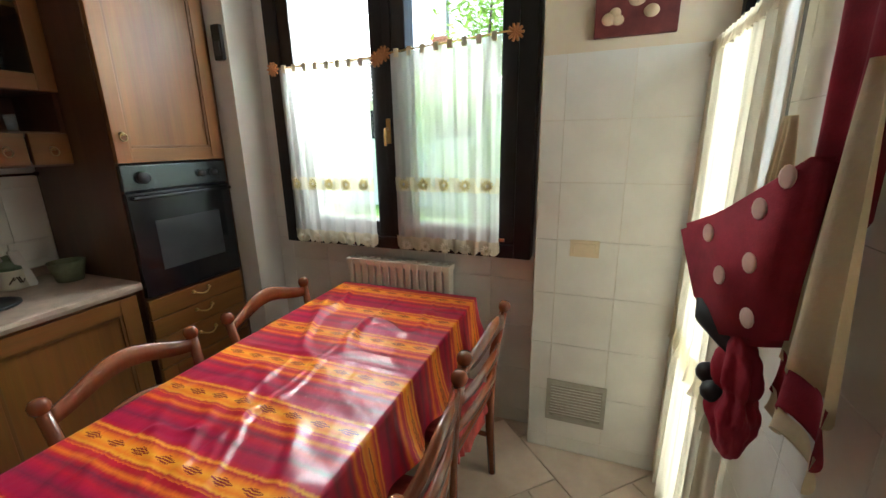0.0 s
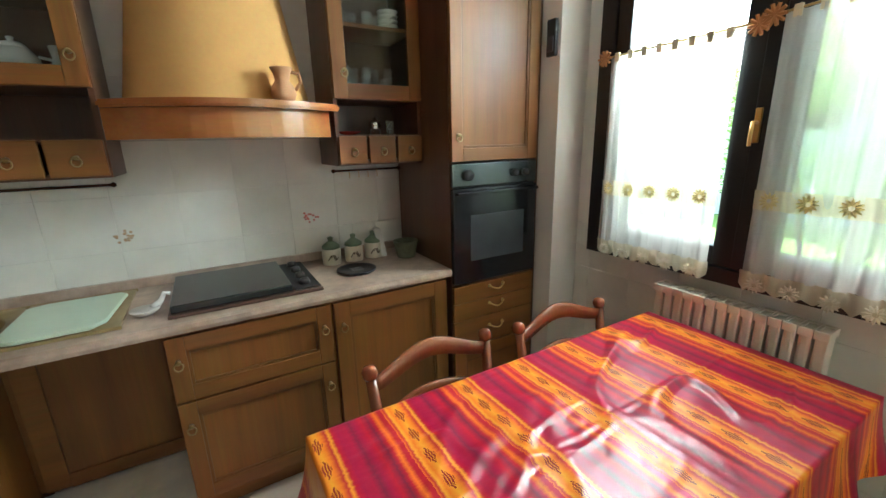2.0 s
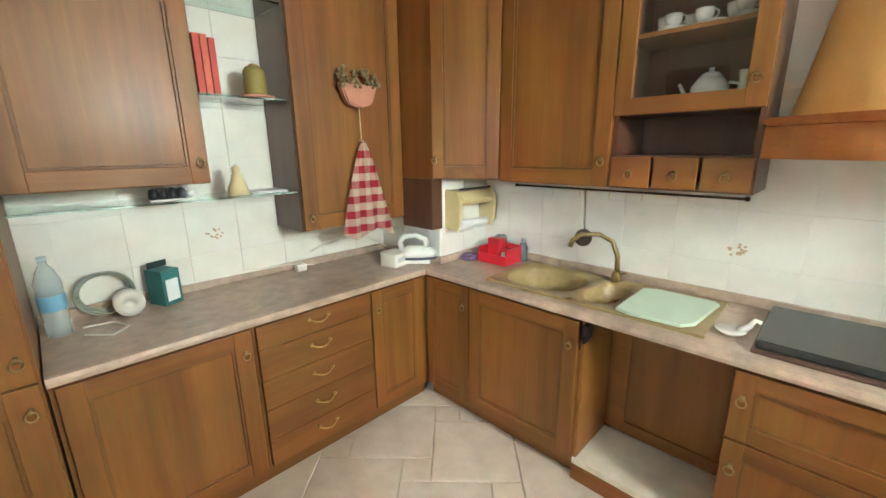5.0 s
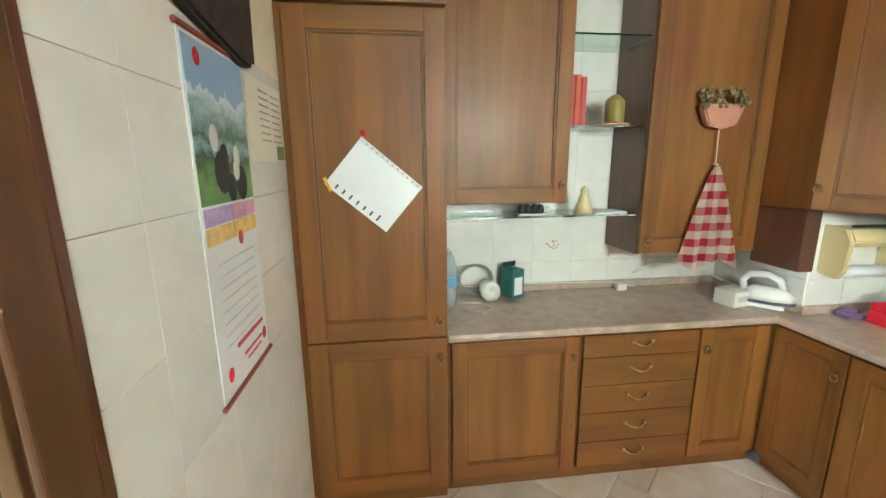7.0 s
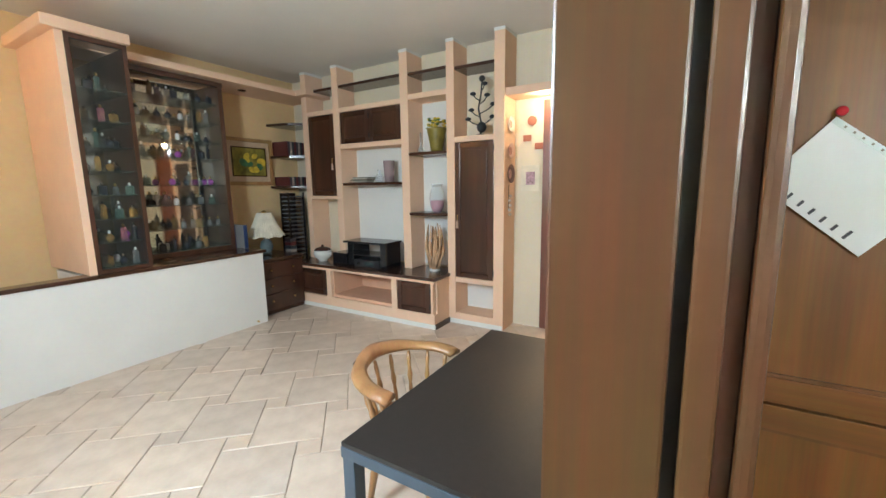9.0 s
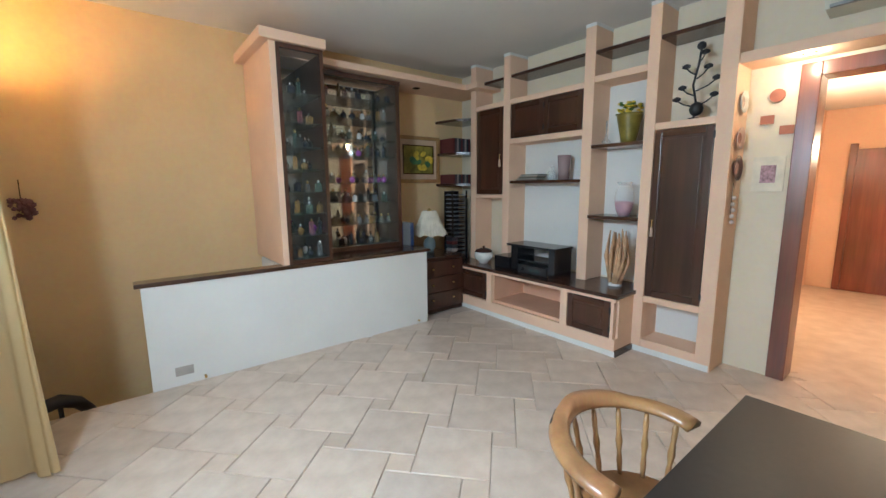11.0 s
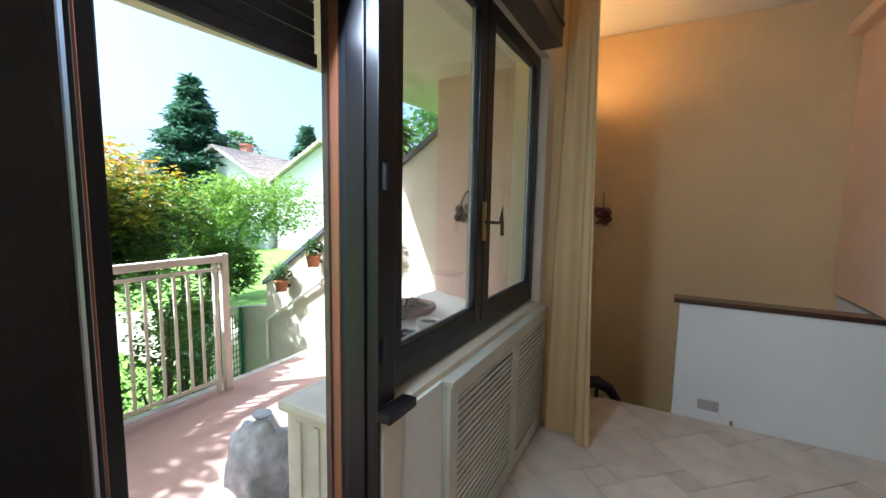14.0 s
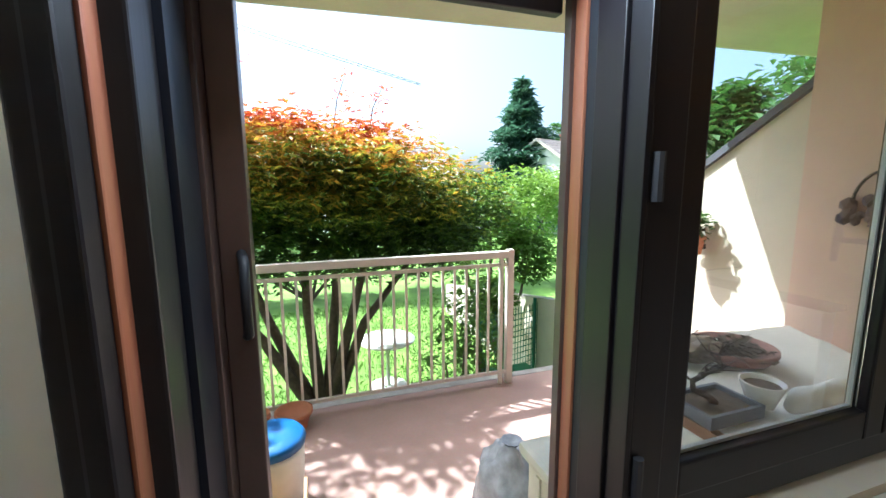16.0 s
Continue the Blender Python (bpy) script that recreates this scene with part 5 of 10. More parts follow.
def kitchen_chair(m):
    """Chair facing +x in its own frame: origin at the floor under the middle of the seat."""
    t = thing("dining_chair", 0, 0, 0, "cherry-stained wooden chair with curved ladder back and tied red cushion", "chair", "chairs round the kitchen table")
    for s in (-1, 1):
        y = 0.215 * s
        bm = T([(-0.20, y, 0), (-0.185, y, 0.25), (-0.185, y, 0.45), (-0.20, y, 0.63), (-0.235, y * 1.05, 0.825)], [0.017, 0.02, 0.022, 0.02, 0.017], 10)
        part("back_post", bm, CHAIR_W, t, "", True)
        part("finial", moved(L(0, 0, [(0.017, 0), (0.024, 0.010), (0.026, 0.026), (0.018, 0.042), (0, 0.047)], 14), pose(-0.236, y * 1.05, 0.82, 0, -8, 0)), CHAIR_W, t, "", True)
        part("leg", T([(0.19, y, 0), (0.19, y, 0.2), (0.185, y, 0.43)], [0.015, 0.02, 0.021], 10), CHAIR_W, t, "", True)
        part("stretcher", T([(-0.185, y, 0.2), (0.19, y, 0.2)], 0.011, 8), CHAIR_W, t, "", True)
    part("stretcher", T([(0.19, -0.185, 0.26), (0.19, 0.185, 0.26)], 0.011, 8), CHAIR_W, t, "", True)

    def slat(z, h, rise, name):
        bm = bmesh.new()
        n = 16
        rr = []
        for i in range(n + 1):
            u = 2 * i / n - 1
            y = 0.222 * u
            xx = -0.205 - 0.03 * (z - 0.6) / 0.25 - 0.035 * (1 - u * u)
            zc = z + rise * (math.cos(u * math.pi) + 1) / 2
            hh = h * (0.65 + 0.35 * (1 - u * u))
            rr.append([bm.verts.new((xx + dx, y, zc + dz)) for dx, dz in ((-0.009, -hh), (0.009, -hh), (0.011, 0), (0.007, hh), (-0.007, hh), (-0.011, 0))])
        for a, b in zip(rr, rr[1:]):
            for k in range(6):
                bm.faces.new((a[k], a[(k + 1) % 6], b[(k + 1) % 6], b[k]))
        bm.faces.new(rr[0])
        bm.faces.new(rr[-1])
        part(name, bm, CHAIR_W, t, "", True)
    slat(0.80, 0.032, 0.05, "top_rail")
    slat(0.67, 0.022, 0.03, "slat")
    slat(0.56, 0.020, 0.025, "slat")
    part("seat", prism(bmesh.new(), [(-0.20, -0.21), (0.20, -0.235), (0.215, 0), (0.20, 0.235), (-0.20, 0.21)], 'Z', 0.43, 0.455, 0.008), CHAIR_W, t)
    bm = B(-0.175, 0.19, -0.19, 0.19, 0.456, 0.495, bevel=0.015)
    cu = part("cushion", bm, CUSHION, t, "red patterned seat cushion with ruffle")
    bm = bmesh.new()
    n = 60
    top, bot = [], []
    for i in range(n):
        a = 2 * math.pi * i / n
        cx, cy = 0.008 + 0.195 * math.copysign(abs(math.cos(a)) ** 0.4, math.cos(a)), 0.198 * math.copysign(abs(math.sin(a)) ** 0.4, math.sin(a))
        w = 1.0 + 0.05 * (i % 2)
        top.append(bm.verts.new((cx, cy, 0.475)))
        bot.append(bm.verts.new((0.008 + (cx - 0.008) * (1.04 + 0.06 * (i % 2)), cy * (1.04 + 0.06 * (i % 2)), 0.37 + 0.012 * math.sin(i))))
    for i in range(n):
        bm.faces.new((top[i], top[(i + 1) % n], bot[(i + 1) % n], bot[i]))
    part("ruffle", bm, CUSHION, cu)
    t.matrix_world = m
    return t


ch = kitchen_chair(pose(-0.82, 1.49, 0))
copy_thing(ch, pose(-0.84, 0.91, 0, 0, 0, 2))
copy_thing(ch, pose(-0.30, 1.52, 0, 0, 0, 176))
copy_thing(ch, pose(-0.285, 0.93, 0, 0, 0, 183))

# ---- kitchen: radiator, window, curtains ----
t = thing("radiator", -0.72, 2.06, 0.25, "cream cast column radiator under the kitchen window", "radiator")
for i in range(14):
    x = -1.00 + 0.0437 * i
    bm = boxes([(x + 0.003, x + 0.040, 2.015, 2.085, 0.22, 0.885)], 0.010)
    part("section", bm, RAD_P, t)
    part("cap", boxes([(x + 0.001, x + 0.043, 2.005, 2.022, 0.86, 0.892), (x + 0.001, x + 0.043, 2.076, 2.093, 0.86, 0.892), (x + 0.001, x + 0.010, 2.022, 2.076, 0.865, 0.892), (x + 0.034, x + 0.043, 2.022, 2.076, 0.865, 0.892)], 0.003), RAD_P, t)
part("pipe", T([(-0.37, 2.05, 0.30), (-0.33, 2.05, 0.30), (-0.33, 2.05, 0.0)], 0.011, 8), RAD_P, t, "", True)

FY0, FY1 = 2.04, 2.125
w = tagged(new("window_1"), "dark wooden kitchen window with two casements", "window", "", "structure")
w.location = (-0.70, 2.1, 0.95)
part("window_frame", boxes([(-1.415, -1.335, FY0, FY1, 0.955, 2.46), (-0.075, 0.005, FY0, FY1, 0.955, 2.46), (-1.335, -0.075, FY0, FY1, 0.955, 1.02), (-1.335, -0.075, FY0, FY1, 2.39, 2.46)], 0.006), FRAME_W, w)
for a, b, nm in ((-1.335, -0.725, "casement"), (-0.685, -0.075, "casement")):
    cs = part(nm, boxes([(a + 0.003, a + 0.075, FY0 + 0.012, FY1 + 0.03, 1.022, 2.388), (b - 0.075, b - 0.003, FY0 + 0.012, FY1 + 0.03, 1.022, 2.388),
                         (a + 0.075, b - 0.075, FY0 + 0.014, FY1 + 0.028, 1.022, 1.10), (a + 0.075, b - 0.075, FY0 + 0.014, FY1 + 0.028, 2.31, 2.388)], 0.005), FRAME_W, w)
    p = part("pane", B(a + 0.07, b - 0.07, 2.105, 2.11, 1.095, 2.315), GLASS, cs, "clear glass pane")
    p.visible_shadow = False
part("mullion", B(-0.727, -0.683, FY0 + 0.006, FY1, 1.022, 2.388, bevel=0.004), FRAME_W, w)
part("lower_bar", B(-0.62, -0.12, FY0 - 0.002, FY0 + 0.012, 1.035, 1.05), SUNLIT_REDWOOD, w)
hd = part("handle_plate", B(-0.722, -0.700, FY0 - 0.006, FY0 + 0.006, 1.50, 1.62, bevel=0.004), BRASS, w, "brass handle plate")
part("handle", T([(-0.711, FY0 - 0.006, 1.57), (-0.711, FY0 - 0.035, 1.57), (-0.711, FY0 - 0.04, 1.53), (-0.711, FY0 - 0.038, 1.49)], 0.007, 8), BRASS, hd, "", True)


def hanging(x0, x1, y, z_top, z_bot, amp, folds, seed, along='x', nz=30, nx=90, flare=0.0, scallop=0.0, zlo=None, top_slope=0.0):
    """A gathered sheet of cloth; returns a bmesh."""
    bm = bmesh.new()
    g = []
    for j in range(nz + 1):
        f = j / nz
        row = []
        for i in range(nx + 1):
            u = i / nx
            c = (x0 + x1) / 2 + (u - 0.5) * (x1 - x0) * (1 + flare * f)
            a = amp * (0.55 + 0.45 * f) * (math.sin(u * folds * 2 * math.pi + seed + 0.7 * math.sin(3 * f + seed)) + 0.35 * math.sin(u * folds * 4.7 * math.pi + 2 * seed))
            z = z_top + top_slope * u + (z_bot - z_top - top_slope * u) * f
            if scallop and j == nz:
                z -= scallop * abs(math.sin(u * math.pi * 11))
            row.append(bm.verts.new((c, y + a, z) if along == 'x' else (y + a, c, z)))
        g.append(row)
    for a, b in zip(g, g[1:]):
        for i in range(nx):
            bm.faces.new((a[i], a[i + 1], b[i + 1], b[i]))
    return bm


def cafe_curtain(x0, x1, ys, z_top, z_bot, seed, slope=0.0):
    t = thing("cafe_curtain", (x0 + x1) / 2, ys, z_bot, "white sheer half curtain with a crocheted daisy band and hem", "curtain", "half curtains on the kitchen window")
    part("cloth", hanging(x0, x1, ys, z_top, z_bot + 0.07, 0.010, 7, seed, top_slope=slope), LACE, t, "", True)
    zb = z_bot + (z_top - z_bot) * 0.36
    part("crochet_band", hanging(x0, x1, ys - 0.004, zb + 0.035, zb - 0.035, 0.010, 7, seed + 0.35, nz=3), LACE_D, t, "beige crocheted band", True)
    part("crochet_hem", hanging(x0 - 0.005, x1 + 0.005, ys - 0.004, z_bot + 0.075, z_bot + 0.02, 0.012, 7, seed + 0.9, nz=4, scallop=0.02), LACE_D, t, "scalloped crocheted hem", True)
    n = 5
    for row, zz, r in ((0, zb, 0.030), (1, z_bot + 0.028, 0.030)):
        for i in range(n):
            u = (i + 0.5) / n
            x = x0 + u * (x1 - x0)
            bm = bmesh.new()
            for k in range(12):
                a = 2 * math.pi * k / 12
                p0, p1 = Vector((x + 0.008 * math.cos(a), ys - 0.016, zz + 0.008 * math.sin(a))), Vector((x + r * math.cos(a), ys - 0.020, zz + r * math.sin(a)))
                tube(bm, [p0, (p0 + p1) / 2, p1], [0.002, 0.0055, 0.002], 5)
            part("daisy", bm, sheer("daisy_yellow" if row == 0 else "daisy_cream", (0.74, 0.64, 0.34) if row == 0 else (0.80, 0.75, 0.62), 0.85), t, "crocheted daisy")
    part("rod", T([(x0 - 0.02, ys, z_top + 0.004), (x1 + 0.05, ys, z_top + slope + 0.012)], 0.004, 6), BRASS, t, "", True)
    bm = bmesh.new()
    for i in range(8):
        x = x0 + (x1 - x0) * (i + 0.5) / 8
        zz = z_top + slope * (i + 0.5) / 8
        box(bm, x - 0.012, x + 0.012, ys - 0.006, ys + 0.006, zz - 0.02, zz + 0.018, bevel=0.003)
    part("loops", bm, plain("loop_cream", (0.7, 0.62, 0.44), 0.9), t)
    for x, zz in ((x0 - 0.025, z_top), (x1 + 0.06, z_top + slope)):
        bm = bmesh.new()
        for k in range(10):
            a = 2 * math.pi * k / 10
            tube(bm, [(x, ys - 0.01, zz), (x + 0.035 * math.cos(a), ys - 0.014, zz + 0.035 * math.sin(a))], [0.008, 0.006], 5)
        part("rod_flower", bm, plain("rod_flower", (0.46, 0.20, 0.07), 0.7), t, "brown daisy rod end")


cafe_curtain(-1.33, -0.80, 2.02, 1.885, 0.965, 0.3)
cafe_curtain(-0.675, -0.145, 2.02, 1.905, 0.965, 1.7, 0.03)

# objects on the north wall
t = tagged(part("wall_switch", boxes([(0.185, 0.305, 1.972, 1.979, 1.01, 1.085), (0.20, 0.29, 1.968, 1.973, 1.025, 1.07)], 0.002), plain("switch_cream", (0.70, 0.58, 0.38), 0.4)), "cream blank switch plate on the tiled wall", "switch")
t = thing("wall_vent", 0.25, 1.97, 0.19, "grey-beige plastic louvred vent grille low on the wall", "vent")
part("frame", boxes([(0.12, 0.39, 1.968, 1.979, 0.17, 0.195), (0.12, 0.39, 1.968, 1.979, 0.365, 0.39), (0.12, 0.14, 1.968, 1.979, 0.195, 0.365), (0.37, 0.39, 1.968, 1.979, 0.195, 0.365)], 0.002), plain("vent_grey", (0.40, 0.37, 0.31), 0.5), t)
for i in range(11):
    part("slat", moved(B(-0.115, 0.115, -0.006, 0.006, -0.0012, 0.0012), pose(0.255, 1.972, 0.203 + 0.0155 * i, 35, 0, 0)), plain("vent_grey", (0.40, 0.37, 0.31), 0.5), t)
part("backing", B(0.141, 0.369, 1.9765, 1.9788, 0.196, 0.364), BLACK_M, t)
t = thing("wall_picture", 0.36, 1.97, 1.87, "small dark red relief picture with pale garlic shapes", "picture")
part("board", B(0.22, 0.50, 1.955, 1.979, 1.87, 2.22, bevel=0.004), plain("oxblood", (0.13, 0.025, 0.022), 0.6, vary=0.25, scale=20), t)
bm = bmesh.new()
for k, (x, z, r) in enumerate(((0.27, 1.93, 0.026), (0.30, 1.925, 0.022), (0.29, 1.95, 0.02), (0.41, 1.945, 0.026), (0.36, 1.99, 0.03), (0.44, 2.04, 0.03), (0.30, 2.08, 0.035))):
    bmesh.ops.create_uvsphere(bm, u_segments=12, v_segments=8, radius=1, matrix=Matrix.Translation((x, 1.955, z)) @ Matrix.Diagonal((r, 0.012, r * 0.85, 1)))
part("relief", bm, plain("garlic_cream", (0.60, 0.46, 0.30), 0.7), t, "", True)
t = tagged(part("wall_phone", boxes([(-1.625, -1.565, 1.895, 1.919, 1.93, 2.10)], 0.008), BLACK_M), "small black device hung on the wall chase", "wall device")
part("keys", boxes([(-1.615, -1.575, 1.89, 1.8955, 1.95, 2.02)], 0.002), plain("keys_dark", (0.05, 0.05, 0.055), 0.5), t)

# ---- kitchen: balcony door with net curtain, hanging cloth doll, calendar, door frame ----
w = tagged(new("door_1"), "dark wooden glazed balcony door of the kitchen behind a net curtain", "door", "", "structure")
w.location = (0.75, 1.69, 0)
part("door_frame", boxes([(0.685, 0.79, 1.42, 1.47, 0, 2.12), (0.685, 0.79, 1.915, 1.965, 0, 2.12), (0.685, 0.79, 1.47, 1.915, 2.06, 2.12)], 0.005), FRAME_W, w)
part("leaf", boxes([(0.71, 0.76, 1.472, 1.55, 0.02, 2.055), (0.71, 0.76, 1.835, 1.913, 0.02, 2.055), (0.71, 0.76, 1.55, 1.835, 0.02, 0.14), (0.71, 0.76, 1.55, 1.835, 1.97, 2.055)], 0.004), FRAME_W, w)
p = part("pane", B(0.732, 0.737, 1.545, 1.84, 0.135, 1.975), GLASS, w)
p.visible_shadow = False
part("threshold", B(0.69, 0.81, 1.42, 1.965, -0.02, 0.015), plain("stone_sill", (0.4, 0.38, 0.34), 0.6), w)
t = thing("door_curtain", 0.655, 1.74, 0.05, "cream net curtain with an embroidered band over the balcony door", "curtain")
part("cloth", hanging(1.30, 1.975, 0.625, 1.80, 0.04, 0.020, 8, 0.4, along='y'), DOORCLOTH, t, "", True)
part("band", hanging(1.30, 1.975, 0.620, 0.80, 0.70, 0.020, 8, 0.9, along='y', nz=3), LACE_D, t, "embroidered beige band", True)
part("heading", hanging(1.295, 1.975, 0.622, 1.83, 1.78, 0.012, 18, 0.2, along='y', nz=4), DOORCLOTH, t, "gathered heading", True)
part("rod", T([(0.625, 1.29, 1.805), (0.625, 1.979, 1.805)], 0.005, 8), BRASS, t)

t = thing("cloth_doll", 0.63, 1.20, 0.95, "hanging oven cloth and fabric bag in wine red and cream", "fabric bag")
WINE = plain("wine_cloth", (0.30, 0.014, 0.035), 0.9, vary=0.25, scale=14, bumpy=0.15)
CREAMC = plain("cream_cloth", (0.74, 0.62, 0.42), 0.9, vary=0.08, scale=10, bumpy=0.15)


def cloth_y(y, x, zt, zb, wt, wb, seed, folds=3, fold=0.018):
    return moved(cloth_drop(0, 0, zt, zb, wt, wb, fold=fold, seed=seed, folds=folds), pose(x, y, 0, 0, 0, 90))


part("sleeve", cloth_y(0.955, 0.60, 1.68, 1.20, 0.07, 0.19, 0.2, 1.6, 0.022), CREAMC, t, "cream cloth strip", True)
part("cuff", cloth_y(0.955, 0.598, 1.215, 1.13, 0.19, 0.20, 0.2, 1.6, 0.022), WINE, t, "", True)
part("hem", cloth_y(0.955, 0.596, 1.14, 1.09, 0.198, 0.20, 0.2, 1.6, 0.022), CREAMC, t, "", True)
part("strip", cloth_y(1.20, 0.60, 1.62, 1.43, 0.05, 0.08, 1.2), CREAMC, t, "cream cloth strip", True)
part("bag_top", cloth_y(1.03, 0.625, 1.90, 1.46, 0.25, 0.17, 2.0, 2.2), WINE, t, "", True)
mb = pose(0.60, 1.02, 0, 0, 0, math.degrees(math.atan2(0.34, -0.10)))
bm = prism(bmesh.new(), [(0.0, 1.56), (0.10, 1.50), (0.22, 1.43), (0.36, 1.375), (0.33, 1.33), (0.25, 1.22), (0.14, 1.17), (0.02, 1.22)], 'Y', -0.035, 0.035, 0.016)
part("bag", moved(bm, mb), WINE, t, "wine red bag with pale dots", True)
bm = bmesh.new()
for u, z in ((0.08, 1.46), (0.22, 1.385), (0.08, 1.36), (0.16, 1.31), (0.06, 1.26), (0.03, 1.52)):
    bmesh.ops.create_uvsphere(bm, u_segments=10, v_segments=6, radius=1, matrix=mb @ Matrix.Translation((u, 0.036, z)) @ Matrix.Diagonal((0.020, 0.003, 0.020, 1)))
part("dots", bm, plain("dot_cream", (0.62, 0.42, 0.36), 0.9), t, "pale dots", True)
part("trim", T([mb @ Vector((0.27, 0.0, 1.28)), mb @ Vector((0.19, 0.02, 1.205)), mb @ Vector((0.10, 0.02, 1.165))], [0.012, 0.032, 0.012], 8), BLACK_M, t, "dark cloth trim", True)
part("point", T([mb @ Vector((0.30, 0, 1.33)), mb @ Vector((0.38, 0, 1.335))], [0.014, 0.003], 8), BLACK_M, t, "", True)
bm = bmesh.new()
bmesh.ops.create_icosphere(bm, subdivisions=5, radius=1)
for v in bm.verts:
    d = v.co.normalized()
    a = math.atan2(d.y, d.x)
    k = 1 + 0.16 * math.sin(a * 7 + d.z * 2.5) * (1 - d.z * d.z) + 0.25 * noise.noise(d * 2.4) + 0.10 * noise.noise(d * 7) - 0.28 * math.exp(-((d.z - 0.1) / 0.12) ** 2)
    v.co = Vector((0.565 + 0.040 * d.x * k, 1.115 + 0.062 * d.y * k - 0.012 * (1 - d.z), 1.075 + 0.135 * d.z))
part("tail", bm, WINE, t, "gathered wine red cloth", True)
bm = bmesh.new()
for z, y in ((1.085, 1.165), (1.07, 1.115)):
    bmesh.ops.create_icosphere(bm, subdivisions=2, radius=0.024, matrix=Matrix.Translation((0.530, y, z)))
part("bobbles", bm, BLACK_M, t, "two dark bobbles", True)
part("hook", T([(0.688, 0.99, 1.88), (0.64, 0.99, 1.90), (0.61, 0.99, 1.885)], 0.006, 6), BRASS, t)

t.location.z -= 0.08
t.location.y -= 0.04
t = thing("wall_calendar", 0.685, -0.86, 1.09, "long hanging paper calendar with a landscape photograph", "calendar")
part("sheet", B(0.684, 0.687, -1.035, -0.69, 1.10, 1.955), PAPER, t)
PIC, pnt, pb = base_mat("landscape_print", 0.4)
pn = noise_tex(pnt, 11, 5, (1, 1, 1.3), 0.65)
ptc = pnt.nodes.new("ShaderNodeTexCoord")
psep = pnt.nodes.new("ShaderNodeSeparateXYZ")
pnt.links.new(ptc.outputs["Object"], psep.inputs[0])
pmr = pnt.nodes.new("ShaderNodeMapRange")
pmr.inputs["From Min"].default_value, pmr.inputs["From Max"].default_value = 0.495, 0.855
pnt.links.new(psep.outputs["Z"], pmr.inputs["Value"])
pad = pnt.nodes.new("ShaderNodeMath")
pad.operation = 'MULTIPLY_ADD'
pad.inputs[1].default_value = 0.55
pnt.links.new(pn.outputs["Fac"], pad.inputs[0])
pnt.links.new(pmr.outputs["Result"], pad.inputs[2])
pr = ramp(pnt, pad.outputs[0], [(0.20, (0.10, 0.22, 0.03)), (0.42, (0.16, 0.32, 0.06)), (0.55, (0.03, 0.08, 0.03)), (0.64, (0.30, 0.46, 0.50)), (0.72, (0.06, 0.13, 0.06)), (0.86, (0.36, 0.50, 0.55)), (0.98, (0.74, 0.80, 0.86)), (1.0, (0.30, 0.45, 0.68))])
pnt.links.new(pr.outputs["Color"], pb.inputs["Base Color"])
part("photograph", B(0.6825, 0.684, -1.03, -0.70, 1.585, 1.945), PIC, t, "green landscape photograph")
for y, z, r in ((-0.83, 1.66, 0.045), (-0.95, 1.63, 0.04), (-0.85, 1.70, 0.025), (-0.88, 1.62, 0.03)):
    bm = bmesh.new()
    bmesh.ops.create_uvsphere(bm, u_segments=12, v_segments=6, radius=1, matrix=Matrix.Translation((0.682, y, z)) @ Matrix.Diagonal((0.001, r, r * 1.2, 1)))
    part("dark_patch", bm, plain("photo_dark", (0.02, 0.025, 0.02), 0.5), t)
for y, z, r in ((-0.80, 1.74, 0.025), (-0.93, 1.70, 0.022), (-0.92, 1.665, 0.022)):
    bm = bmesh.new()
    bmesh.ops.create_uvsphere(bm, u_segments=12, v_segments=6, radius=1, matrix=Matrix.Translation((0.6815, y, z)) @ Matrix.Diagonal((0.001, r, r * 1.3, 1)))
    part("light_patch", bm, WHITE_C, t)
for k, cc in enumerate(((0.70, 0.36, 0.52), (0.48, 0.34, 0.62), (0.76, 0.56, 0.18), (0.72, 0.50, 0.20))):
    part("month_block", B(0.6825, 0.684, -1.03 + 0.165 * (k % 2), -0.868 + 0.165 * (k % 2), 1.555 - 0.045 * (k // 2) - 0.018, 1.578 - 0.045 * (k // 2)), plain("month_%d" % k, cc, 0.6, vary=0.2, scale=30), t, "coloured month block")
part("print", boxes([(0.6825, 0.684, -0.99 + 0.0 * i, -0.74, 1.44 - 0.03 * i, 1.443 - 0.03 * i) for i in range(8)]), plain("print_grey", (0.62, 0.60, 0.62), 0.7), t, "rows of small grey print")
part("print_red", boxes([(0.6825, 0.684, -1.0, -0.80, 1.205, 1.217), (0.6825, 0.684, -0.98, -0.84, 1.165, 1.172), (0.6825, 0.684, -0.97, -0.86, 1.145, 1.15)]), plain("print_red", (0.60, 0.06, 0.08), 0.6), t, "red print bars")
for y, z in ((-0.76, 1.91), (-0.74, 1.16), (-1.0, 1.165), (-0.90, 1.485)):
    bm = bmesh.new()
    bmesh.ops.create_uvsphere(bm, u_segments=12, v_segments=6, radius=1, matrix=Matrix.Translation((0.682, y, z)) @ Matrix.Diagonal((0.0012, 0.017, 0.02, 1)))
    part("seal", bm, RED_PL, t)
part("batten", T([(0.682, -0.68, 1.96), (0.682, -1.045, 1.96)], 0.007, 8), plain("batten_red", (0.25, 0.05, 0.04), 0.5), t, "dark red batten")
part("batten", T([(0.682, -0.68, 1.098), (0.682, -1.045, 1.098)], 0.007, 8), plain("batten_red", (0.25, 0.05, 0.04), 0.5), t, "dark red batten")
t.location.x -= 0.005
t = thing("leaflet", 0.686, -1.24, 1.69, "small printed paper sheet pinned to the wall", "paper")
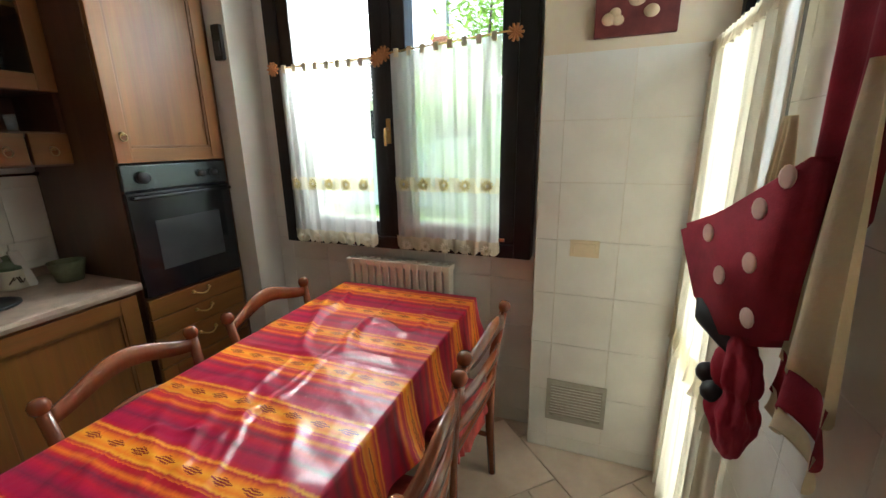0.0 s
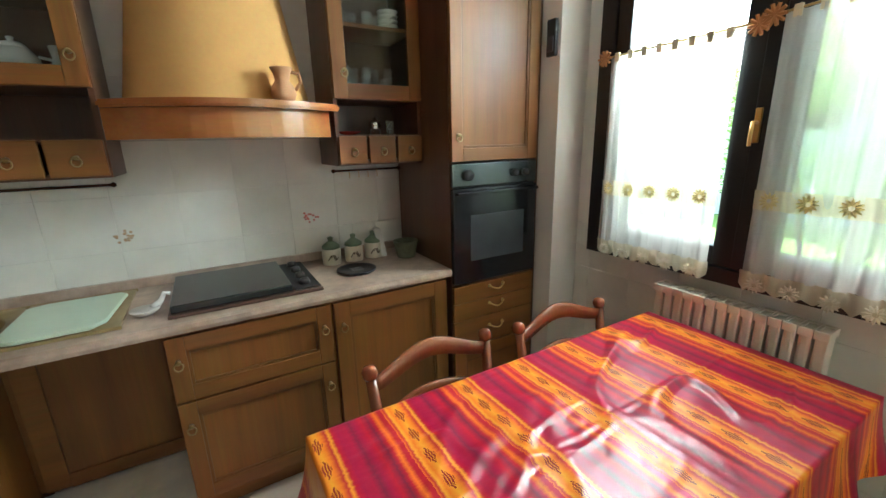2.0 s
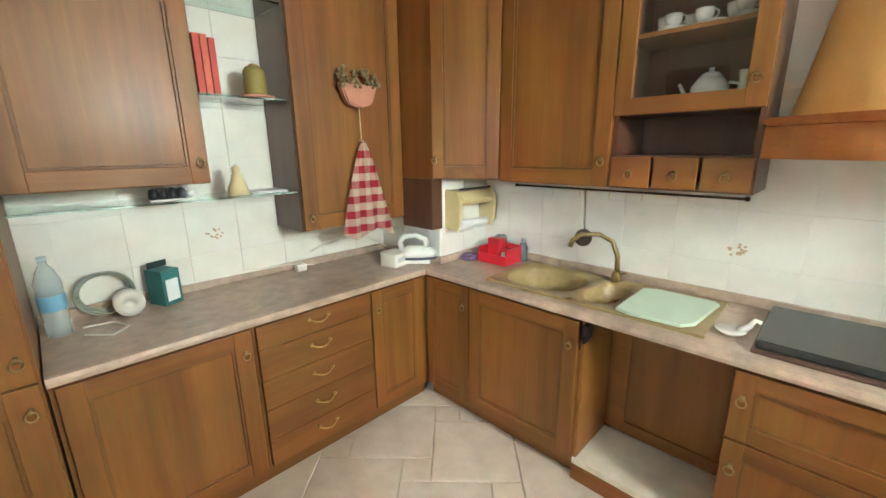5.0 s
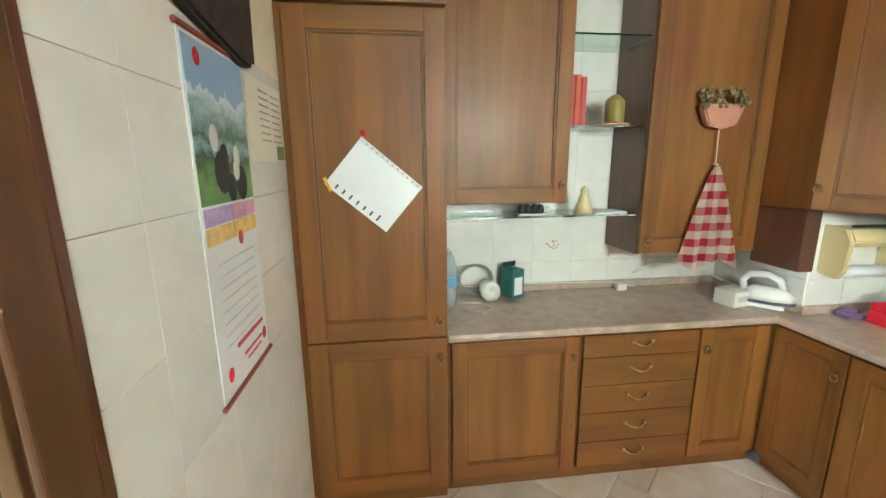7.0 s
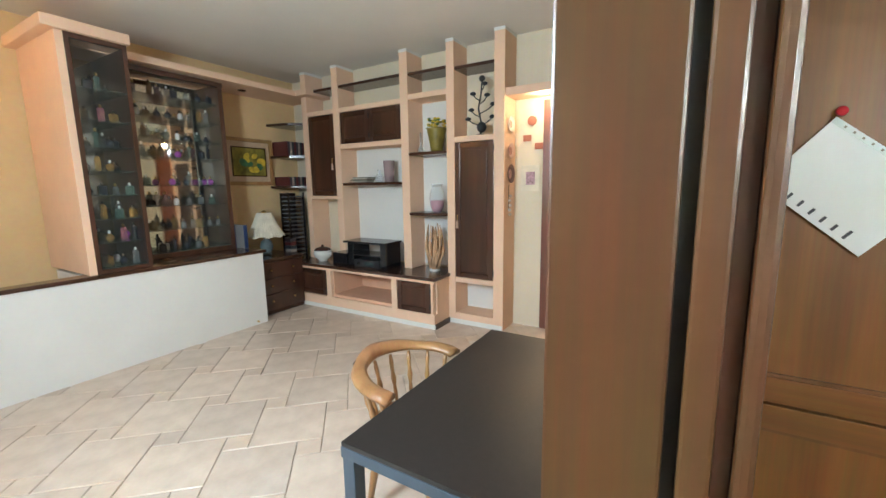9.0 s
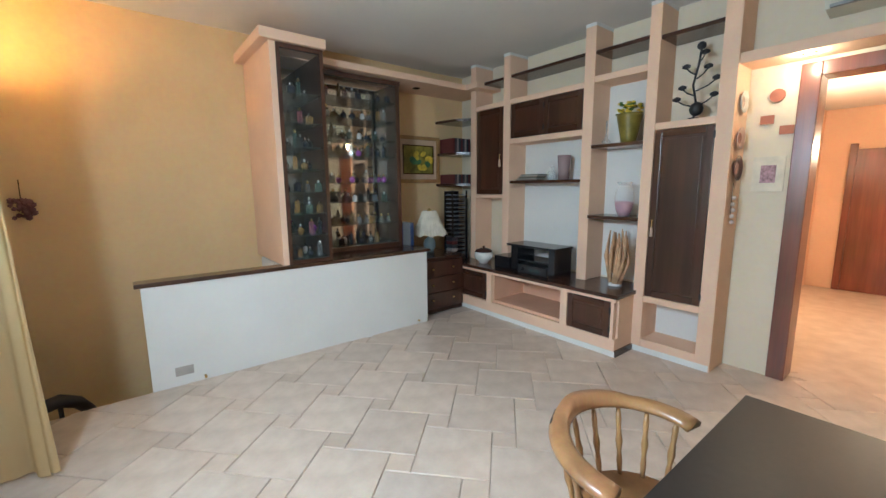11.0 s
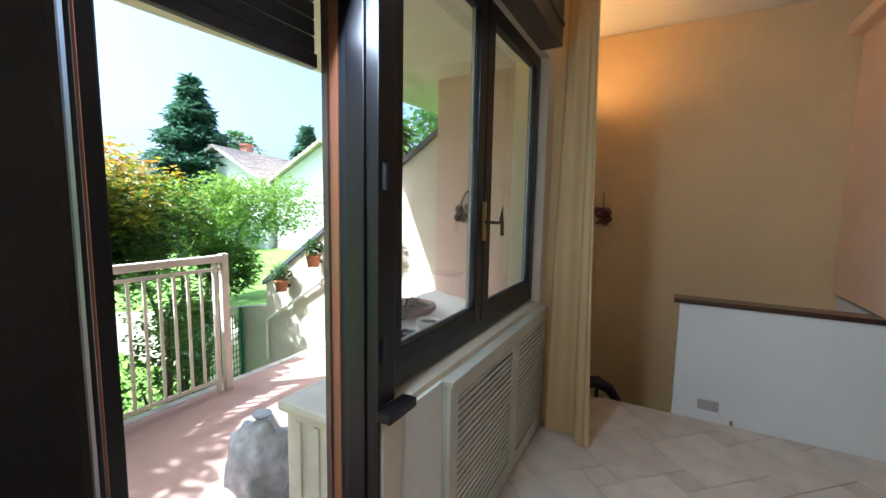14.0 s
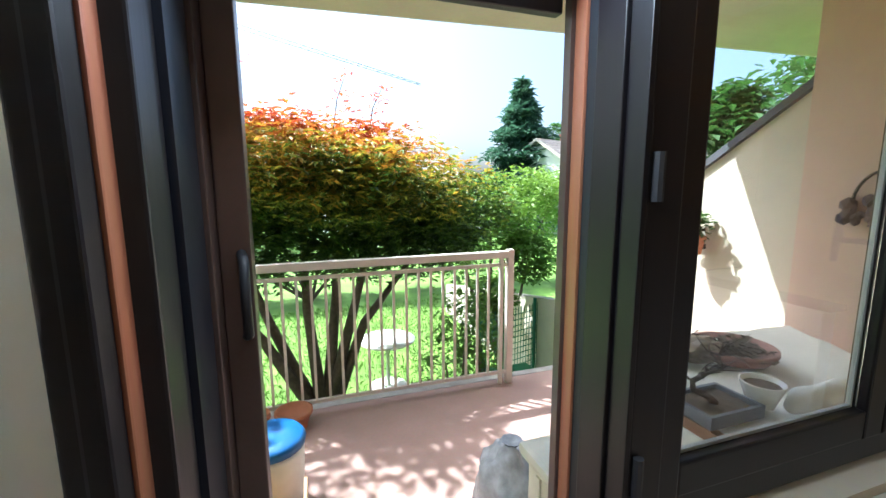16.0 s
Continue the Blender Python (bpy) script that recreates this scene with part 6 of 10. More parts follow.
part("sheet", B(0.685, 0.688, -1.43, -1.06, 1.69, 1.945), plain("paper_cream", (0.72, 0.68, 0.58), 0.6, vary=0.03), t)
part("print", boxes([(0.6835, 0.685, -1.40 + 0.13 * (i % 2), -1.30 + 0.13 * (i % 2), 1.91 - 0.022 * (i // 2), 1.915 - 0.022 * (i // 2)) for i in range(16)]), plain("print_brown", (0.35, 0.30, 0.26), 0.7), t, "rows of small print")
part("stamp", B(0.6835, 0.685, -1.42, -1.33, 1.695, 1.745), plain("stamp_olive", (0.20, 0.24, 0.08), 0.6), t, "green printed block")
t.location.x -= 0.007
t = tagged(part("hanging_ornament", prism(bmesh.new(), [(-0.60, 2.02), (-0.75, 1.985), (-1.02, 1.945), (-1.10, 1.96), (-1.12, 2.3), (-0.60, 2.3)], 'X', 0.655, 0.688, 0.01), plain("dark_bark", (0.035, 0.022, 0.016), 0.9, vary=0.4, scale=20, bumpy=0.5)), "dark wooden wall ornament above the calendar", "ornament")
part("edge", B(0.660, 0.686, -1.11, -0.61, 2.30, 2.315), plain("dark_bark", (0.035, 0.022, 0.016)), t)

# door frame between kitchen and living room, one jamb seen close
w = tagged(new("door_frame_1"), "brown wooden door lining between kitchen and living room", "door frame", "", "structure")
w.location = (0.75, -0.3, 0)
JD = wood("jamb_dark", (0.07, 0.028, 0.014), (0.13, 0.052, 0.026), 0.3, 'Z', 0.3)
part("lining", B(0.728, 0.822, -0.2345, -0.216, 0, 2.12, bevel=0.003), JAMB_W, w)
part("seal", B(0.718, 0.728, -0.2345, -0.226, 0, 2.12), BLACK_M, w, "black rubber door seal")
part("stop", B(0.696, 0.718, -0.2345, -0.212, 0, 2.12, bevel=0.003), JAMB_W, w)
part("groove", B(0.684, 0.696, -0.2345, -0.224, 0, 2.12), JD, w)
part("architrave", B(0.671, 0.6835, -0.313, -0.212, 0, 2.12, bevel=0.004), JAMB_W, w)
part("architrave_bead", B(0.668, 0.671, -0.308, -0.290, 0, 2.12, bevel=0.001), JD, w)
part("architrave", B(0.811, 0.826, -0.315, -0.2355, 0, 2.12, bevel=0.004), JAMB_W, w)
part("lining", B(0.68, 0.86, 0.565, 0.619, 0, 2.12, bevel=0.003), JAMB_W, w)
part("head", B(0.68, 0.86, -0.2345, 0.565, 2.085, 2.119, bevel=0.003), JAMB_W, w)

# ---- living room: masonry shelving ----
YC, YB, YW = -3.92, -3.59, -4.235     # column fronts, base front, wall
COLS = [(5.35, 5.45), (4.74, 4.85), (3.615, 3.73), (2.99, 3.09), (2.39, 2.51)]
t = thing("shelving_wall", 3.9, -4.1, 0, "built-in peach plaster shelving wall with dark walnut shelves and doors", "shelving")
for a, b in COLS:
    z0 = 0.601 if a > 3.3 else 0.0
    part("column", B(a, b, YW, YC, z0, 3.17, bevel=0.006), [PEACH_L], t)
    part("column_cap", B(a, b, YW, YC + 0.002, 3.17, LC - 0.001), WHITE_P, t, "white painted column top")
SEC = [(4.85, 5.35), (3.73, 4.74), (3.09, 3.615), (2.51, 2.99)]


def plank(a, b, z, d=0.0):
    return part("shelf", B(a, b, YW, YC - 0.01 + d, z, z + 0.035, bevel=0.006), DARK_W, t, "dark walnut shelf")


def bar(a, b, z, h=0.06):
    return part("crossbar", B(a, b, YW, YC - 0.004, z, z + h, bevel=0.004), PEACH_L, t)


for (a, b), zp in zip(SEC, (2.91, 2.91, 2.90, 2.87)):
    plank(a, b, zp)
bar(*SEC[0], 2.60)
bar(*SEC[0], 1.46, 0.045)
bar(*SEC[1], 2.60)
bar(*SEC[1], 2.13)
plank(*SEC[1], 1.645)
bar(*SEC[2], 2.63)
plank(*SEC[2], 1.985, 0.02)
plank(*SEC[2], 1.27, 0.03)
bar(*SEC[3], 2.10)
bar(*SEC[3], 0.50)
bar(*SEC[3], 0.0, 0.13)


def walnut_door(a, b, z0, z1, y, hx=None):
    d = part("door", B(a, a + 0.06, y, y + 0.022, z0, z1, bevel=0.005), DARK_Z, t, "dark walnut framed door")
    part("stile", B(b - 0.06, b, y, y + 0.022, z0, z1, bevel=0.005), DARK_Z, d)
    part("rail", B(a + 0.06, b - 0.06, y, y + 0.0215, z0, z0 + 0.06, bevel=0.005), DARK_W, d)
    part("rail", B(a + 0.06, b - 0.06, y, y + 0.0215, z1 - 0.06, z1, bevel=0.005), DARK_W, d)
    part("panel", B(a + 0.055, b - 0.055, y, y + 0.010, z0 + 0.055, z1 - 0.055), DARK_Z, d)
    part("moulding", B(a + 0.085, b - 0.085, y + 0.010, y + 0.014, z0 + 0.085, z1 - 0.085, bevel=0.003), DARK_Z, d)
    for zz in (z0 + 0.08, z1 - 0.08):
        part("hinge", B(a - 0.012, a + 0.006, y + 0.018, y + 0.03, zz - 0.03, zz + 0.03, bevel=0.003), BLACK_M, d)
    if hx is not None:
        zc = (z0 + z1) / 2 - 0.10
        part("key", T([(hx, y + 0.022, zc + 0.06), (hx, y + 0.035, zc + 0.06), (hx, y + 0.036, zc)], 0.004, 6), BRASS, d)
        part("tassel", L(hx, y + 0.036, [(0.005, zc), (0.012, zc - 0.02), (0.015, zc - 0.09), (0, zc - 0.095)], 10), plain("tassel", (0.62, 0.46, 0.34), 0.9), d, "beige key tassel", True)
    return d


walnut_door(4.86, 5.34, 1.51, 2.595, YC - 0.03, 4.90)
walnut_door(4.24, 4.73, 2.195, 2.595, YC - 0.03)
walnut_door(3.74, 4.235, 2.195, 2.595, YC - 0.03)
walnut_door(2.515, 2.985, 0.565, 2.095, YC - 0.026, 2.955)
# back panels, white in the open bays
part("back_panel", B(3.73, 4.74, YW, YW + 0.006, 0.62, 2.13), WHITE_P, t)
part("back_panel", B(3.09, 3.615, YW, YW + 0.006, 0.62, 2.63), WHITE_P, t)
# low base
part("base", boxes([(3.08, 5.47, YB - 0.06, YB, 0.0, 0.17), (3.08, 5.47, YB - 0.05, YB, 0.53, 0.561), (5.31, 5.47, YB - 0.05, YB, 0.17, 0.53), (4.71, 4.79, YB - 0.05, YB, 0.17, 0.53),
                     (3.61, 3.69, YB - 0.05, YB, 0.17, 0.53), (3.08, 3.10, YW, YB - 0.06, 0.0, 0.56), (3.10, 3.13, YB - 0.05, YB, 0.17, 0.53)]), PEACH_L, t)
part("niche_floor", B(3.10, 5.45, YW, YB - 0.05, 0.12, 0.20), PEACH, t)
part("niche_back", B(3.10, 5.45, YW + 0.0, YW + 0.05, 0.2, 0.55), PEACH, t)
part("niche_side", boxes([(3.66, 3.70, YW + 0.05, YB - 0.05, 0.2, 0.55), (4.70, 4.74, YW + 0.05, YB - 0.05, 0.2, 0.55)]), PEACH, t)
part("top_board", B(3.06, 5.47, YW, YB + 0.02, 0.563, 0.60, bevel=0.008), DARK_W, t, "polished dark walnut top")
part("skirting", B(3.07, 5.47, YB, YB + 0.004, 0.0, 0.055), WHITE_P, t, "white painted foot strip")
part("skirting", B(2.40, 3.08, YC, YC + 0.005, 0.0, 0.055), WHITE_P, t, "white painted foot strip")
part("skirting", B(3.06, 3.079, YC + 0.01, YB, 0.0, 0.06), DARK_W, t, "dark skirting piece")
walnut_door(4.80, 5.30, 0.185, 0.525, YB - 0.02)
walnut_door(3.14, 3.60, 0.175, 0.525, YB - 0.02)
part("niche_back", B(2.51, 2.99, YW, YW + 0.006, 0.13, 0.5), WHITE_P, t)
# lintel shelf over the hall door
t = thing("lintel_shelf", 1.7, -4.1, 2.53, "peach plaster shelf over the hall door with a small spot lamp", "shelf")
part("shelf", B(1.0, 2.39, YW, YC - 0.02, 2.53, 2.61, bevel=0.005), PEACH_L, t)
part("spot_ring", L(2.0, -4.04, [(0.045, 2.526), (0.045, 2.53), (0.03, 2.53), (0.03, 2.526)], 18), BRASS, t, "", True)
part("spot_bulb", L(2.0, -4.04, [(0, 2.523), (0.024, 2.524), (0.028, 2.529), (0, 2.5295)], 14), glow("spot_glow", (1.0, 0.78, 0.5), 14), t, "lit spot bulb", True)
t = thing("air_conditioner", 1.6, -4.1, 2.75, "white wall-mounted air conditioner", "air conditioner")
part("body", prism(bmesh.new(), [(YW, 2.78), (-4.04, 2.80), (-4.0, 2.86), (-4.0, 3.08), (-4.04, 3.11), (YW, 3.11)], 'X', 1.05, 1.95, 0.006), plain("aged_white", (0.72, 0.70, 0.58), 0.45, vary=0.03), t)
part("louvre", B(1.08, 1.92, -4.035, -4.0, 2.795, 2.815, bevel=0.003), plain("grey_louvre", (0.35, 0.36, 0.36), 0.4), t)

# things on the shelving
t = thing("tureen", 5.10, -3.80, 0.601, "white china tureen with a dark brown lid", "tureen")
part("bowl", L(5.06, -3.80, [(0, 0.602), (0.06, 0.602), (0.065, 0.625), (0.11, 0.66), (0.125, 0.71), (0.115, 0.755), (0, 0.755)], 28), WHITE_C, t, "", True)
part("lid", L(5.06, -3.80, [(0.117, 0.756), (0.10, 0.78), (0.05, 0.80), (0.015, 0.805), (0.02, 0.825), (0, 0.835)], 28), plain("brown_glaze", (0.06, 0.025, 0.02), 0.25), t, "dark brown lid with knob", True)
for s in (-1, 1):
    part("handle", T([(5.06 + s * 0.115, -3.80, 0.735), (5.06 + s * 0.15, -3.80, 0.73), (5.06 + s * 0.15, -3.80, 0.70), (5.06 + s * 0.12, -3.80, 0.69)], 0.01, 8), WHITE_C, t, "", True)
t = thing("media_stand", 4.3, -3.85, 0.601, "black two-tier hi-fi stand with a player", "media stand")
part("top", B(3.86, 4.56, -4.05, -3.70, 0.905, 0.93, bevel=0.004), BLACK, t)
part("side", B(3.87, 3.95, -4.03, -3.72, 0.602, 0.904), BLACK, t)
part("side", B(4.40, 4.50, -4.03, -3.72, 0.602, 0.904), BLACK, t)
part("shelf", B(3.952, 4.398, -4.03, -3.72, 0.745, 0.76), BLACK, t)
part("low_box", B(4.51, 4.76, -4.03, -3.70, 0.602, 0.76, bevel=0.004), BLACK, t)
t = thing("disc_player", 4.15, -3.85, 0.601, "slim black disc player in the stand", "player")
part("case", B(3.96, 4.38, -4.0, -3.70, 0.602, 0.70, bevel=0.004), BLACK_M, t)
part("display", B(4.05, 4.2, -3.70, -3.697, 0.63, 0.67), plain("display", (0.03, 0.05, 0.05), 0.2), t)
part("knob", moved(L(0, 0, [(0.02, 0), (0.018, 0.015), (0, 0.016)], 12), pose(4.30, -3.70, 0.65, -90)), BLACK, t)
for i in range(6):
    t = tagged(part("magazine", B(4.35 - 0.01 * i, 4.66 - 0.02 * i, -4.12, -3.96 + 0.004 * i, 1.681 + 0.012 * i, 1.691 + 0.012 * i, bevel=0.001), plain("magazine_%d" % (i % 3), ((0.2, 0.14, 0.1), (0.5, 0.45, 0.4), (0.12, 0.14, 0.1))[i % 3], 0.5)), "flat magazine in a low pile", "magazine", "magazines on the shelf")
t = tagged(part("bottle", L(4.17, -4.02, [(0, 1.681), (0.055, 1.681), (0.06, 1.73), (0.045, 1.77), (0.018, 1.80), (0.018, 1.83), (0.03, 1.838), (0, 1.84)], 20), THIN, None, "", True), "clear glass scent bottle with stopper", "bottle")
t = tagged(part("vase", L(4.02, -4.04, [(0, 1.681), (0.06, 1.681), (0.075, 1.95), (0.068, 1.95), (0.055, 1.69), (0, 1.69)], 22), thin("smoke_glass", (0.45, 0.33, 0.33), 0.75), None, "", True), "smoky glass cylinder vase", "vase")
t = thing("flower_vase", 3.30, -4.02, 2.02, "olive glazed vase with yellow flowers", "vase")
part("vase", L(3.28, -4.02, [(0, 2.021), (0.07, 2.021), (0.075, 2.06), (0.115, 2.26), (0.12, 2.29), (0.11, 2.29), (0.06, 2.06), (0, 2.05)], 24), plain("olive_glaze", (0.22, 0.17, 0.03), 0.3, vary=0.3), t, "", True)
rnd = random.Random(5)
bm, bm2 = bmesh.new(), bmesh.new()
for k in range(60):
    a, r = rnd.uniform(0, 6.3), rnd.uniform(0, 0.13)
    p = Vector((3.28 + r * math.cos(a), -4.02 + 0.8 * r * math.sin(a), rnd.uniform(2.29, 2.40)))
    bmesh.ops.create_icosphere(bm if k % 3 else bm2, subdivisions=1, radius=rnd.uniform(0.014, 0.026), matrix=Matrix.Translation(p) @ Matrix.Diagonal((1, 1, 0.55, 1)))
part("flowers", bm, plain("yellow_petals", (0.72, 0.52, 0.04), 0.7, vary=0.3), t, "yellow flowers")
part("leaves", bm2, GREEN_L, t)
t = tagged(part("bud_vase", L(3.53, -4.05, [(0, 2.021), (0.035, 2.021), (0.045, 2.05), (0.018, 2.09), (0.008, 2.14), (0.010, 2.26), (0, 2.26)], 16), THIN, None, "", True), "slim clear glass bud vase", "vase")
t = thing("glass_vase", 3.28, -4.0, 1.306, "clear glass vase half filled with pink sand", "vase")
part("glass", L(3.27, -3.99, [(0, 1.307), (0.05, 1.307), (0.078, 1.37), (0.092, 1.46), (0.085, 1.54), (0.062, 1.60), (0.060, 1.615), (0.075, 1.64), (0.071, 1.642), (0.055, 1.612), (0, 1.61)], 26), THIN, t, "", True)
part("sand", L(3.27, -3.99, [(0, 1.312), (0.046, 1.312), (0.073, 1.37), (0.086, 1.45), (0, 1.455)], 26), plain("pink_sand", (0.48, 0.16, 0.24), 0.6), t, "pink sand filling", True)
t = thing("driftwood_vase", 3.30, -3.95, 0.601, "pale driftwood and root arrangement on a white foot", "ornament")
bm = bmesh.new()
rnd = random.Random(6)
for k in range(22):
    a = rnd.uniform(0, 6.28)
    r0, r1 = 0.05, rnd.uniform(0.07, 0.14)
    h = rnd.uniform(0.3, 0.56)
    tube(bm, [(3.30 + r0 * math.cos(a), -3.96 + r0 * math.sin(a), 0.63), (3.30 + r1 * math.cos(a + 0.3), -3.96 + 0.7 * r1 * math.sin(a + 0.3), 0.63 + h * 0.55), (3.30 + r1 * 0.8 * math.cos(a + 0.5), -3.96 + 0.6 * r1 * math.sin(a + 0.5), 0.63 + h)], [0.018, 0.017, 0.006], 6)
part("wood", bm, plain("driftwood", (0.58, 0.36, 0.20), 0.8, vary=0.3, scale=14), t, "", True)
part("foot", L(3.30, -3.96, [(0, 0.602), (0.07, 0.602), (0.06, 0.635), (0, 0.64)], 20), WHITE_C, t, "", True)
t = thing("metal_rose", 2.72, -4.03, 2.161, "black wrought metal rose stem on the shelf", "ornament")
bm = bmesh.new()
tube(bm, [(2.72, -4.03, 2.17), (2.71, -4.03, 2.3), (2.74, -4.02, 2.45), (2.71, -4.03, 2.62), (2.70, -4.03, 2.74)], 0.009, 7)
for a, zz, l in ((1, 2.27, 0.14), (-1, 2.27, 0.15), (1, 2.36, 0.10), (-1, 2.40, 0.16), (1, 2.53, 0.08), (-1, 2.50, 0.09), (-1, 2.62, 0.06)):
    tube(bm, [(2.72, -4.03, zz), (2.72 + a * l * 0.6, -4.02, zz + 0.03), (2.72 + a * l, -4.01, zz + 0.07)], 0.006, 6)
    bmesh.ops.create_icosphere(bm, subdivisions=1, radius=0.03, matrix=Matrix.Translation((2.72 + a * l, -4.01, zz + 0.08)) @ Matrix.Diagonal((1.3, 1, 0.8, 1)))
bmesh.ops.create_icosphere(bm, subdivisions=2, radius=0.035, matrix=Matrix.Translation((2.70, -4.03, 2.76)))
bmesh.ops.create_icosphere(bm, subdivisions=2, radius=0.055, matrix=Matrix.Translation((2.70, -4.02, 2.25)) @ Matrix.Diagonal((1, 1, 1.1, 1)))
part("stem", bm, BLACK_M, t, "", True)
part("base", L(2.72, -4.03, [(0, 2.162), (0.06, 2.162), (0.04, 2.18), (0, 2.185)], 16), BLACK_M, t, "", True)
# plates and hangings on the side of the last column
for i, (z, r) in enumerate(((2.26, 0.085), (1.98, 0.085), (1.74, 0.10))):
    t = thing("wall_plate", 2.385, -4.06, z, "painted ceramic plate hung on the column side", "plate", "plates on the column")
    m = pose(2.389, -4.06, z, 0, -90, 0)
    part("plate", moved(L(0, 0, [(0, 0.006), (r * 0.6, 0.006), (r, 0.022), (r, 0.027), (r * 0.6, 0.012), (0, 0.012)], 26), m), (WHITE_C, plain("plate_pink", (0.62, 0.40, 0.32), 0.4), plain("plate_brown", (0.14, 0.06, 0.05), 0.35))[i], t, "", True)
    part("motif", moved(L(0, 0, [(0, 0.0125), (r * 0.5, 0.0125), (r * 0.5, 0.0135), (0, 0.0135)], 16), m), plain("plate_motif_%d" % i, ((0.4, 0.3, 0.25), (0.35, 0.14, 0.1), (0.5, 0.3, 0.25))[i], 0.5, vary=0.5, scale=30), t, "painted middle")
t = thing("hanging_ornament", 2.385, -4.05, 1.3, "pale bead ornament hanging on the column side", "ornament")
part("string", T([(2.38, -4.03, 1.62), (2.38, -4.03, 1.36)], 0.003, 5), DARK_W, t)
bm = bmesh.new()
for k in range(5):
    bmesh.ops.create_icosphere(bm, subdivisions=1, radius=0.02, matrix=Matrix.Translation((2.37, -4.05 + 0.015 * (k % 2), 1.30 + 0.05 * k)))
part("beads", bm, plain("bead_pale", (0.6, 0.5, 0.45), 0.5), t, "", True)
for i, (x, z, w) in enumerate(((2.20, 2.30, 0.05), (2.25, 2.12, 0.045), (2.12, 2.03, 0.045))):
    bm = L(0, 0, [(0, 0), (w, 0), (w, 0.01), (0, 0.012)], 24) if i == 0 else B(-w, w, -w * 0.75, w * 0.75, 0, 0.01, bevel=0.003)
    tagged(part("wall_plaque", moved(bm, pose(x, YW + 0.001, z, -90, 0, 0)), plain("plaque_terracotta", (0.42, 0.15, 0.09), 0.7)), "small terracotta plaque on the wall", "plaque", "plaques by the hall door")
t = thing("small_picture", 2.2, YW, 1.62, "pale framed small print beside the hall door", "picture")
part("mat", B(2.10, 2.31, YW + 0.001, YW + 0.012, 1.55, 1.83, bevel=0.002), plain("mat_cream", (0.74, 0.66, 0.52), 0.6), t)
part("print", B(2.155, 2.255, YW + 0.012, YW + 0.015, 1.62, 1.76), plain("print_pink", (0.42, 0.25, 0.28), 0.6, vary=0.5, scale=40), t)

# hall door and hall
w = tagged(new("door_frame_2"), "reddish brown door frame to the hall", "door frame", "", "structure")
w.location = (1.6, -4.3, 0)
HW = wood("hall_frame_wood", (0.14, 0.045, 0.028), (0.24, 0.085, 0.05), 0.3, 'Z', 0.3)
part("jamb", B(1.95, 2.07, -4.46, YW + 0.022, 0, 2.50, bevel=0.006), HW, w)
part("jamb", B(1.11, 1.21, -4.46, YW + 0.022, 0, 2.50, bevel=0.006), HW, w)
part("head", B(1.21, 1.95, -4.46, YW + 0.020, 2.40, 2.50, bevel=0.006), HW, w)
w = tagged(new("door_2"), "dark wooden door standing open in the hall", "door", "", "structure")
w.location = (2.5, -5.2, 0)
part("leaf", B(2.53, 2.598, -5.75, -4.95, 0.0, 2.12), DARK_Z, w)
part("door_frame", boxes([(2.50, 2.60, -4.95, -4.86, 0, 2.22), (2.50, 2.60, -5.84, -5.75, 0, 2.22), (2.50, 2.60, -5.75, -4.95, 2.12, 2.22)], 0.004), HW, w)
w = tagged(new("door_3"), "brown wooden door at the end of the hall", "door", "", "structure")
w.location = (1.5, -8.6, 0)
part("leaf", B(1.5, 2.2, -8.6, -8.56, 0.0, 2.1, bevel=0.004), HW, w)
part("door_frame", boxes([(1.42, 1.5, -8.6, -8.54, 0, 2.18), (2.2, 2.28, -8.6, -8.54, 0, 2.18)], 0.004), HW, w)
t = thing("wall_sconce", 2.58, -6.3, 1.95, "lit brass wall sconce with glass cup shades in the hall", "wall lamp")
part("plate", moved(L(0, 0, [(0, 0), (0.05, 0), (0.04, 0.02), (0, 0.025)], 14), pose(2.599, -6.2, 1.9, 0, -90, 0)), BRASS, t, "", True)
for yy in (-6.05, -6.35):
    part("arm", T([(2.58, -6.2, 1.9), (2.45, (yy - 6.2) / 2, 1.84), (2.40, yy, 1.9)], 0.01, 8), BRASS, t, "", True)
    part("shade", L(2.40, yy, [(0.01, 1.90), (0.07, 1.95), (0.10, 2.02), (0.096, 2.02), (0.06, 1.955), (0, 1.91)], 18), glow("sconce_glass", (1.0, 0.72, 0.42), 9), t, "glowing glass shade", True)
for yy, zz, s in ((-5.95, 1.45, 0.07), (-5.95, 1.80, 0.07), (-6.9, 1.45, 0.08), (-6.9, 1.75, 0.08)):
    t = thing("wall_picture", 2.59, yy, zz, "small dark framed picture on the hall wall", "picture", "pictures in the hall")
    part("frame", B(2.58, 2.599, yy - s, yy + s, zz - s * 1.4, zz + s * 1.4, bevel=0.003), BLACK_M, t)
    part("print", B(2.577, 2.58, yy - s * 0.7, yy + s * 0.7, zz - s, zz + s), plain("hall_print", (0.35, 0.3, 0.22), 0.6, vary=0.5, scale=20), t)

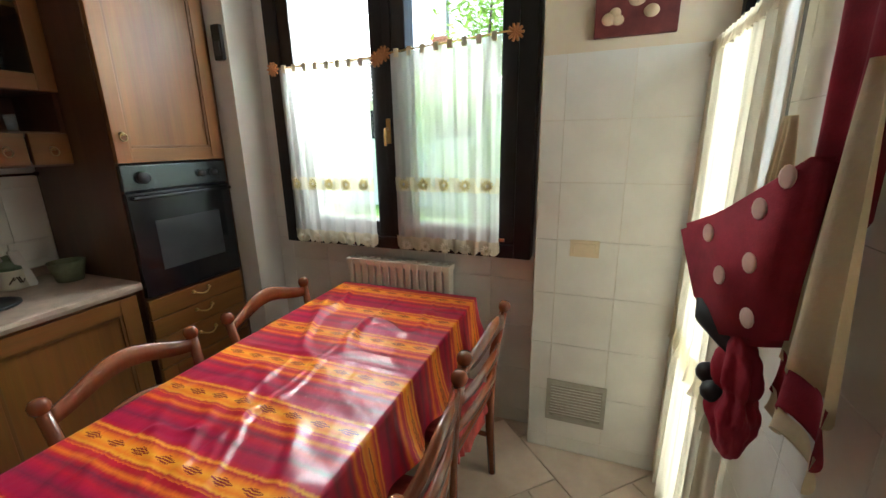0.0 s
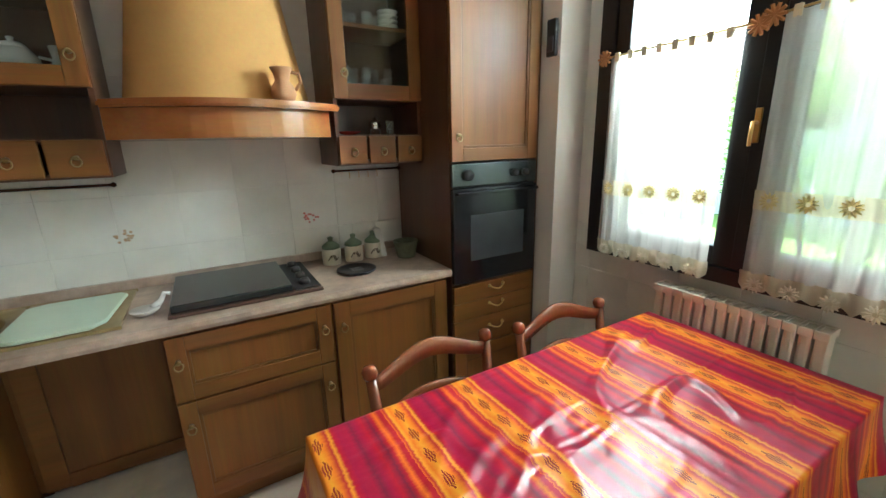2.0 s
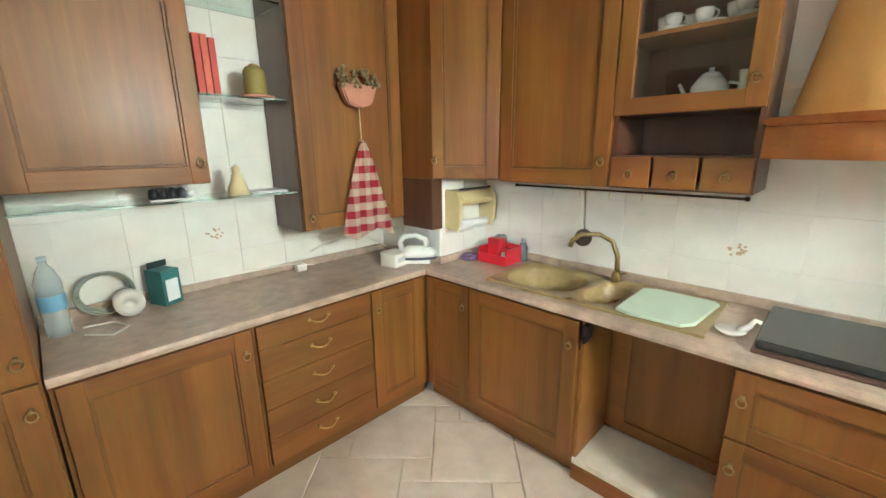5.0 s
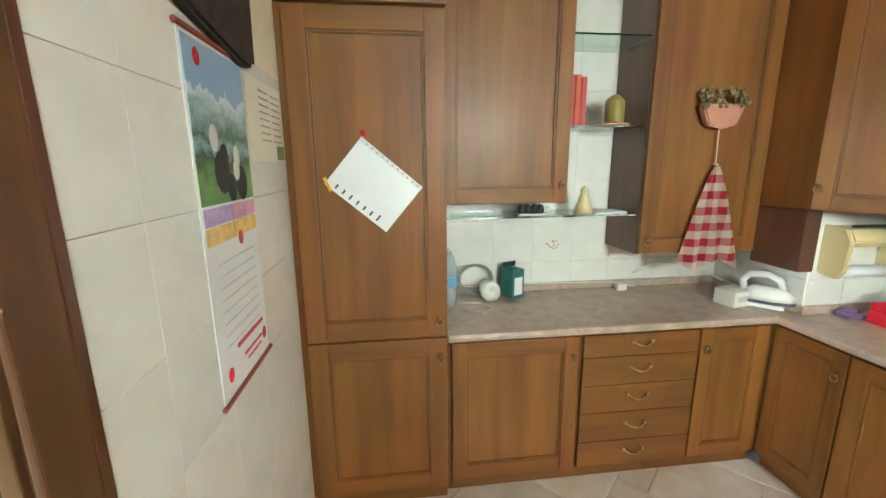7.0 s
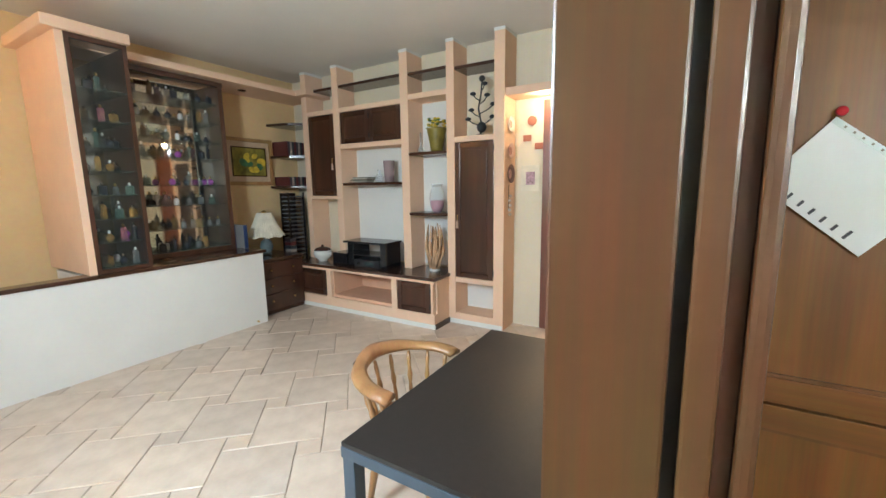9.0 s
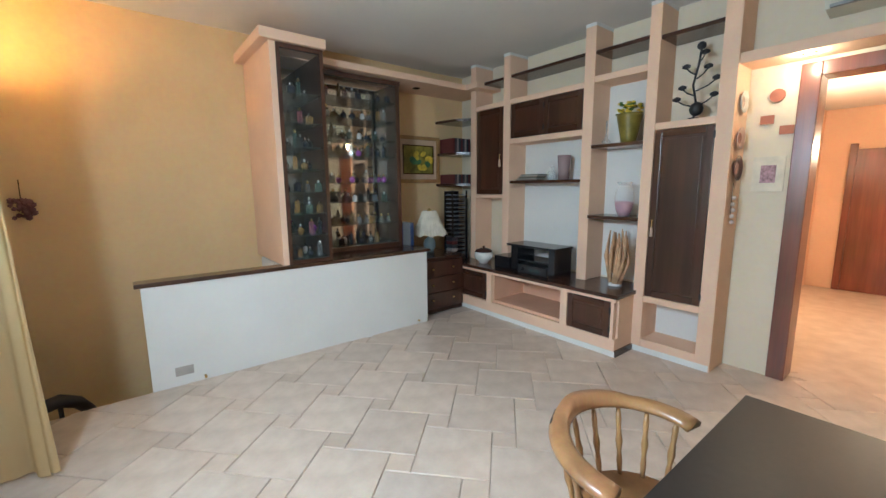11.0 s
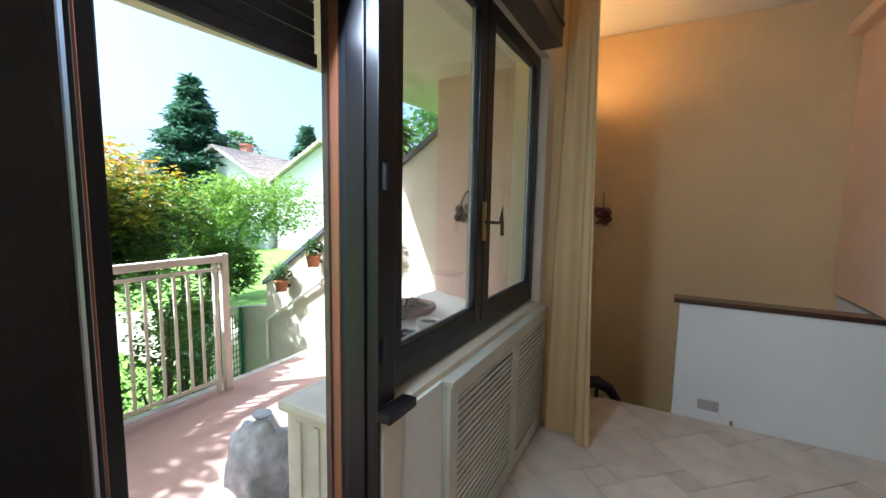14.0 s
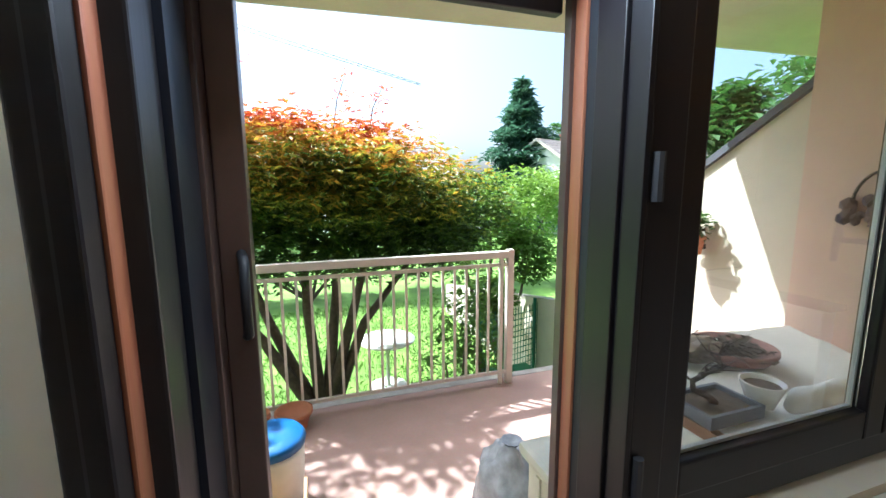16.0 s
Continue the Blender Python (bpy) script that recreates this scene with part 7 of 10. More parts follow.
# ---- low wall, glass cabinet, stairwell ----
setting("wall_low", B(5.05, 5.17, -2.855, -0.13, -0.6, 0.855), WHITE_P, "low white plaster parapet around the stairs", "wall")
t = thing("coping_board", 5.1, -1.5, 0.856, "dark walnut coping board on the low wall", "coping")
part("board", B(5.035, 5.20, -1.27, -0.09, 0.857, 0.892, bevel=0.008), DARK_W, t)
part("board", B(5.035, 5.99, -2.90, -1.271, 0.857, 0.892, bevel=0.008), DARK_W, t)
setting("wall_cabinet_base", B(5.17, 5.99, -2.88, -1.25, -0.6, 0.855), WHITE_P, "white plaster block under the glass cabinet", "wall")
tagged(part("parapet_socket", boxes([(5.043, 5.052, -0.42, -0.29, 0.085, 0.16), (5.040, 5.044, -0.40, -0.31, 0.10, 0.145)], 0.002), plain("socket_grey", (0.42, 0.38, 0.34), 0.5)), "grey socket plate low on the white parapet", "socket")
t = thing("pipe_stub", 5.04, -0.5, 0.03, "small pipe stub at the foot of the parapet", "pipe")
part("stub", T([(5.05, -0.50, 0.035), (5.03, -0.50, 0.035), (5.028, -0.50, 0.02)], 0.010, 8), BRASS, t)
part("cap", T([(5.05, -2.72, 0.04), (5.03, -2.72, 0.04)], 0.012, 8), BRASS, t)
t = thing("stair_handrail", 5.12, 0.4, 0.0, "dark wooden handrail end at the top of the stairs", "handrail")
part("rail", T([(5.05, 0.60, 0.02), (5.10, 0.52, 0.075), (5.14, 0.42, 0.085), (5.20, 0.33, 0.02), (5.3, 0.28, -0.10), (5.6, 0.26, -0.35)], [0.045, 0.05, 0.05, 0.045, 0.04, 0.04], 10), BLACK_M, t, "", True)
part("bracket", T([(5.14, 0.42, 0.06), (5.14, 0.42, -0.2)], 0.015, 8), BLACK_M, t)

t = thing("glass_cabinet", 5.4, -2.0, 0.893, "tall walnut-framed glass cabinet full of perfume bottles, with mirror back", "glass cabinet")
part("side_wall", B(5.06, 5.99, -1.27, -1.215, 0.893, 2.88, bevel=0.004), PEACH_L, t, "peach plaster side")
part("cornice", boxes([(5.02, 5.99, -1.72, -1.13, 2.881, 2.97)], 0.010), PEACH_L, t, "peach cornice slab")
part("frame", boxes([(5.06, 5.10, -1.305, -1.271, 0.893, 2.88), (5.06, 5.10, -1.70, -1.665, 0.893, 2.88), (5.06, 5.10, -1.665, -1.305, 2.84, 2.88), (5.06, 5.10, -1.665, -1.305, 0.893, 0.93)], 0.003), DARK_Z, t)
part("frame", boxes([(5.47, 5.51, -1.74, -1.70, 0.893, 2.83), (5.47, 5.51, -2.79, -2.74, 0.893, 2.83), (5.465, 5.515, -2.80, -1.69, 2.79, 2.84), (5.47, 5.51, -2.74, -1.74, 0.893, 0.945)], 0.003), DARK_Z, t)
part("side_panel", B(5.10, 5.78, -1.70, -1.685, 0.893, 2.86), DARK_Z, t)
part("side_panel", B(5.51, 5.78, -2.79, -2.775, 0.893, 2.83), DARK_Z, t)
MIRROR = plain("mirror_glass", (0.80, 0.74, 0.60), 0.04, 1.0, vary=0.02, bumpy=0)
part("mirror", B(5.78, 5.79, -2.79, -1.70, 0.893, 2.83), MIRROR, t, "mirror back")
part("mirror", B(5.78, 5.79, -1.684, -1.271, 0.893, 2.86), MIRROR, t, "mirror back")
for a, b, x in ((-1.665, -1.305, 5.075), (-2.74, -1.74, 5.485)):
    p = part("pane", B(x, x + 0.005, a, b, 0.94, 2.84 if x < 5.2 else 2.79), thin("cabinet_pane", (0.10, 0.12, 0.11), 0.10, 0.03), t, "glass door pane")
    p.visible_shadow = False
ZV1 = (0.935, 1.16, 1.37, 1.58, 1.79, 2.0, 2.22, 2.48)
ZV2 = (0.95, 1.19, 1.45, 1.67, 1.97, 2.16, 2.38, 2.60)
for i in range(8):
    part("glass_shelf", B(5.11, 5.77, -1.683, -1.272, ZV1[i] - 0.008, ZV1[i]), thin("shelf_pane", (0.10, 0.15, 0.12), 0.45), t)
    part("glass_shelf", B(5.52, 5.77, -2.773, -1.702, ZV2[i] - 0.008, ZV2[i]), thin("shelf_pane", (0.10, 0.15, 0.12), 0.45), t)

BOT_MATS = [thin("bottle_clear", (0.45, 0.46, 0.42), 0.32), thin("bottle_amber", (0.42, 0.24, 0.06), 0.6), plain("bottle_dark", (0.03, 0.03, 0.04), 0.2), thin("bottle_green", (0.14, 0.22, 0.16), 0.5),
            plain("bottle_white", (0.72, 0.70, 0.66), 0.3), thin("bottle_rose", (0.42, 0.16, 0.18), 0.55), plain("bottle_violet", (0.36, 0.08, 0.42), 0.3)]
CAPM = [BRASS, BLACK, CHROME, WHITE_C]


def bottle_kind(kind, bi, ci):
    t = thing("perfume_bottle", 0, 0, 0, "small glass perfume bottle on a glass shelf", "perfume bottle", "bottles in the glass cabinet")
    if kind == 0:
        bm = L(0, 0, [(0, 0), (0.024, 0), (0.026, 0.01), (0.026, 0.06), (0.010, 0.075), (0, 0.075)], 12)
        top = 0.075
    elif kind == 1:
        bm = B(-0.02, 0.02, -0.032, 0.032, 0, 0.08, bevel=0.006)
        top = 0.08
    elif kind == 2:
        bm = L(0, 0, [(0, 0), (0.02, 0), (0.036, 0.03), (0.03, 0.055), (0.010, 0.07), (0, 0.07)], 12)
        top = 0.07
    elif kind == 3:
        bm = B(-0.016, 0.016, -0.022, 0.022, 0, 0.12, bevel=0.004)
        top = 0.12
    else:
        bm = L(0, 0, [(0, 0), (0.02, 0), (0.018, 0.09), (0.028, 0.11), (0.010, 0.13), (0, 0.13)], 12)
        top = 0.13
    part("bottle", bm, BOT_MATS[bi], t, "", kind in (0, 2, 4))
    part("stopper", L(0, 0, [(0.010, top), (0.011, top + 0.02), (0.007, top + 0.03), (0, top + 0.03)], 10), CAPM[ci], t, "", True)
    return t


rnd = random.Random(21)
protos = [bottle_kind(k % 5, [0, 1, 2, 0, 3, 4, 2, 1, 5, 2, 0, 3, 6, 1][k], k % 4) for k in range(14)]
pi = 0


def place_bottle(x, y, z):
    global pi
    m = pose(x, y, z + 0.0005, 0, 0, rnd.uniform(-40, 40))
    if pi < len(protos):
        protos[pi].matrix_world = m
    else:
        copy_thing(rnd.choice(protos), m)
    pi += 1


for z in ZV1:
    for x in (5.22, 5.42):
        y = -1.32
        while y > -1.66:
            if rnd.random() < 0.8:
                place_bottle(x + rnd.uniform(-0.03, 0.03), y, z)
            y -= rnd.uniform(0.075, 0.13)
for z in ZV2:
    for x in (5.60, 5.70):
        y = -1.76
        while y > -2.72:
            if rnd.random() < (0.85 if x < 5.65 else 0.5):
                place_bottle(x + rnd.uniform(-0.015, 0.015), y, z)
            y -= rnd.uniform(0.072, 0.14)
t = thing("photo_book", 5.6, -2.84, 0.893, "blue and cream books standing beside the glass cabinet", "book")
part("cover", B(5.50, 5.72, -2.815, -2.80, 0.893, 1.17), plain("book_blue", (0.05, 0.08, 0.24), 0.5), t)
part("cover", B(5.52, 5.70, -2.86, -2.817, 0.893, 1.14), plain("book_cream", (0.62, 0.50, 0.34), 0.6), t)

setting("soffit", boxes([(5.42, 6.0, -4.235, -1.215, 2.87, 2.94), (5.20, 5.42, -4.235, -3.80, 2.87, 2.94)], 0.004), PEACH_L, "lowered peach plaster soffit with small spot lamps", "soffit")
for y in (-2.2, -3.2):
    t = thing("recessed_spot", 5.7, y, 2.86, "small recessed spot lamp in the soffit", "spot lamp", "spots in the soffit")
    part("ring", L(5.70, y, [(0.05, 2.862), (0.05, 2.869), (0.03, 2.869), (0.03, 2.862)], 20), DARK_W, t, "", True)
    part("lens", L(5.70, y, [(0, 2.866), (0.03, 2.866), (0.03, 2.869), (0, 2.869)], 16), WHITE_C, t)
t = thing("painting", 5.98, -3.40, 1.67, "framed still life of yellow fruit and green leaves", "painting")
FR = wood("gilt_wood", (0.30, 0.15, 0.05), (0.45, 0.25, 0.10), 0.35, 'Z', 0.3)
part("frame", boxes([(5.955, 5.998, -3.77, -3.72, 1.67, 2.31), (5.955, 5.998, -3.09, -3.04, 1.67, 2.31), (5.955, 5.998, -3.72, -3.09, 1.67, 1.72), (5.955, 5.998, -3.72, -3.09, 2.26, 2.31)], 0.006), FR, t)
part("mat", B(5.978, 5.985, -3.72, -3.09, 1.72, 2.26), plain("mat_beige", (0.55, 0.40, 0.28), 0.7), t)
part("inner_frame", boxes([(5.965, 5.978, -3.665, -3.145, 1.79, 1.805), (5.965, 5.978, -3.665, -3.145, 2.175, 2.19), (5.965, 5.978, -3.665, -3.65, 1.805, 2.175), (5.965, 5.978, -3.16, -3.145, 1.805, 2.175)], 0.002), DARK_W, t)
part("canvas", B(5.972, 5.978, -3.65, -3.16, 1.805, 2.175), plain("canvas_olive", (0.22, 0.19, 0.03), 0.6, vary=0.7, scale=7), t)
bm, bm2 = bmesh.new(), bmesh.new()
rnd = random.Random(9)
for k in range(9):
    y, z, r = rnd.uniform(-3.6, -3.2), rnd.uniform(1.86, 2.12), rnd.uniform(0.04, 0.085)
    bmesh.ops.create_uvsphere(bm if k % 3 else bm2, u_segments=14, v_segments=8, radius=1, matrix=Matrix.Translation((5.972, y, z)) @ Matrix.Rotation(rnd.uniform(0, 3), 4, 'X') @ Matrix.Diagonal((0.003, r, r * 0.7, 1)))
part("fruit", bm, plain("paint_yellow", (0.62, 0.45, 0.04), 0.5, vary=0.35, scale=12), t, "painted yellow fruit", True)
part("foliage", bm2, plain("paint_green", (0.05, 0.14, 0.06), 0.5, vary=0.4, scale=12), t, "painted green leaves", True)

t = thing("ring_binder", 5.42, -2.82, 0.893, "grey ring binder with a dark blue spine on the coping", "binder")
part("cover", B(5.34, 5.60, -2.87, -2.82, 0.894, 1.18, bevel=0.003), plain("binder_grey", (0.22, 0.21, 0.21), 0.5), t)
part("spine", B(5.334, 5.3395, -2.868, -2.822, 0.896, 1.178), plain("spine_blue", (0.02, 0.045, 0.13), 0.4), t, "blue spine")
# dresser, lamp, corner shelves
t = thing("dresser", 5.6, -3.25, 0, "dark walnut chest with panelled drawers", "chest of drawers")
part("body", B(5.24, 5.98, -3.585, -2.885, 0.05, 0.70), DARK_Z, t)
part("top", B(5.20, 5.99, -3.588, -2.883, 0.701, 0.735, bevel=0.006), DARK_W, t)
part("foot", B(5.25, 5.97, -3.58, -2.89, 0.0, 0.049), DARK_W, t)
for z0, z1 in ((0.08, 0.27), (0.28, 0.47), (0.48, 0.68)):
    d = part("drawer", B(5.222, 5.24, -3.57, -2.90, z0, z1, bevel=0.006), DARK_Z, t)
    for yy in (-3.40, -3.07):
        part("knob", moved(L(0, 0, [(0.008, 0), (0.014, 0.012), (0.012, 0.022), (0, 0.024)], 12), pose(5.222, yy, (z0 + z1) / 2, 0, -90, 0)), BRASS, d, "", True)
t = thing("table_lamp", 5.55, -3.25, 0.736, "table lamp with pleated cream shade and blue-grey ceramic foot", "lamp")
part("foot", L(5.55, -3.27, [(0, 0.737), (0.06, 0.737), (0.05, 0.76), (0.085, 0.84), (0.07, 0.91), (0.03, 0.95), (0.012, 0.97), (0.012, 1.05), (0, 1.05)], 22), plain("blue_ceramic", (0.16, 0.20, 0.21), 0.3, vary=0.3), t, "", True)
bm = bmesh.new()
n = 72
ra, rb = [], []
for i in range(n):
    a, k = 2 * math.pi * i / n, 1 + 0.045 * (i % 2)
    ra.append(bm.verts.new((5.55 + 0.09 * k * math.cos(a), -3.27 + 0.09 * k * math.sin(a), 1.30)))
    rb.append(bm.verts.new((5.55 + 0.235 * k * math.cos(a), -3.27 + 0.235 * k * math.sin(a), 0.985 + 0.012 * math.sin(a * 9))))
mid = [bm.verts.new(((a.co.x + b.co.x) / 2 * 0.94 + 5.55 * 0.06, (a.co.y + b.co.y) / 2 * 0.94 - 3.27 * 0.06, 1.14)) for a, b in zip(ra, rb)]
for i in range(n):
    bm.faces.new((ra[i], ra[(i + 1) % n], mid[(i + 1) % n], mid[i]))
    bm.faces.new((mid[i], mid[(i + 1) % n], rb[(i + 1) % n], rb[i]))
part("shade", bm, plain("shade_cloth", (0.72, 0.66, 0.54), 0.9), t, "pleated cream shade")
part("finial", L(5.55, -3.27, [(0.03, 1.29), (0.03, 1.31), (0.01, 1.33), (0, 1.335)], 10), BRASS, t)
for z, nb in ((2.50, 0), (2.05, 9), (1.62, 12)):
    t = thing("corner_shelf", 5.75, -4.0, z, "dark wooden corner shelf beside the shelving wall", "shelf", "corner shelves")
    part("board", prism(bmesh.new(), [(5.47, -4.23), (5.99, -4.23), (5.99, -3.72), (5.62, -3.80), (5.47, -3.95)], 'Z', z, z + 0.035, 0.004), DARK_W, t)
    for k in range(nb):
        hgt = 0.20 if z > 2 else 0.13
        cc = ((0.10, 0.02, 0.02), (0.05, 0.05, 0.06), (0.35, 0.3, 0.26), (0.03, 0.04, 0.05))[k % 4]
        tagged(part("video_case", B(5.97 - 0.30, 5.97, -3.82 - 0.036 * k, -3.79 - 0.036 * k, z + 0.036, z + 0.036 + hgt, bevel=0.002), plain("case_%d" % (k % 4), cc, 0.4)), "dark disc case standing on the corner shelf", "disc case", "cases on the corner shelves")
t = thing("disc_tower", 5.6, -3.85, 0.736, "black wire tower stacked with disc cases", "disc rack")
part("back", B(5.78, 5.80, -3.98, -3.72, 0.60, 1.55), BLACK, t)
for k in range(30):
    part("case", B(5.62, 5.775, -3.97, -3.73, 0.62 + 0.03 * k, 0.632 + 0.03 * k, bevel=0.001), (BLACK, plain("case_grey", (0.25, 0.25, 0.26), 0.3))[k % 2], t)
part("post", boxes([(5.60, 5.62, -3.99, -3.97, 0.0, 1.56), (5.60, 5.62, -3.73, -3.71, 0.0, 1.56)]), BLACK, t)
t = thing("disc_stack", 5.5, -3.72, 0.60, "stack of disc cases beside the shelving", "disc case")
for k in range(18):
    part("case", B(5.48, 5.60, -3.70, -3.60, 0.02 + 0.05 * k, 0.062 + 0.05 * k, bevel=0.001), plain("case_%d" % (k % 4), (0.1, 0.1, 0.1), 0.4), t)

# ---- dining table and captain's chair ----
t = thing("dining_table", 1.3, -1.4, 0, "dark brown dining table with a grey-blue metal frame", "table")
part("tabletop", B(0.95, 1.682, -2.035, -0.782, 0.735, 0.752, bevel=0.002), plain("dark_laminate", (0.020, 0.017, 0.016), 0.38, vary=0.15, scale=40), t)
MET = plain("blue_grey_paint", (0.055, 0.075, 0.10), 0.4)
part("apron", boxes([(0.95, 1.684, -0.800, -0.780, 0.695, 0.7345), (1.664, 1.684, -2.035, -0.80, 0.695, 0.7345), (0.95, 1.664, -2.035, -2.015, 0.695, 0.7345)], 0.002), MET, t, "grey-blue metal edge")
for x, y in ((1.655, -0.81), (0.99, -0.81), (1.655, -2.005), (0.99, -2.005)):
    part("leg", B(x - 0.026, x + 0.026, y - 0.026, y + 0.026, 0, 0.694, bevel=0.004), MET, t)
t = thing("captain_chair", 1.85, -1.35, 0, "turned wooden captain's chair with a curved arm rail", "chair")
cx, cy = 1.80, -1.42
bm = bmesh.new()
n = 30
rr = []
for i in range(n + 1):
    a = radians(-100 + 200 * i / n)
    u = abs(2 * i / n - 1)
    R = 0.285
    zc = 0.715 + 0.03 * (1 - u) ** 0.5
    wd = 0.03 + 0.012 * u
    hh = 0.016 + 0.034 * max(0, 1 - u * 1.9) ** 0.7
    c, s = math.cos(a), math.sin(a)
    rr.append([bm.verts.new((cx + (R + dw) * c, cy + (R + dw) * s, zc + dz)) for dw, dz in ((-wd, -0.016), (wd, -0.016), (wd * 1.1, 0.0), (wd * 0.6, hh), (-wd * 0.6, hh), (-wd * 1.1, 0.0))])
for a, b in zip(rr, rr[1:]):
    for k in range(6):
        bm.faces.new((a[k], a[(k + 1) % 6], b[(k + 1) % 6], b[k]))
bm.faces.new(rr[0])
bm.faces.new(rr[-1])
part("arm_rail", bm, OAK, t, "curved honey-brown arm rail", True)
# black block on the rail face stands in for the slot's dark hollow
part("grip_slot", moved(B(-0.004, 0.004, -0.045, 0.045, -0.010, 0.010, bevel=0.003), pose(cx + 0.312 * math.cos(0.44), cy + 0.312 * math.sin(0.44), 0.752, 0, 0, 25)), BLACK_M, t)
for i in range(9):
    a = radians(-88 + 176 * i / 8)
    x0, y0, x1, y1 = cx + 0.22 * math.cos(a), cy + 0.22 * math.sin(a), cx + 0.28 * math.cos(a), cy + 0.28 * math.sin(a)
    pts = [(x0 + (x1 - x0) * f, y0 + (y1 - y0) * f, 0.45 + 0.255 * f) for f in (0, 0.2, 0.35, 0.5, 0.65, 0.85, 1)]
    part("spindle", T(pts, [0.008, 0.012, 0.009, 0.015, 0.010, 0.012, 0.008], 8), OAK, t, "", True)
part("seat", L(cx, cy, [(0, 0.415), (0.21, 0.415), (0.24, 0.43), (0.235, 0.455), (0.1, 0.445), (0, 0.443)], 28), OAK, t, "", True)
for sx in (-1, 1):
    for sy in (-1, 1):
        part("leg", T([(cx + sx * 0.13, cy + sy * 0.13, 0.42), (cx + sx * 0.16, cy + sy * 0.16, 0.25), (cx + sx * 0.19, cy + sy * 0.19, 0.0)], [0.018, 0.022, 0.013], 9), OAK, t, "", True)

# ---- balcony window, radiator cover, door ----
w = tagged(new("window_2"), "dark wooden living room window with two casements", "window", "", "structure")
w.location = (3.5, 0.8, 0.9)
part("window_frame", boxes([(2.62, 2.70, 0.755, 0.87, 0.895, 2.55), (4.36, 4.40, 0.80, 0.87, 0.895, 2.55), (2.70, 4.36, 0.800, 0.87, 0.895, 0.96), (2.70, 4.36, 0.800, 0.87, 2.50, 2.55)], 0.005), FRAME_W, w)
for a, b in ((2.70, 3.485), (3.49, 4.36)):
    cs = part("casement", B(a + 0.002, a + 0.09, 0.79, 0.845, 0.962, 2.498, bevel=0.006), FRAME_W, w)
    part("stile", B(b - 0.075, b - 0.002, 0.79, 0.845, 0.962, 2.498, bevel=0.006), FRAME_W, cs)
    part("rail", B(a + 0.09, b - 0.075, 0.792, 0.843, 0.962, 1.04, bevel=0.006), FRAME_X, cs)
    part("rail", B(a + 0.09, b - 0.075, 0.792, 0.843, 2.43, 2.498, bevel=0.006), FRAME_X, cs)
    p = part("pane", B(a + 0.085, b - 0.08, 0.812, 0.818, 1.035, 2.435), GLASS, cs, "clear glass pane")
    p.visible_shadow = False
    part("glazing_bead", boxes([(a + 0.09, b - 0.085, 0.822, 0.832, 1.04, 1.048), (a + 0.09, a + 0.098, 0.822, 0.832, 1.048, 2.43), (b - 0.093, b - 0.085, 0.822, 0.832, 1.048, 2.43)]), plain("bead_grey", (0.55, 0.56, 0.56), 0.4), cs)
hp = part("handle_plate", B(3.465, 3.49, 0.775, 0.79, 1.37, 1.56, bevel=0.004), BRASS, w, "brass handle plate")
part("handle", T([(3.478, 0.777, 1.46), (3.478, 0.70, 1.46), (3.478, 0.688, 1.53), (3.478, 0.69, 1.46), (3.478, 0.688, 1.40)], 0.009, 8), plain("dark_bronze", (0.06, 0.04, 0.03), 0.35, 0.6), hp, "", True)
for zz in (1.04, 1.58):
    part("hinge", T([(2.635, 0.748, zz), (2.635, 0.748, zz + 0.08)], 0.010, 8), BLACK_M, w)
part("sill_board", B(2.60, 2.75, 0.70, 0.757, 0.862, 0.894, bevel=0.004), FRAME_X, w)
part("side_panel", B(2.72, 2.98, 0.725, 0.742, 0.0, 0.855), WHITE_E, w, "cream panel below the window")
w2 = tagged(new("pelmet"), "dark wooden shutter casing above the window", "pelmet", "", "structure")
w2.location = (3.0, 0.68, 2.48)
SHB = wood("shutter_box_wood", (0.022, 0.009, 0.007), (0.048, 0.019, 0.014), 0.4, 'X', 0.2)
part("front", B(1.75, 4.17, 0.606, 0.628, 2.485, 2.90, bevel=0.005), SHB, w2)
part("base", B(1.75, 4.17, 0.6285, 0.739, 2.485, 2.507), SHB, w2)
part("end", B(4.148, 4.17, 0.6285, 0.739, 2.5075, 2.90), SHB, w2)
part("top", B(1.75, 4.17, 0.606, 0.739, 2.9005, 2.92), SHB, w2)
part("bead", B(1.75, 4.172, 0.598, 0.6055, 2.60, 2.62, bevel=0.002), SHB, w2)

t = thing("radiator_cover", 3.7, 0.72, 0, "cream wooden radiator cover with slatted grilles", "radiator cover")
XA, XB = 2.985, 4.415
part("top", B(XA - 0.01, XB, 0.68, 0.738, 0.835, 0.857, bevel=0.004), COVER_P, t)
for a, b in ((XA, XA + 0.07), (3.72, 3.83), (4.36, XB)):
    part("stile", B(a, b, 0.692, 0.712, 0.0, 0.834, bevel=0.002), COVER_P, t)
for a, b in ((XA + 0.07, 3.72), (3.83, 4.36)):
    part("rail", B(a, b, 0.692, 0.712, 0.0, 0.10, bevel=0.002), COVER_P, t)
    part("rail", B(a, b, 0.692, 0.712, 0.77, 0.834, bevel=0.002), COVER_P, t)
part("side", B(XA, XA + 0.02, 0.713, 0.738, 0.0, 0.834), COVER_P, t)
part("backing", B(XA + 0.07, 4.36, 0.722, 0.735, 0.10, 0.77), plain("grille_dark", (0.10, 0.09, 0.07), 0.8), t)
for a, b in ((XA + 0.07, 3.72), (3.83, 4.36)):
    for i in range(21):
        z = 0.113 + 0.0315 * i
        part("slat", B(a, b, 0.696, 0.710, z, z + 0.019, bevel=0.002), COVER_P, t)

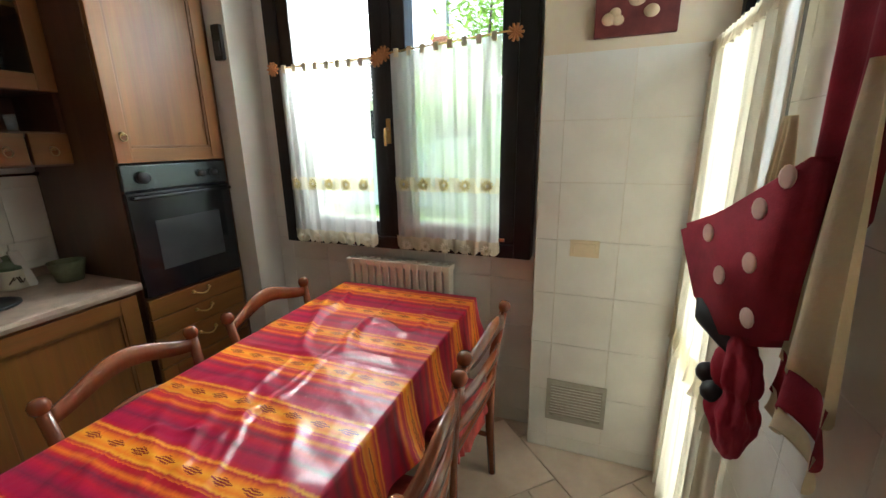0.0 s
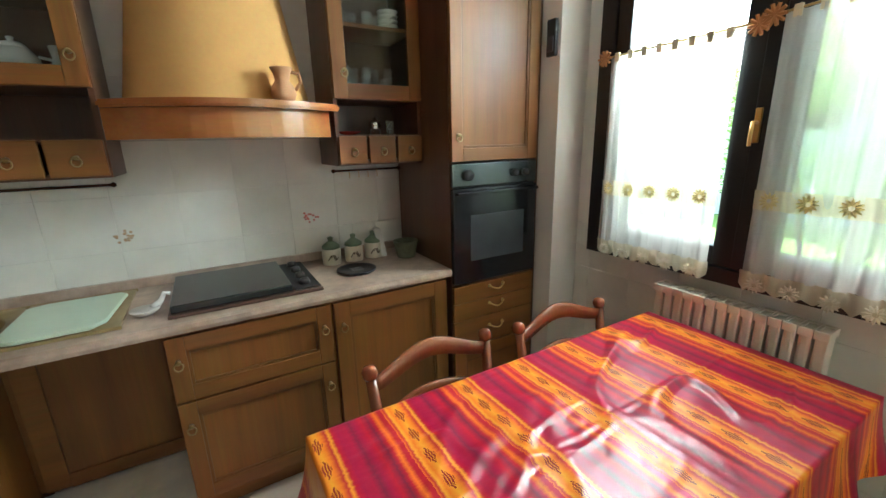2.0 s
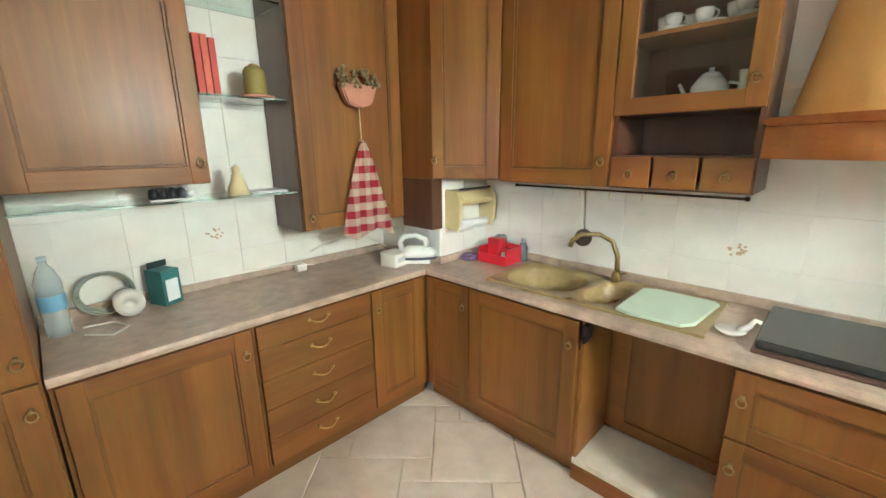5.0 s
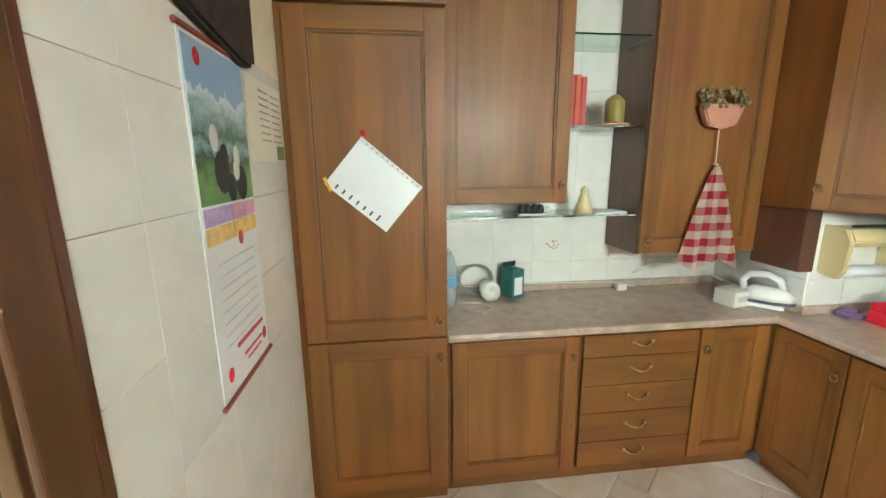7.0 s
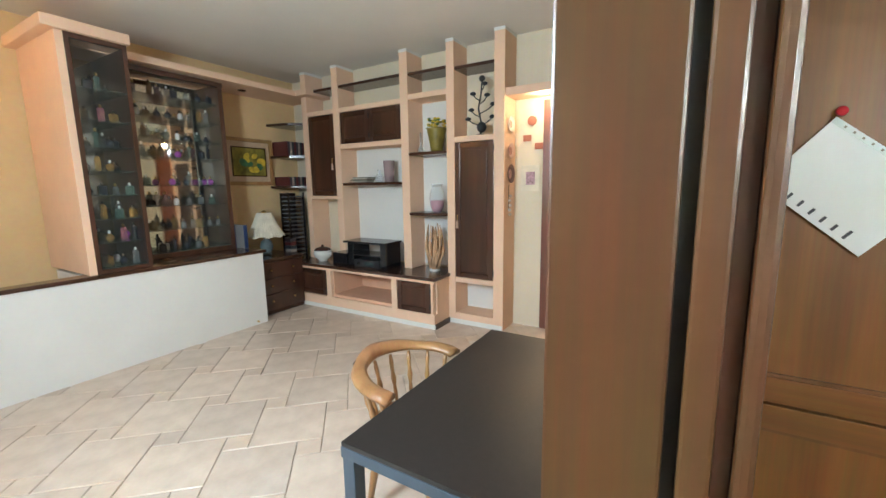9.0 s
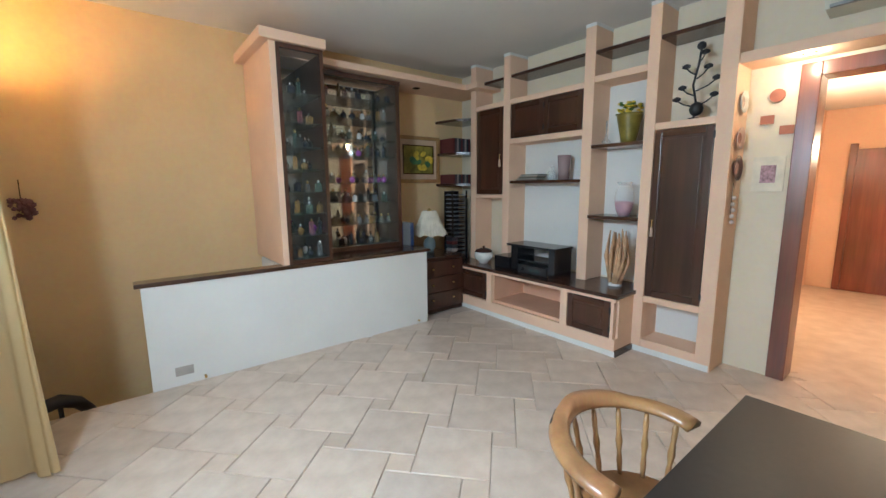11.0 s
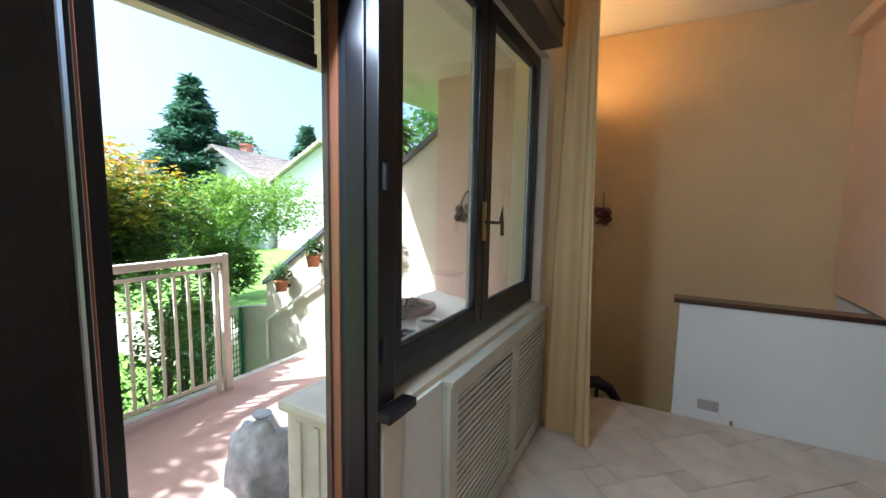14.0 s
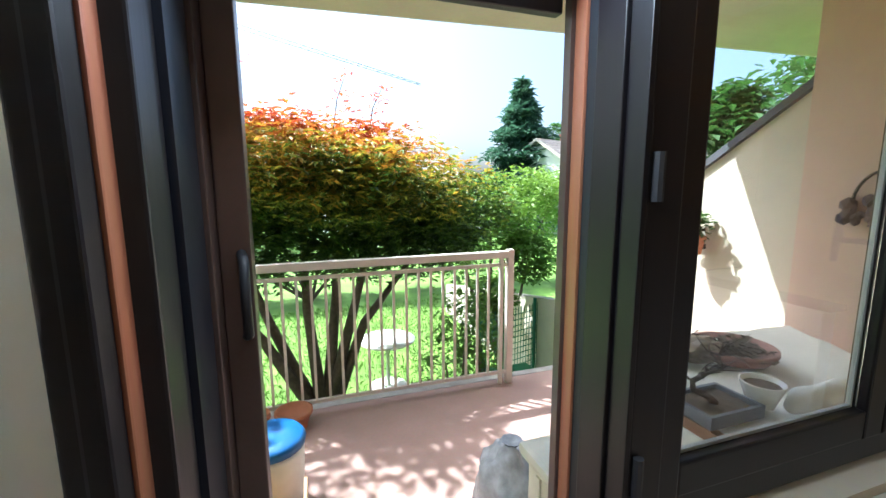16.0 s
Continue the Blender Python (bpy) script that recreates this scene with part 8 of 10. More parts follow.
t = thing("curtain", 4.36, 0.55, 0.0, "long sheer golden curtain gathered beside the window", "curtain")
m = pose(4.36, 0.53, 0, 0, 0, 68)
bm = hanging(-0.125, 0.125, 0.0, 3.08, 0.02, 0.055, 1.9, 0.6, nz=46, nx=80, flare=0.75)
part("cloth", moved(bm, m), GOLD_CLOTH, t, "", True)
bm = hanging(-0.12, 0.135, 0.045, 3.08, 0.02, 0.035, 1.6, 2.1, nz=46, nx=80, flare=0.55)
part("lining", moved(bm, m), GOLD_CLOTH, t, "", True)
part("heading", moved(hanging(-0.14, 0.14, 0.01, 3.10, 3.0, 0.02, 9, 0.1, nz=3), m), plain("heading_tan", (0.46, 0.28, 0.10), 0.9), t, "gathered heading", True)
t = thing("dried_flower_hanger", 5.97, 0.42, 1.45, "bunch of dried mauve flowers hung on the stair wall", "dried flowers")
bm = bmesh.new()
rnd = random.Random(12)
for k in range(40):
    bmesh.ops.create_icosphere(bm, subdivisions=1, radius=rnd.uniform(0.012, 0.03), matrix=Matrix.Translation((5.95 + rnd.uniform(-0.03, 0.03), 0.56 + rnd.uniform(-0.07, 0.07), 1.47 + rnd.uniform(-0.08, 0.07))))
part("bouquet", bm, plain("dried_mauve", (0.20, 0.09, 0.09), 0.9, vary=0.4), t)
part("stem", T([(5.98, 0.56, 1.7), (5.96, 0.56, 1.5)], 0.004, 5), DARK_W, t)
t = thing("wall_lamp", 5.38, 0.74, 2.36, "half-bowl plaster wall lamp throwing warm light upward", "wall lamp")
bm = bmesh.new()
n = 16
r0 = [bm.verts.new((5.38 + 0.15 * math.cos(math.pi * i / n), 0.738 - 0.12 * math.sin(math.pi * i / n), 2.38)) for i in range(n + 1)]
r1 = [bm.verts.new((5.38 + 0.08 * math.cos(math.pi * i / n), 0.738 - 0.06 * math.sin(math.pi * i / n), 2.27)) for i in range(n + 1)]
for i in range(n):
    bm.faces.new((r0[i], r0[i + 1], r1[i + 1], r1[i]))
bm.faces.new(r1)
part("bowl", bm, WARM_P, t, "", True)
part("bracket", B(5.34, 5.42, 0.712, 0.739, 2.25, 2.27), WARM_P, t)

# balcony door: frame, post strips, open leaf
w = tagged(new("door_4"), "dark wooden balcony door standing open into the room", "door", "", "structure")
w.location = (2.2, 0.85, 0)
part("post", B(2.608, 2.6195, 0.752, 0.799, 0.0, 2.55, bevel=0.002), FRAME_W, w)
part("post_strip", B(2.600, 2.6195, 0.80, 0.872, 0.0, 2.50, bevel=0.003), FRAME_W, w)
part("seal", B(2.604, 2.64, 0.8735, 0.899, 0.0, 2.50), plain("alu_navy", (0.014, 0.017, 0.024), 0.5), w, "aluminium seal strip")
part("guide_rail", B(2.598, 2.64, 0.900, 0.934, 0.021, 2.50, bevel=0.002), SUNLIT_REDWOOD, w, "reddish shutter guide")
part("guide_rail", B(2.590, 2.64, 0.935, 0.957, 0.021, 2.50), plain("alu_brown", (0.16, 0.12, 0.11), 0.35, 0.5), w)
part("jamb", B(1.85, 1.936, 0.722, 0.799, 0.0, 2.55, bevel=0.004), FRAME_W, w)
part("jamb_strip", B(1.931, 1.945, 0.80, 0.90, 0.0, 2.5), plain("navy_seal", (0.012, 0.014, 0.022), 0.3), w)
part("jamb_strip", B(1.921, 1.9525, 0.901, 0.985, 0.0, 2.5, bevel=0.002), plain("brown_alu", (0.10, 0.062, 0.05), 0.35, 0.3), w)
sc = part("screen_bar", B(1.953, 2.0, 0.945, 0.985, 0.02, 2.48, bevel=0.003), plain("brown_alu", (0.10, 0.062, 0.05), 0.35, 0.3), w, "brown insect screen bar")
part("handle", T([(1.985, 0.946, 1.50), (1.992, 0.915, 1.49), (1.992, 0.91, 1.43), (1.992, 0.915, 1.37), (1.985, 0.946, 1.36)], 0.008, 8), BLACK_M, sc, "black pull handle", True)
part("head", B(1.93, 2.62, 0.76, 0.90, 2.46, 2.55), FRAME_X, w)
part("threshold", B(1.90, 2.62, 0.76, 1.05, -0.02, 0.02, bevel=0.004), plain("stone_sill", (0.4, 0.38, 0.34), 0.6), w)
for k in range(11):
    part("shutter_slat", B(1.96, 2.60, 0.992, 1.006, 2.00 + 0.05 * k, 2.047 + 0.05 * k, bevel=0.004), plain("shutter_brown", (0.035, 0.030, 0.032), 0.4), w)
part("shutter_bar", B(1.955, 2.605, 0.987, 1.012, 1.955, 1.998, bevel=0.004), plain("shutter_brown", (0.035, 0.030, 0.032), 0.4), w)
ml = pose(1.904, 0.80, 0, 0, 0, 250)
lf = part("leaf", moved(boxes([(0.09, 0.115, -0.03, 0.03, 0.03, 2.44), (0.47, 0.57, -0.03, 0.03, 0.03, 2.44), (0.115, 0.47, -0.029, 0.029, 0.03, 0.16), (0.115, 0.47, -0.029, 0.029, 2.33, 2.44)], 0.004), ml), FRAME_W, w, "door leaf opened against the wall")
# bright stile strip: sun on the leaf's edge is painted by the colour
part("stile_strip", moved(B(0.056, 0.09, -0.032, 0.034, 0.03, 2.44, bevel=0.003), ml), SUNLIT_REDWOOD, lf, "reddish wooden stile in a sunlit tone")
p = part("pane", moved(B(0.112, 0.472, -0.004, 0.004, 0.155, 2.335), ml), GLASS, lf, "clear glass pane")
p.visible_shadow = False

# ---- outside: balcony, garden, distance ----
setting("ground", B(-400, 400, 0.98, 800, GROUND - 0.5, GROUND), plain("grass_ground", (0.14, 0.25, 0.035), 0.9, vary=0.35, scale=1.5, bumpy=0.4), "green garden lawn running into the distance", "ground")
PAVE = plain("balcony_tile", (0.38, 0.25, 0.21), 0.7, vary=0.08, scale=3, bumpy=0.15)
setting("balcony_floor", B(0.81, 5.05, 0.98, 3.22, GROUND, -0.03), PAVE, "pink-brown tiled balcony floor", "floor")
setting("balcony_edge", B(0.81, 5.25, 3.22, 3.30, GROUND, -0.025, bevel=0.01), plain("edge_stone", (0.40, 0.37, 0.33), 0.8, vary=0.2), "grey stone balcony edge", "edge")
setting("balcony_ceiling", prism(bmesh.new(), [(0.82, 0.985), (8.0, 0.985), (8.0, 2.49), (5.2, 2.72), (1.8, 3.0), (0.82, 3.08)], 'Z', 2.70, 3.15), OUT_P, "cream rendered slab above the balcony", "ceiling")
setting("balcony_fascia", prism(bmesh.new(), [(0.82, 3.083), (1.8, 3.003), (5.2, 2.723), (8.0, 2.493), (8.0, 2.533), (5.2, 2.763), (1.8, 3.043), (0.82, 3.123)], 'Z', 2.71, 3.25), WHITE_P, "pale fascia of the slab", "fascia")
# unseen slab, added to keep the sun off the kitchen window
setting("kitchen_eaves", B(-2.6, 0.81, 2.385, 3.12, 2.86, 3.25), OUT_P, "unseen cream rendered slab added to shade the kitchen window", "eaves")
setting("house_wall_end", B(5.0, 5.30, 0.98, 1.93, GROUND, 2.699), OUT_PINK, "pink rendered end wall of the balcony", "wall")
setting("garden_wall", prism(bmesh.new(), [(1.931, GROUND), (4.50, GROUND), (4.50, 0.50), (1.931, 2.22)], 'X', 5.06, 5.24), OUT_P, "cream rendered garden wall with a sloping top", "wall")
setting("garden_wall_coping", prism(bmesh.new(), [(1.931, 2.225), (4.54, 0.475), (4.54, 0.53), (1.931, 2.285)], 'X', 5.03, 5.28), plain("slate_coping", (0.08, 0.085, 0.10), 0.6), "dark coping on the sloping wall", "coping")
setting("garden_wall_low", prism(bmesh.new(), [(4.50, GROUND), (9.0, GROUND), (9.0, -0.6), (4.50, 0.2)], 'X', 5.06, 5.2), OUT_P, "low end of the garden wall", "wall")
bm = bmesh.new()
rnd = random.Random(23)
ring = [bm.verts.new((4.9975, 1.835 + (0.045 + rnd.uniform(-0.012, 0.012)) * math.cos(a), 0.60 + (0.07 + rnd.uniform(-0.02, 0.02)) * math.sin(a))) for a in (2 * math.pi * k / 18 for k in range(18))]
bm.faces.new(ring)
bmesh.ops.solidify(bm, geom=bm.faces[:], thickness=0.003)
tagged(part("plaster_patch", bm, WHITE_P), "white patch of bare plaster on the pink wall", "wall patch")
t = thing("pipe_rail", 5.0, 3.3, 0.2, "pale pipe running down along the garden wall", "pipe")
part("pipe", T([(5.02, 2.9, 1.0), (5.02, 4.45, 0.02), (5.02, 4.45, -0.5)], 0.02, 8), WHITE_E, t)
part("clip", B(5.01, 5.06, 3.5, 3.54, 0.58, 0.66), WHITE_E, t)

RAILP = plain("railing_paint", (0.62, 0.55, 0.50), 0.5, vary=0.06)
t = thing("balcony_railing", 2.6, 3.15, -0.03, "pale painted metal balcony railing with thin upright bars", "railing")
part("post", B(3.61, 3.665, 3.12, 3.175, -0.03, 1.12, bevel=0.004), RAILP, t)
part("post", B(3.545, 3.575, 3.13, 3.165, -0.03, 1.05, bevel=0.003), RAILP, t)
part("handrail", B(0.82, 3.61, 3.115, 3.18, 1.055, 1.11, bevel=0.006), RAILP, t)
part("lower_rail", B(0.82, 3.61, 3.135, 3.16, 0.06, 0.085), RAILP, t)
part("upper_rail", B(0.82, 3.61, 3.135, 3.16, 0.985, 1.01), RAILP, t)
x = 0.90
while x < 3.54:
    part("baluster", B(x - 0.009, x + 0.009, 3.139, 3.157, 0.085, 0.985), RAILP, t)
    x += 0.098


def leaf_cloud(name, n, sample, size, mat, parent, seed, droop=0.3, slim=0.5, label="", lobes=(0.0,)):
    """Many small folded leaves at sampled places, one mesh of stuff."""
    r = np.random.RandomState(seed)
    V, F = [], []
    k = 0
    while k < n:
        p = sample(r)
        if p is None:
            continue
        a, tilt, s = r.uniform(0, 6.283), r.uniform(-0.6, 0.9) * 0.8 - droop, size * r.uniform(0.6, 1.3)
        p = Vector(p)
        for turn in lobes:
            ls = s * (1.0 - 0.3 * abs(turn))
            d = Vector((math.cos(a + turn) * math.cos(tilt), math.sin(a + turn) * math.cos(tilt), math.sin(tilt)))
            sd = d.cross(Vector((0, 0, 1))).normalized() * ls * slim
            up = Vector((0, 0, 0.15 * ls))
            b = len(V)
            V += [p, p + d * ls * 0.5 + sd * 0.5 + up, p + d * ls, p + d * ls * 0.5 - sd * 0.5 + up]
            F += [(b, b + 1, b + 2), (b, b + 2, b + 3)]
        k += 1
    o = origin_of(parent)
    me = bpy.data.meshes.new(name)
    me.from_pydata([tuple(v - o) for v in V], [], F)
    me.materials.append(mat)
    ob = new(name, me)
    ob.parent = parent
    ob["kind"] = "stuff"
    if label:
        ob["label"] = label
    return ob


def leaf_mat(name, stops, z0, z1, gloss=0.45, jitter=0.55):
    """Leaf colour that runs through the stops with height, dark low in the crown, each leaf on its own."""
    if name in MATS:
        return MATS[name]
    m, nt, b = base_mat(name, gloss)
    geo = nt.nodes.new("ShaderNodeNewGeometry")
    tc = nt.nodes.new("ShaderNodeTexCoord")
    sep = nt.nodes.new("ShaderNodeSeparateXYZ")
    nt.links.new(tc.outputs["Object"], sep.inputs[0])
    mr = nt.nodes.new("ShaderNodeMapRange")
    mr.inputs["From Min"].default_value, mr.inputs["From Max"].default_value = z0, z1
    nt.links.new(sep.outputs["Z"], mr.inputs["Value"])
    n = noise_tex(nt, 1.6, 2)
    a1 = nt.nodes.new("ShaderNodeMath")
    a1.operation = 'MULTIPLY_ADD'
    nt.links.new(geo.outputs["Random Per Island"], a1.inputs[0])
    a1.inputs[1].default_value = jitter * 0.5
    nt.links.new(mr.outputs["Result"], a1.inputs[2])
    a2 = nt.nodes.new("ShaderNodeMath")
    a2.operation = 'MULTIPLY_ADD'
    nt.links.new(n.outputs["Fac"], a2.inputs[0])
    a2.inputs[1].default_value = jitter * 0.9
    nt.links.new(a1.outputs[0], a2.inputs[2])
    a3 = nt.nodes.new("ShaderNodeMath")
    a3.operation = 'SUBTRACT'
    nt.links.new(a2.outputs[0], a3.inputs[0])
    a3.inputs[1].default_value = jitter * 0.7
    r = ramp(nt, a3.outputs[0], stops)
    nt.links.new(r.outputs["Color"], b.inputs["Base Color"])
    tl = nt.nodes.new("ShaderNodeBsdfTranslucent")
    nt.links.new(r.outputs["Color"], tl.inputs["Color"])
    ms = nt.nodes.new("ShaderNodeMixShader")
    ms.inputs["Fac"].default_value = 0.4
    nt.links.new(b.outputs["BSDF"], ms.inputs[1])
    nt.links.new(tl.outputs["BSDF"], ms.inputs[2])
    nt.links.new(ms.outputs["Shader"], nt.nodes["Material Output"].inputs["Surface"])
    MATS[name] = m
    return m


BARK = plain("bark", (0.10, 0.07, 0.05), 0.9, vary=0.3, scale=20, bumpy=0.4)


def blob_sampler(blobs, thr=-0.12, freq=1.3, shell=0.45):
    def f(r):
        c, rad = blobs[r.randint(len(blobs))]
        d = r.normal(size=3)
        d /= np.linalg.norm(d)
        q = shell + (1 - shell) * r.uniform() ** 0.6
        p = Vector((c[0] + rad[0] * d[0] * q, c[1] + rad[1] * d[1] * q, c[2] + rad[2] * d[2] * q))
        if noise.noise(p * freq) < thr:
            return None
        return p
    return f


def limb_set(parent, base, tips, r0=0.06, seed=0):
    rn = random.Random(seed)
    for k, (tx, ty, tz) in enumerate(tips):
        b, e = Vector(base), Vector((tx, ty, tz))
        mid = b.lerp(e, 0.45) + Vector((rn.uniform(-0.15, 0.15), rn.uniform(-0.15, 0.15), 0.15))
        part("limb" if k else "trunk", T([b + Vector((rn.uniform(-0.05, 0.05), 0, 0)), mid, e], [r0, r0 * 0.6, r0 * 0.15], 7), BARK, parent, "", True)


MAPLE = leaf_mat("maple_leaves", [(0.0, (0.035, 0.075, 0.012)), (0.30, (0.10, 0.17, 0.018)), (0.48, (0.27, 0.30, 0.03)), (0.64, (0.52, 0.32, 0.03)), (0.82, (0.58, 0.20, 0.03)), (1.0, (0.55, 0.09, 0.03))], 2.0, 4.0, jitter=0.8)
t = thing("japanese_maple", 2.2, 5.2, GROUND, "Japanese maple with red-orange upper leaves over green", "tree")
limb_set(t, (2.15, 4.9, GROUND), [(1.2, 4.9, 1.4), (2.0, 5.0, 1.8), (2.9, 4.9, 1.6), (3.6, 5.0, 1.2), (2.4, 5.6, 2.0), (0.6, 5.0, 1.2)], 0.09, 1)
mb = [((0.4, 5.1, 1.45), (0.9, 0.8, 0.65)), ((1.3, 5.0, 1.65), (0.95, 0.8, 0.80)), ((2.2, 5.1, 1.70), (0.95, 0.9, 0.85)), ((3.1, 5.1, 1.60), (0.9, 0.8, 0.75)), ((3.9, 5.2, 1.35), (0.8, 0.7, 0.65)), ((1.9, 4.55, 1.15), (1.2, 0.45, 0.5)), ((3.1, 4.6, 1.10), (1.0, 0.45, 0.45)), ((0.9, 5.2, 2.0), (0.7, 0.5, 0.45)), ((1.8, 5.2, 2.1), (0.6, 0.4, 0.4)), ((2.7, 5.2, 2.0), (0.6, 0.4, 0.35)), ((1.3, 5.6, 1.2), (1.2, 0.5, 0.8)), ((0.5, 4.05, 1.75), (0.9, 0.45, 0.38)), ((1.5, 4.0, 1.80), (0.9, 0.42, 0.38)), ((2.4, 4.05, 1.70), (0.8, 0.45, 0.38)), ((3.1, 4.25, 1.50), (0.7, 0.5, 0.38)), ((2.9, 5.7, 1.2), (1.2, 0.5, 0.8)), ((0.6, 4.5, 1.15), (0.7, 0.45, 0.45))]
crown_points = blob_sampler(mb, -0.28, 1.5, 0.2)


def tiers(r):
    """Leaves gathered in thin, slightly drooping layers, as on a spreading maple."""
    p = crown_points(r)
    if p is None:
        return None
    k = noise.noise(Vector((p.x * 1.3, p.y * 1.3, 3.0))) * 0.45
    p.z = round((p.z + k) / 0.17) * 0.17 - k + r.normal() * 0.045
    return p


leaf_cloud("crown", 34000, tiers, 0.10, MAPLE, t, 2, 0.25, 0.34, "", (-0.75, 0.0, 0.75))
for sx, sz, h in ((1.25, 2.3, 0.75), (2.35, 2.3, 0.65), (1.0, 2.3, 0.6), (2.75, 2.3, 0.5)):
    bm = T([(sx, 5.1, sz - 0.3), (sx + 0.1, 5.1, sz + h * 0.5), (sx + 0.22, 5.1, sz + h)], [0.008, 0.006, 0.002], 5)
    part("shoot", bm, BARK, t)
    leaf_cloud("shoot_leaves", 60, lambda r, sx=sx, sz=sz, h=h: (lambda f: Vector((sx + 0.22 * f + r.normal() * 0.05, 5.1 + r.normal() * 0.05, sz + h * f)))(r.uniform()), 0.07, MAPLE, t, int(sx * 10), 0.2, 0.4)

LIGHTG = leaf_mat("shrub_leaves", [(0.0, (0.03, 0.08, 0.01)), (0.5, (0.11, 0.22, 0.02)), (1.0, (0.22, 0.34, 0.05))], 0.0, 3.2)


def shrub(name, label, base, blobs, n, size, mat, seed, tips=()):
    t = thing(name, base[0], base[1], base[2], label, "shrub" if name == "shrub" else "tree")
    limb_set(t, base, tips or [b[0] for b in blobs[:5]], 0.05, seed)
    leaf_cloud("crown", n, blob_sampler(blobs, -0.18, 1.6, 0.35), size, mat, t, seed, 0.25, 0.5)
    return t


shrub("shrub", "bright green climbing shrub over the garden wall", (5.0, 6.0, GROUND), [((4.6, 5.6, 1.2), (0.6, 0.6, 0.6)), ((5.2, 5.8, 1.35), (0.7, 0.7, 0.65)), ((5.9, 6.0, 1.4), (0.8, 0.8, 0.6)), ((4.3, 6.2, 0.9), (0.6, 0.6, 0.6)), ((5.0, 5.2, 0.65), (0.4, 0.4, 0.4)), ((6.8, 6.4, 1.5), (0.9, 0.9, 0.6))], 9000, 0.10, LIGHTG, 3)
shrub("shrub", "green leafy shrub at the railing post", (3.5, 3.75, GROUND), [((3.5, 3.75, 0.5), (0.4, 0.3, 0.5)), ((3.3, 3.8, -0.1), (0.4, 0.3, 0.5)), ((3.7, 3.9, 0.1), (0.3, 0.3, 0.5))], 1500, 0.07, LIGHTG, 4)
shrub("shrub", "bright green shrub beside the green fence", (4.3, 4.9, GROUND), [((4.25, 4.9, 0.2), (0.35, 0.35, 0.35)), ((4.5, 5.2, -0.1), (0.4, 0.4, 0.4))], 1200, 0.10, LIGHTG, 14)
# added tree, its crown set in the sun's path to shade the balcony edge
shrub("tree", "tall green tree added to shade the balcony edge", (-1.0, 4.6, GROUND), [((-0.8, 4.6, 3.3), (0.9, 0.7, 0.7)), ((0.1, 4.5, 3.5), (0.9, 0.7, 0.7)), ((0.7, 4.6, 3.9), (0.7, 0.6, 0.6)), ((-0.6, 4.7, 4.2), (1.0, 0.7, 0.7))], 4200, 0.10, LIGHTG, 55)
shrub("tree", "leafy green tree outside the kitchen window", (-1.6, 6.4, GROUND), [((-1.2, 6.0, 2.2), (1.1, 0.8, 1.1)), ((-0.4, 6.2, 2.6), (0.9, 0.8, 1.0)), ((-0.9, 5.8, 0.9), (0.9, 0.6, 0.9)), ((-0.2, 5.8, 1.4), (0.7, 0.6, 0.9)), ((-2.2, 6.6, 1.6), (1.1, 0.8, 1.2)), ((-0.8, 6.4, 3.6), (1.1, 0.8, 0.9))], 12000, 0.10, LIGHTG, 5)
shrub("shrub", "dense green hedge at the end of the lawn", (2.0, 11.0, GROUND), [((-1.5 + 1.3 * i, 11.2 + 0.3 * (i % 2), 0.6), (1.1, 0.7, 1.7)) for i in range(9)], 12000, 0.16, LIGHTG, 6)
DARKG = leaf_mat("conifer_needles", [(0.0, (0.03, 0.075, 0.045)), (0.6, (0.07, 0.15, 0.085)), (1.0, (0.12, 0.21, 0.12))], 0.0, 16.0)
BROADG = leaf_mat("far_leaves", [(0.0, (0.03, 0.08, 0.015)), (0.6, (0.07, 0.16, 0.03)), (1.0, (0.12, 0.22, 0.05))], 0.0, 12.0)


def conifer(x, y, h, rad, seed):
    t = thing("conifer", x, y, GROUND, "tall dark blue-green conifer behind the houses", "tree", "far trees")
    part("trunk", T([(x, y, GROUND), (x, y, GROUND + h)], [0.3, 0.03], 8), BARK, t)

    def f(r):
        k = r.uniform() ** 0.75
        z = GROUND + h * (1 - k) * 0.96 + 0.3
        tier = 0.75 + 0.25 * math.sin(z * 4.6)
        a = r.uniform(0, 6.283)
        R = rad * k * tier * (0.85 + 0.3 * noise.noise(Vector((a * 1.5, z * 0.7, seed)))) * r.uniform(0.35, 1.0) ** 0.5
        return Vector((x + R * math.cos(a), y + R * math.sin(a), z - 0.18 * R))
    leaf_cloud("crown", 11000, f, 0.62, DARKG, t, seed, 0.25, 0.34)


conifer(16.6, 26.3, 10.5, 7.2, 31)
conifer(26.5, 27.0, 9.2, 5.2, 32)
conifer(30.0, 26.0, 10.5, 4.6, 33)
for x, y, z, r, sd in ((23.0, 31.0, 4.5, 2.6, 41), (33.0, 24.0, 5.0, 3.0, 42), (15.5, 6.5, 3.6, 2.4, 43), (19.5, 9.5, 4.6, 3.0, 44), (13.5, 8.8, 2.6, 1.8, 45), (-4.0, 22.0, 2.4, 2.2, 46), (5.0, 24.0, 1.6, 2.0, 47)):
    t = thing("tree", x, y, GROUND, "broad green garden tree in the distance", "tree", "far trees")
    part("trunk", T([(x, y, GROUND), (x + 0.1, y, z)], [0.25, 0.1], 8), BARK, t)
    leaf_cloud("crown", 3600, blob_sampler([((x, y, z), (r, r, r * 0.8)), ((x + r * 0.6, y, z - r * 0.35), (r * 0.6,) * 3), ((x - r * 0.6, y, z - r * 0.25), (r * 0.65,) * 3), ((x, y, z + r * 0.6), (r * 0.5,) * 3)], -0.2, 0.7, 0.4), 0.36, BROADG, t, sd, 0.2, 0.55)


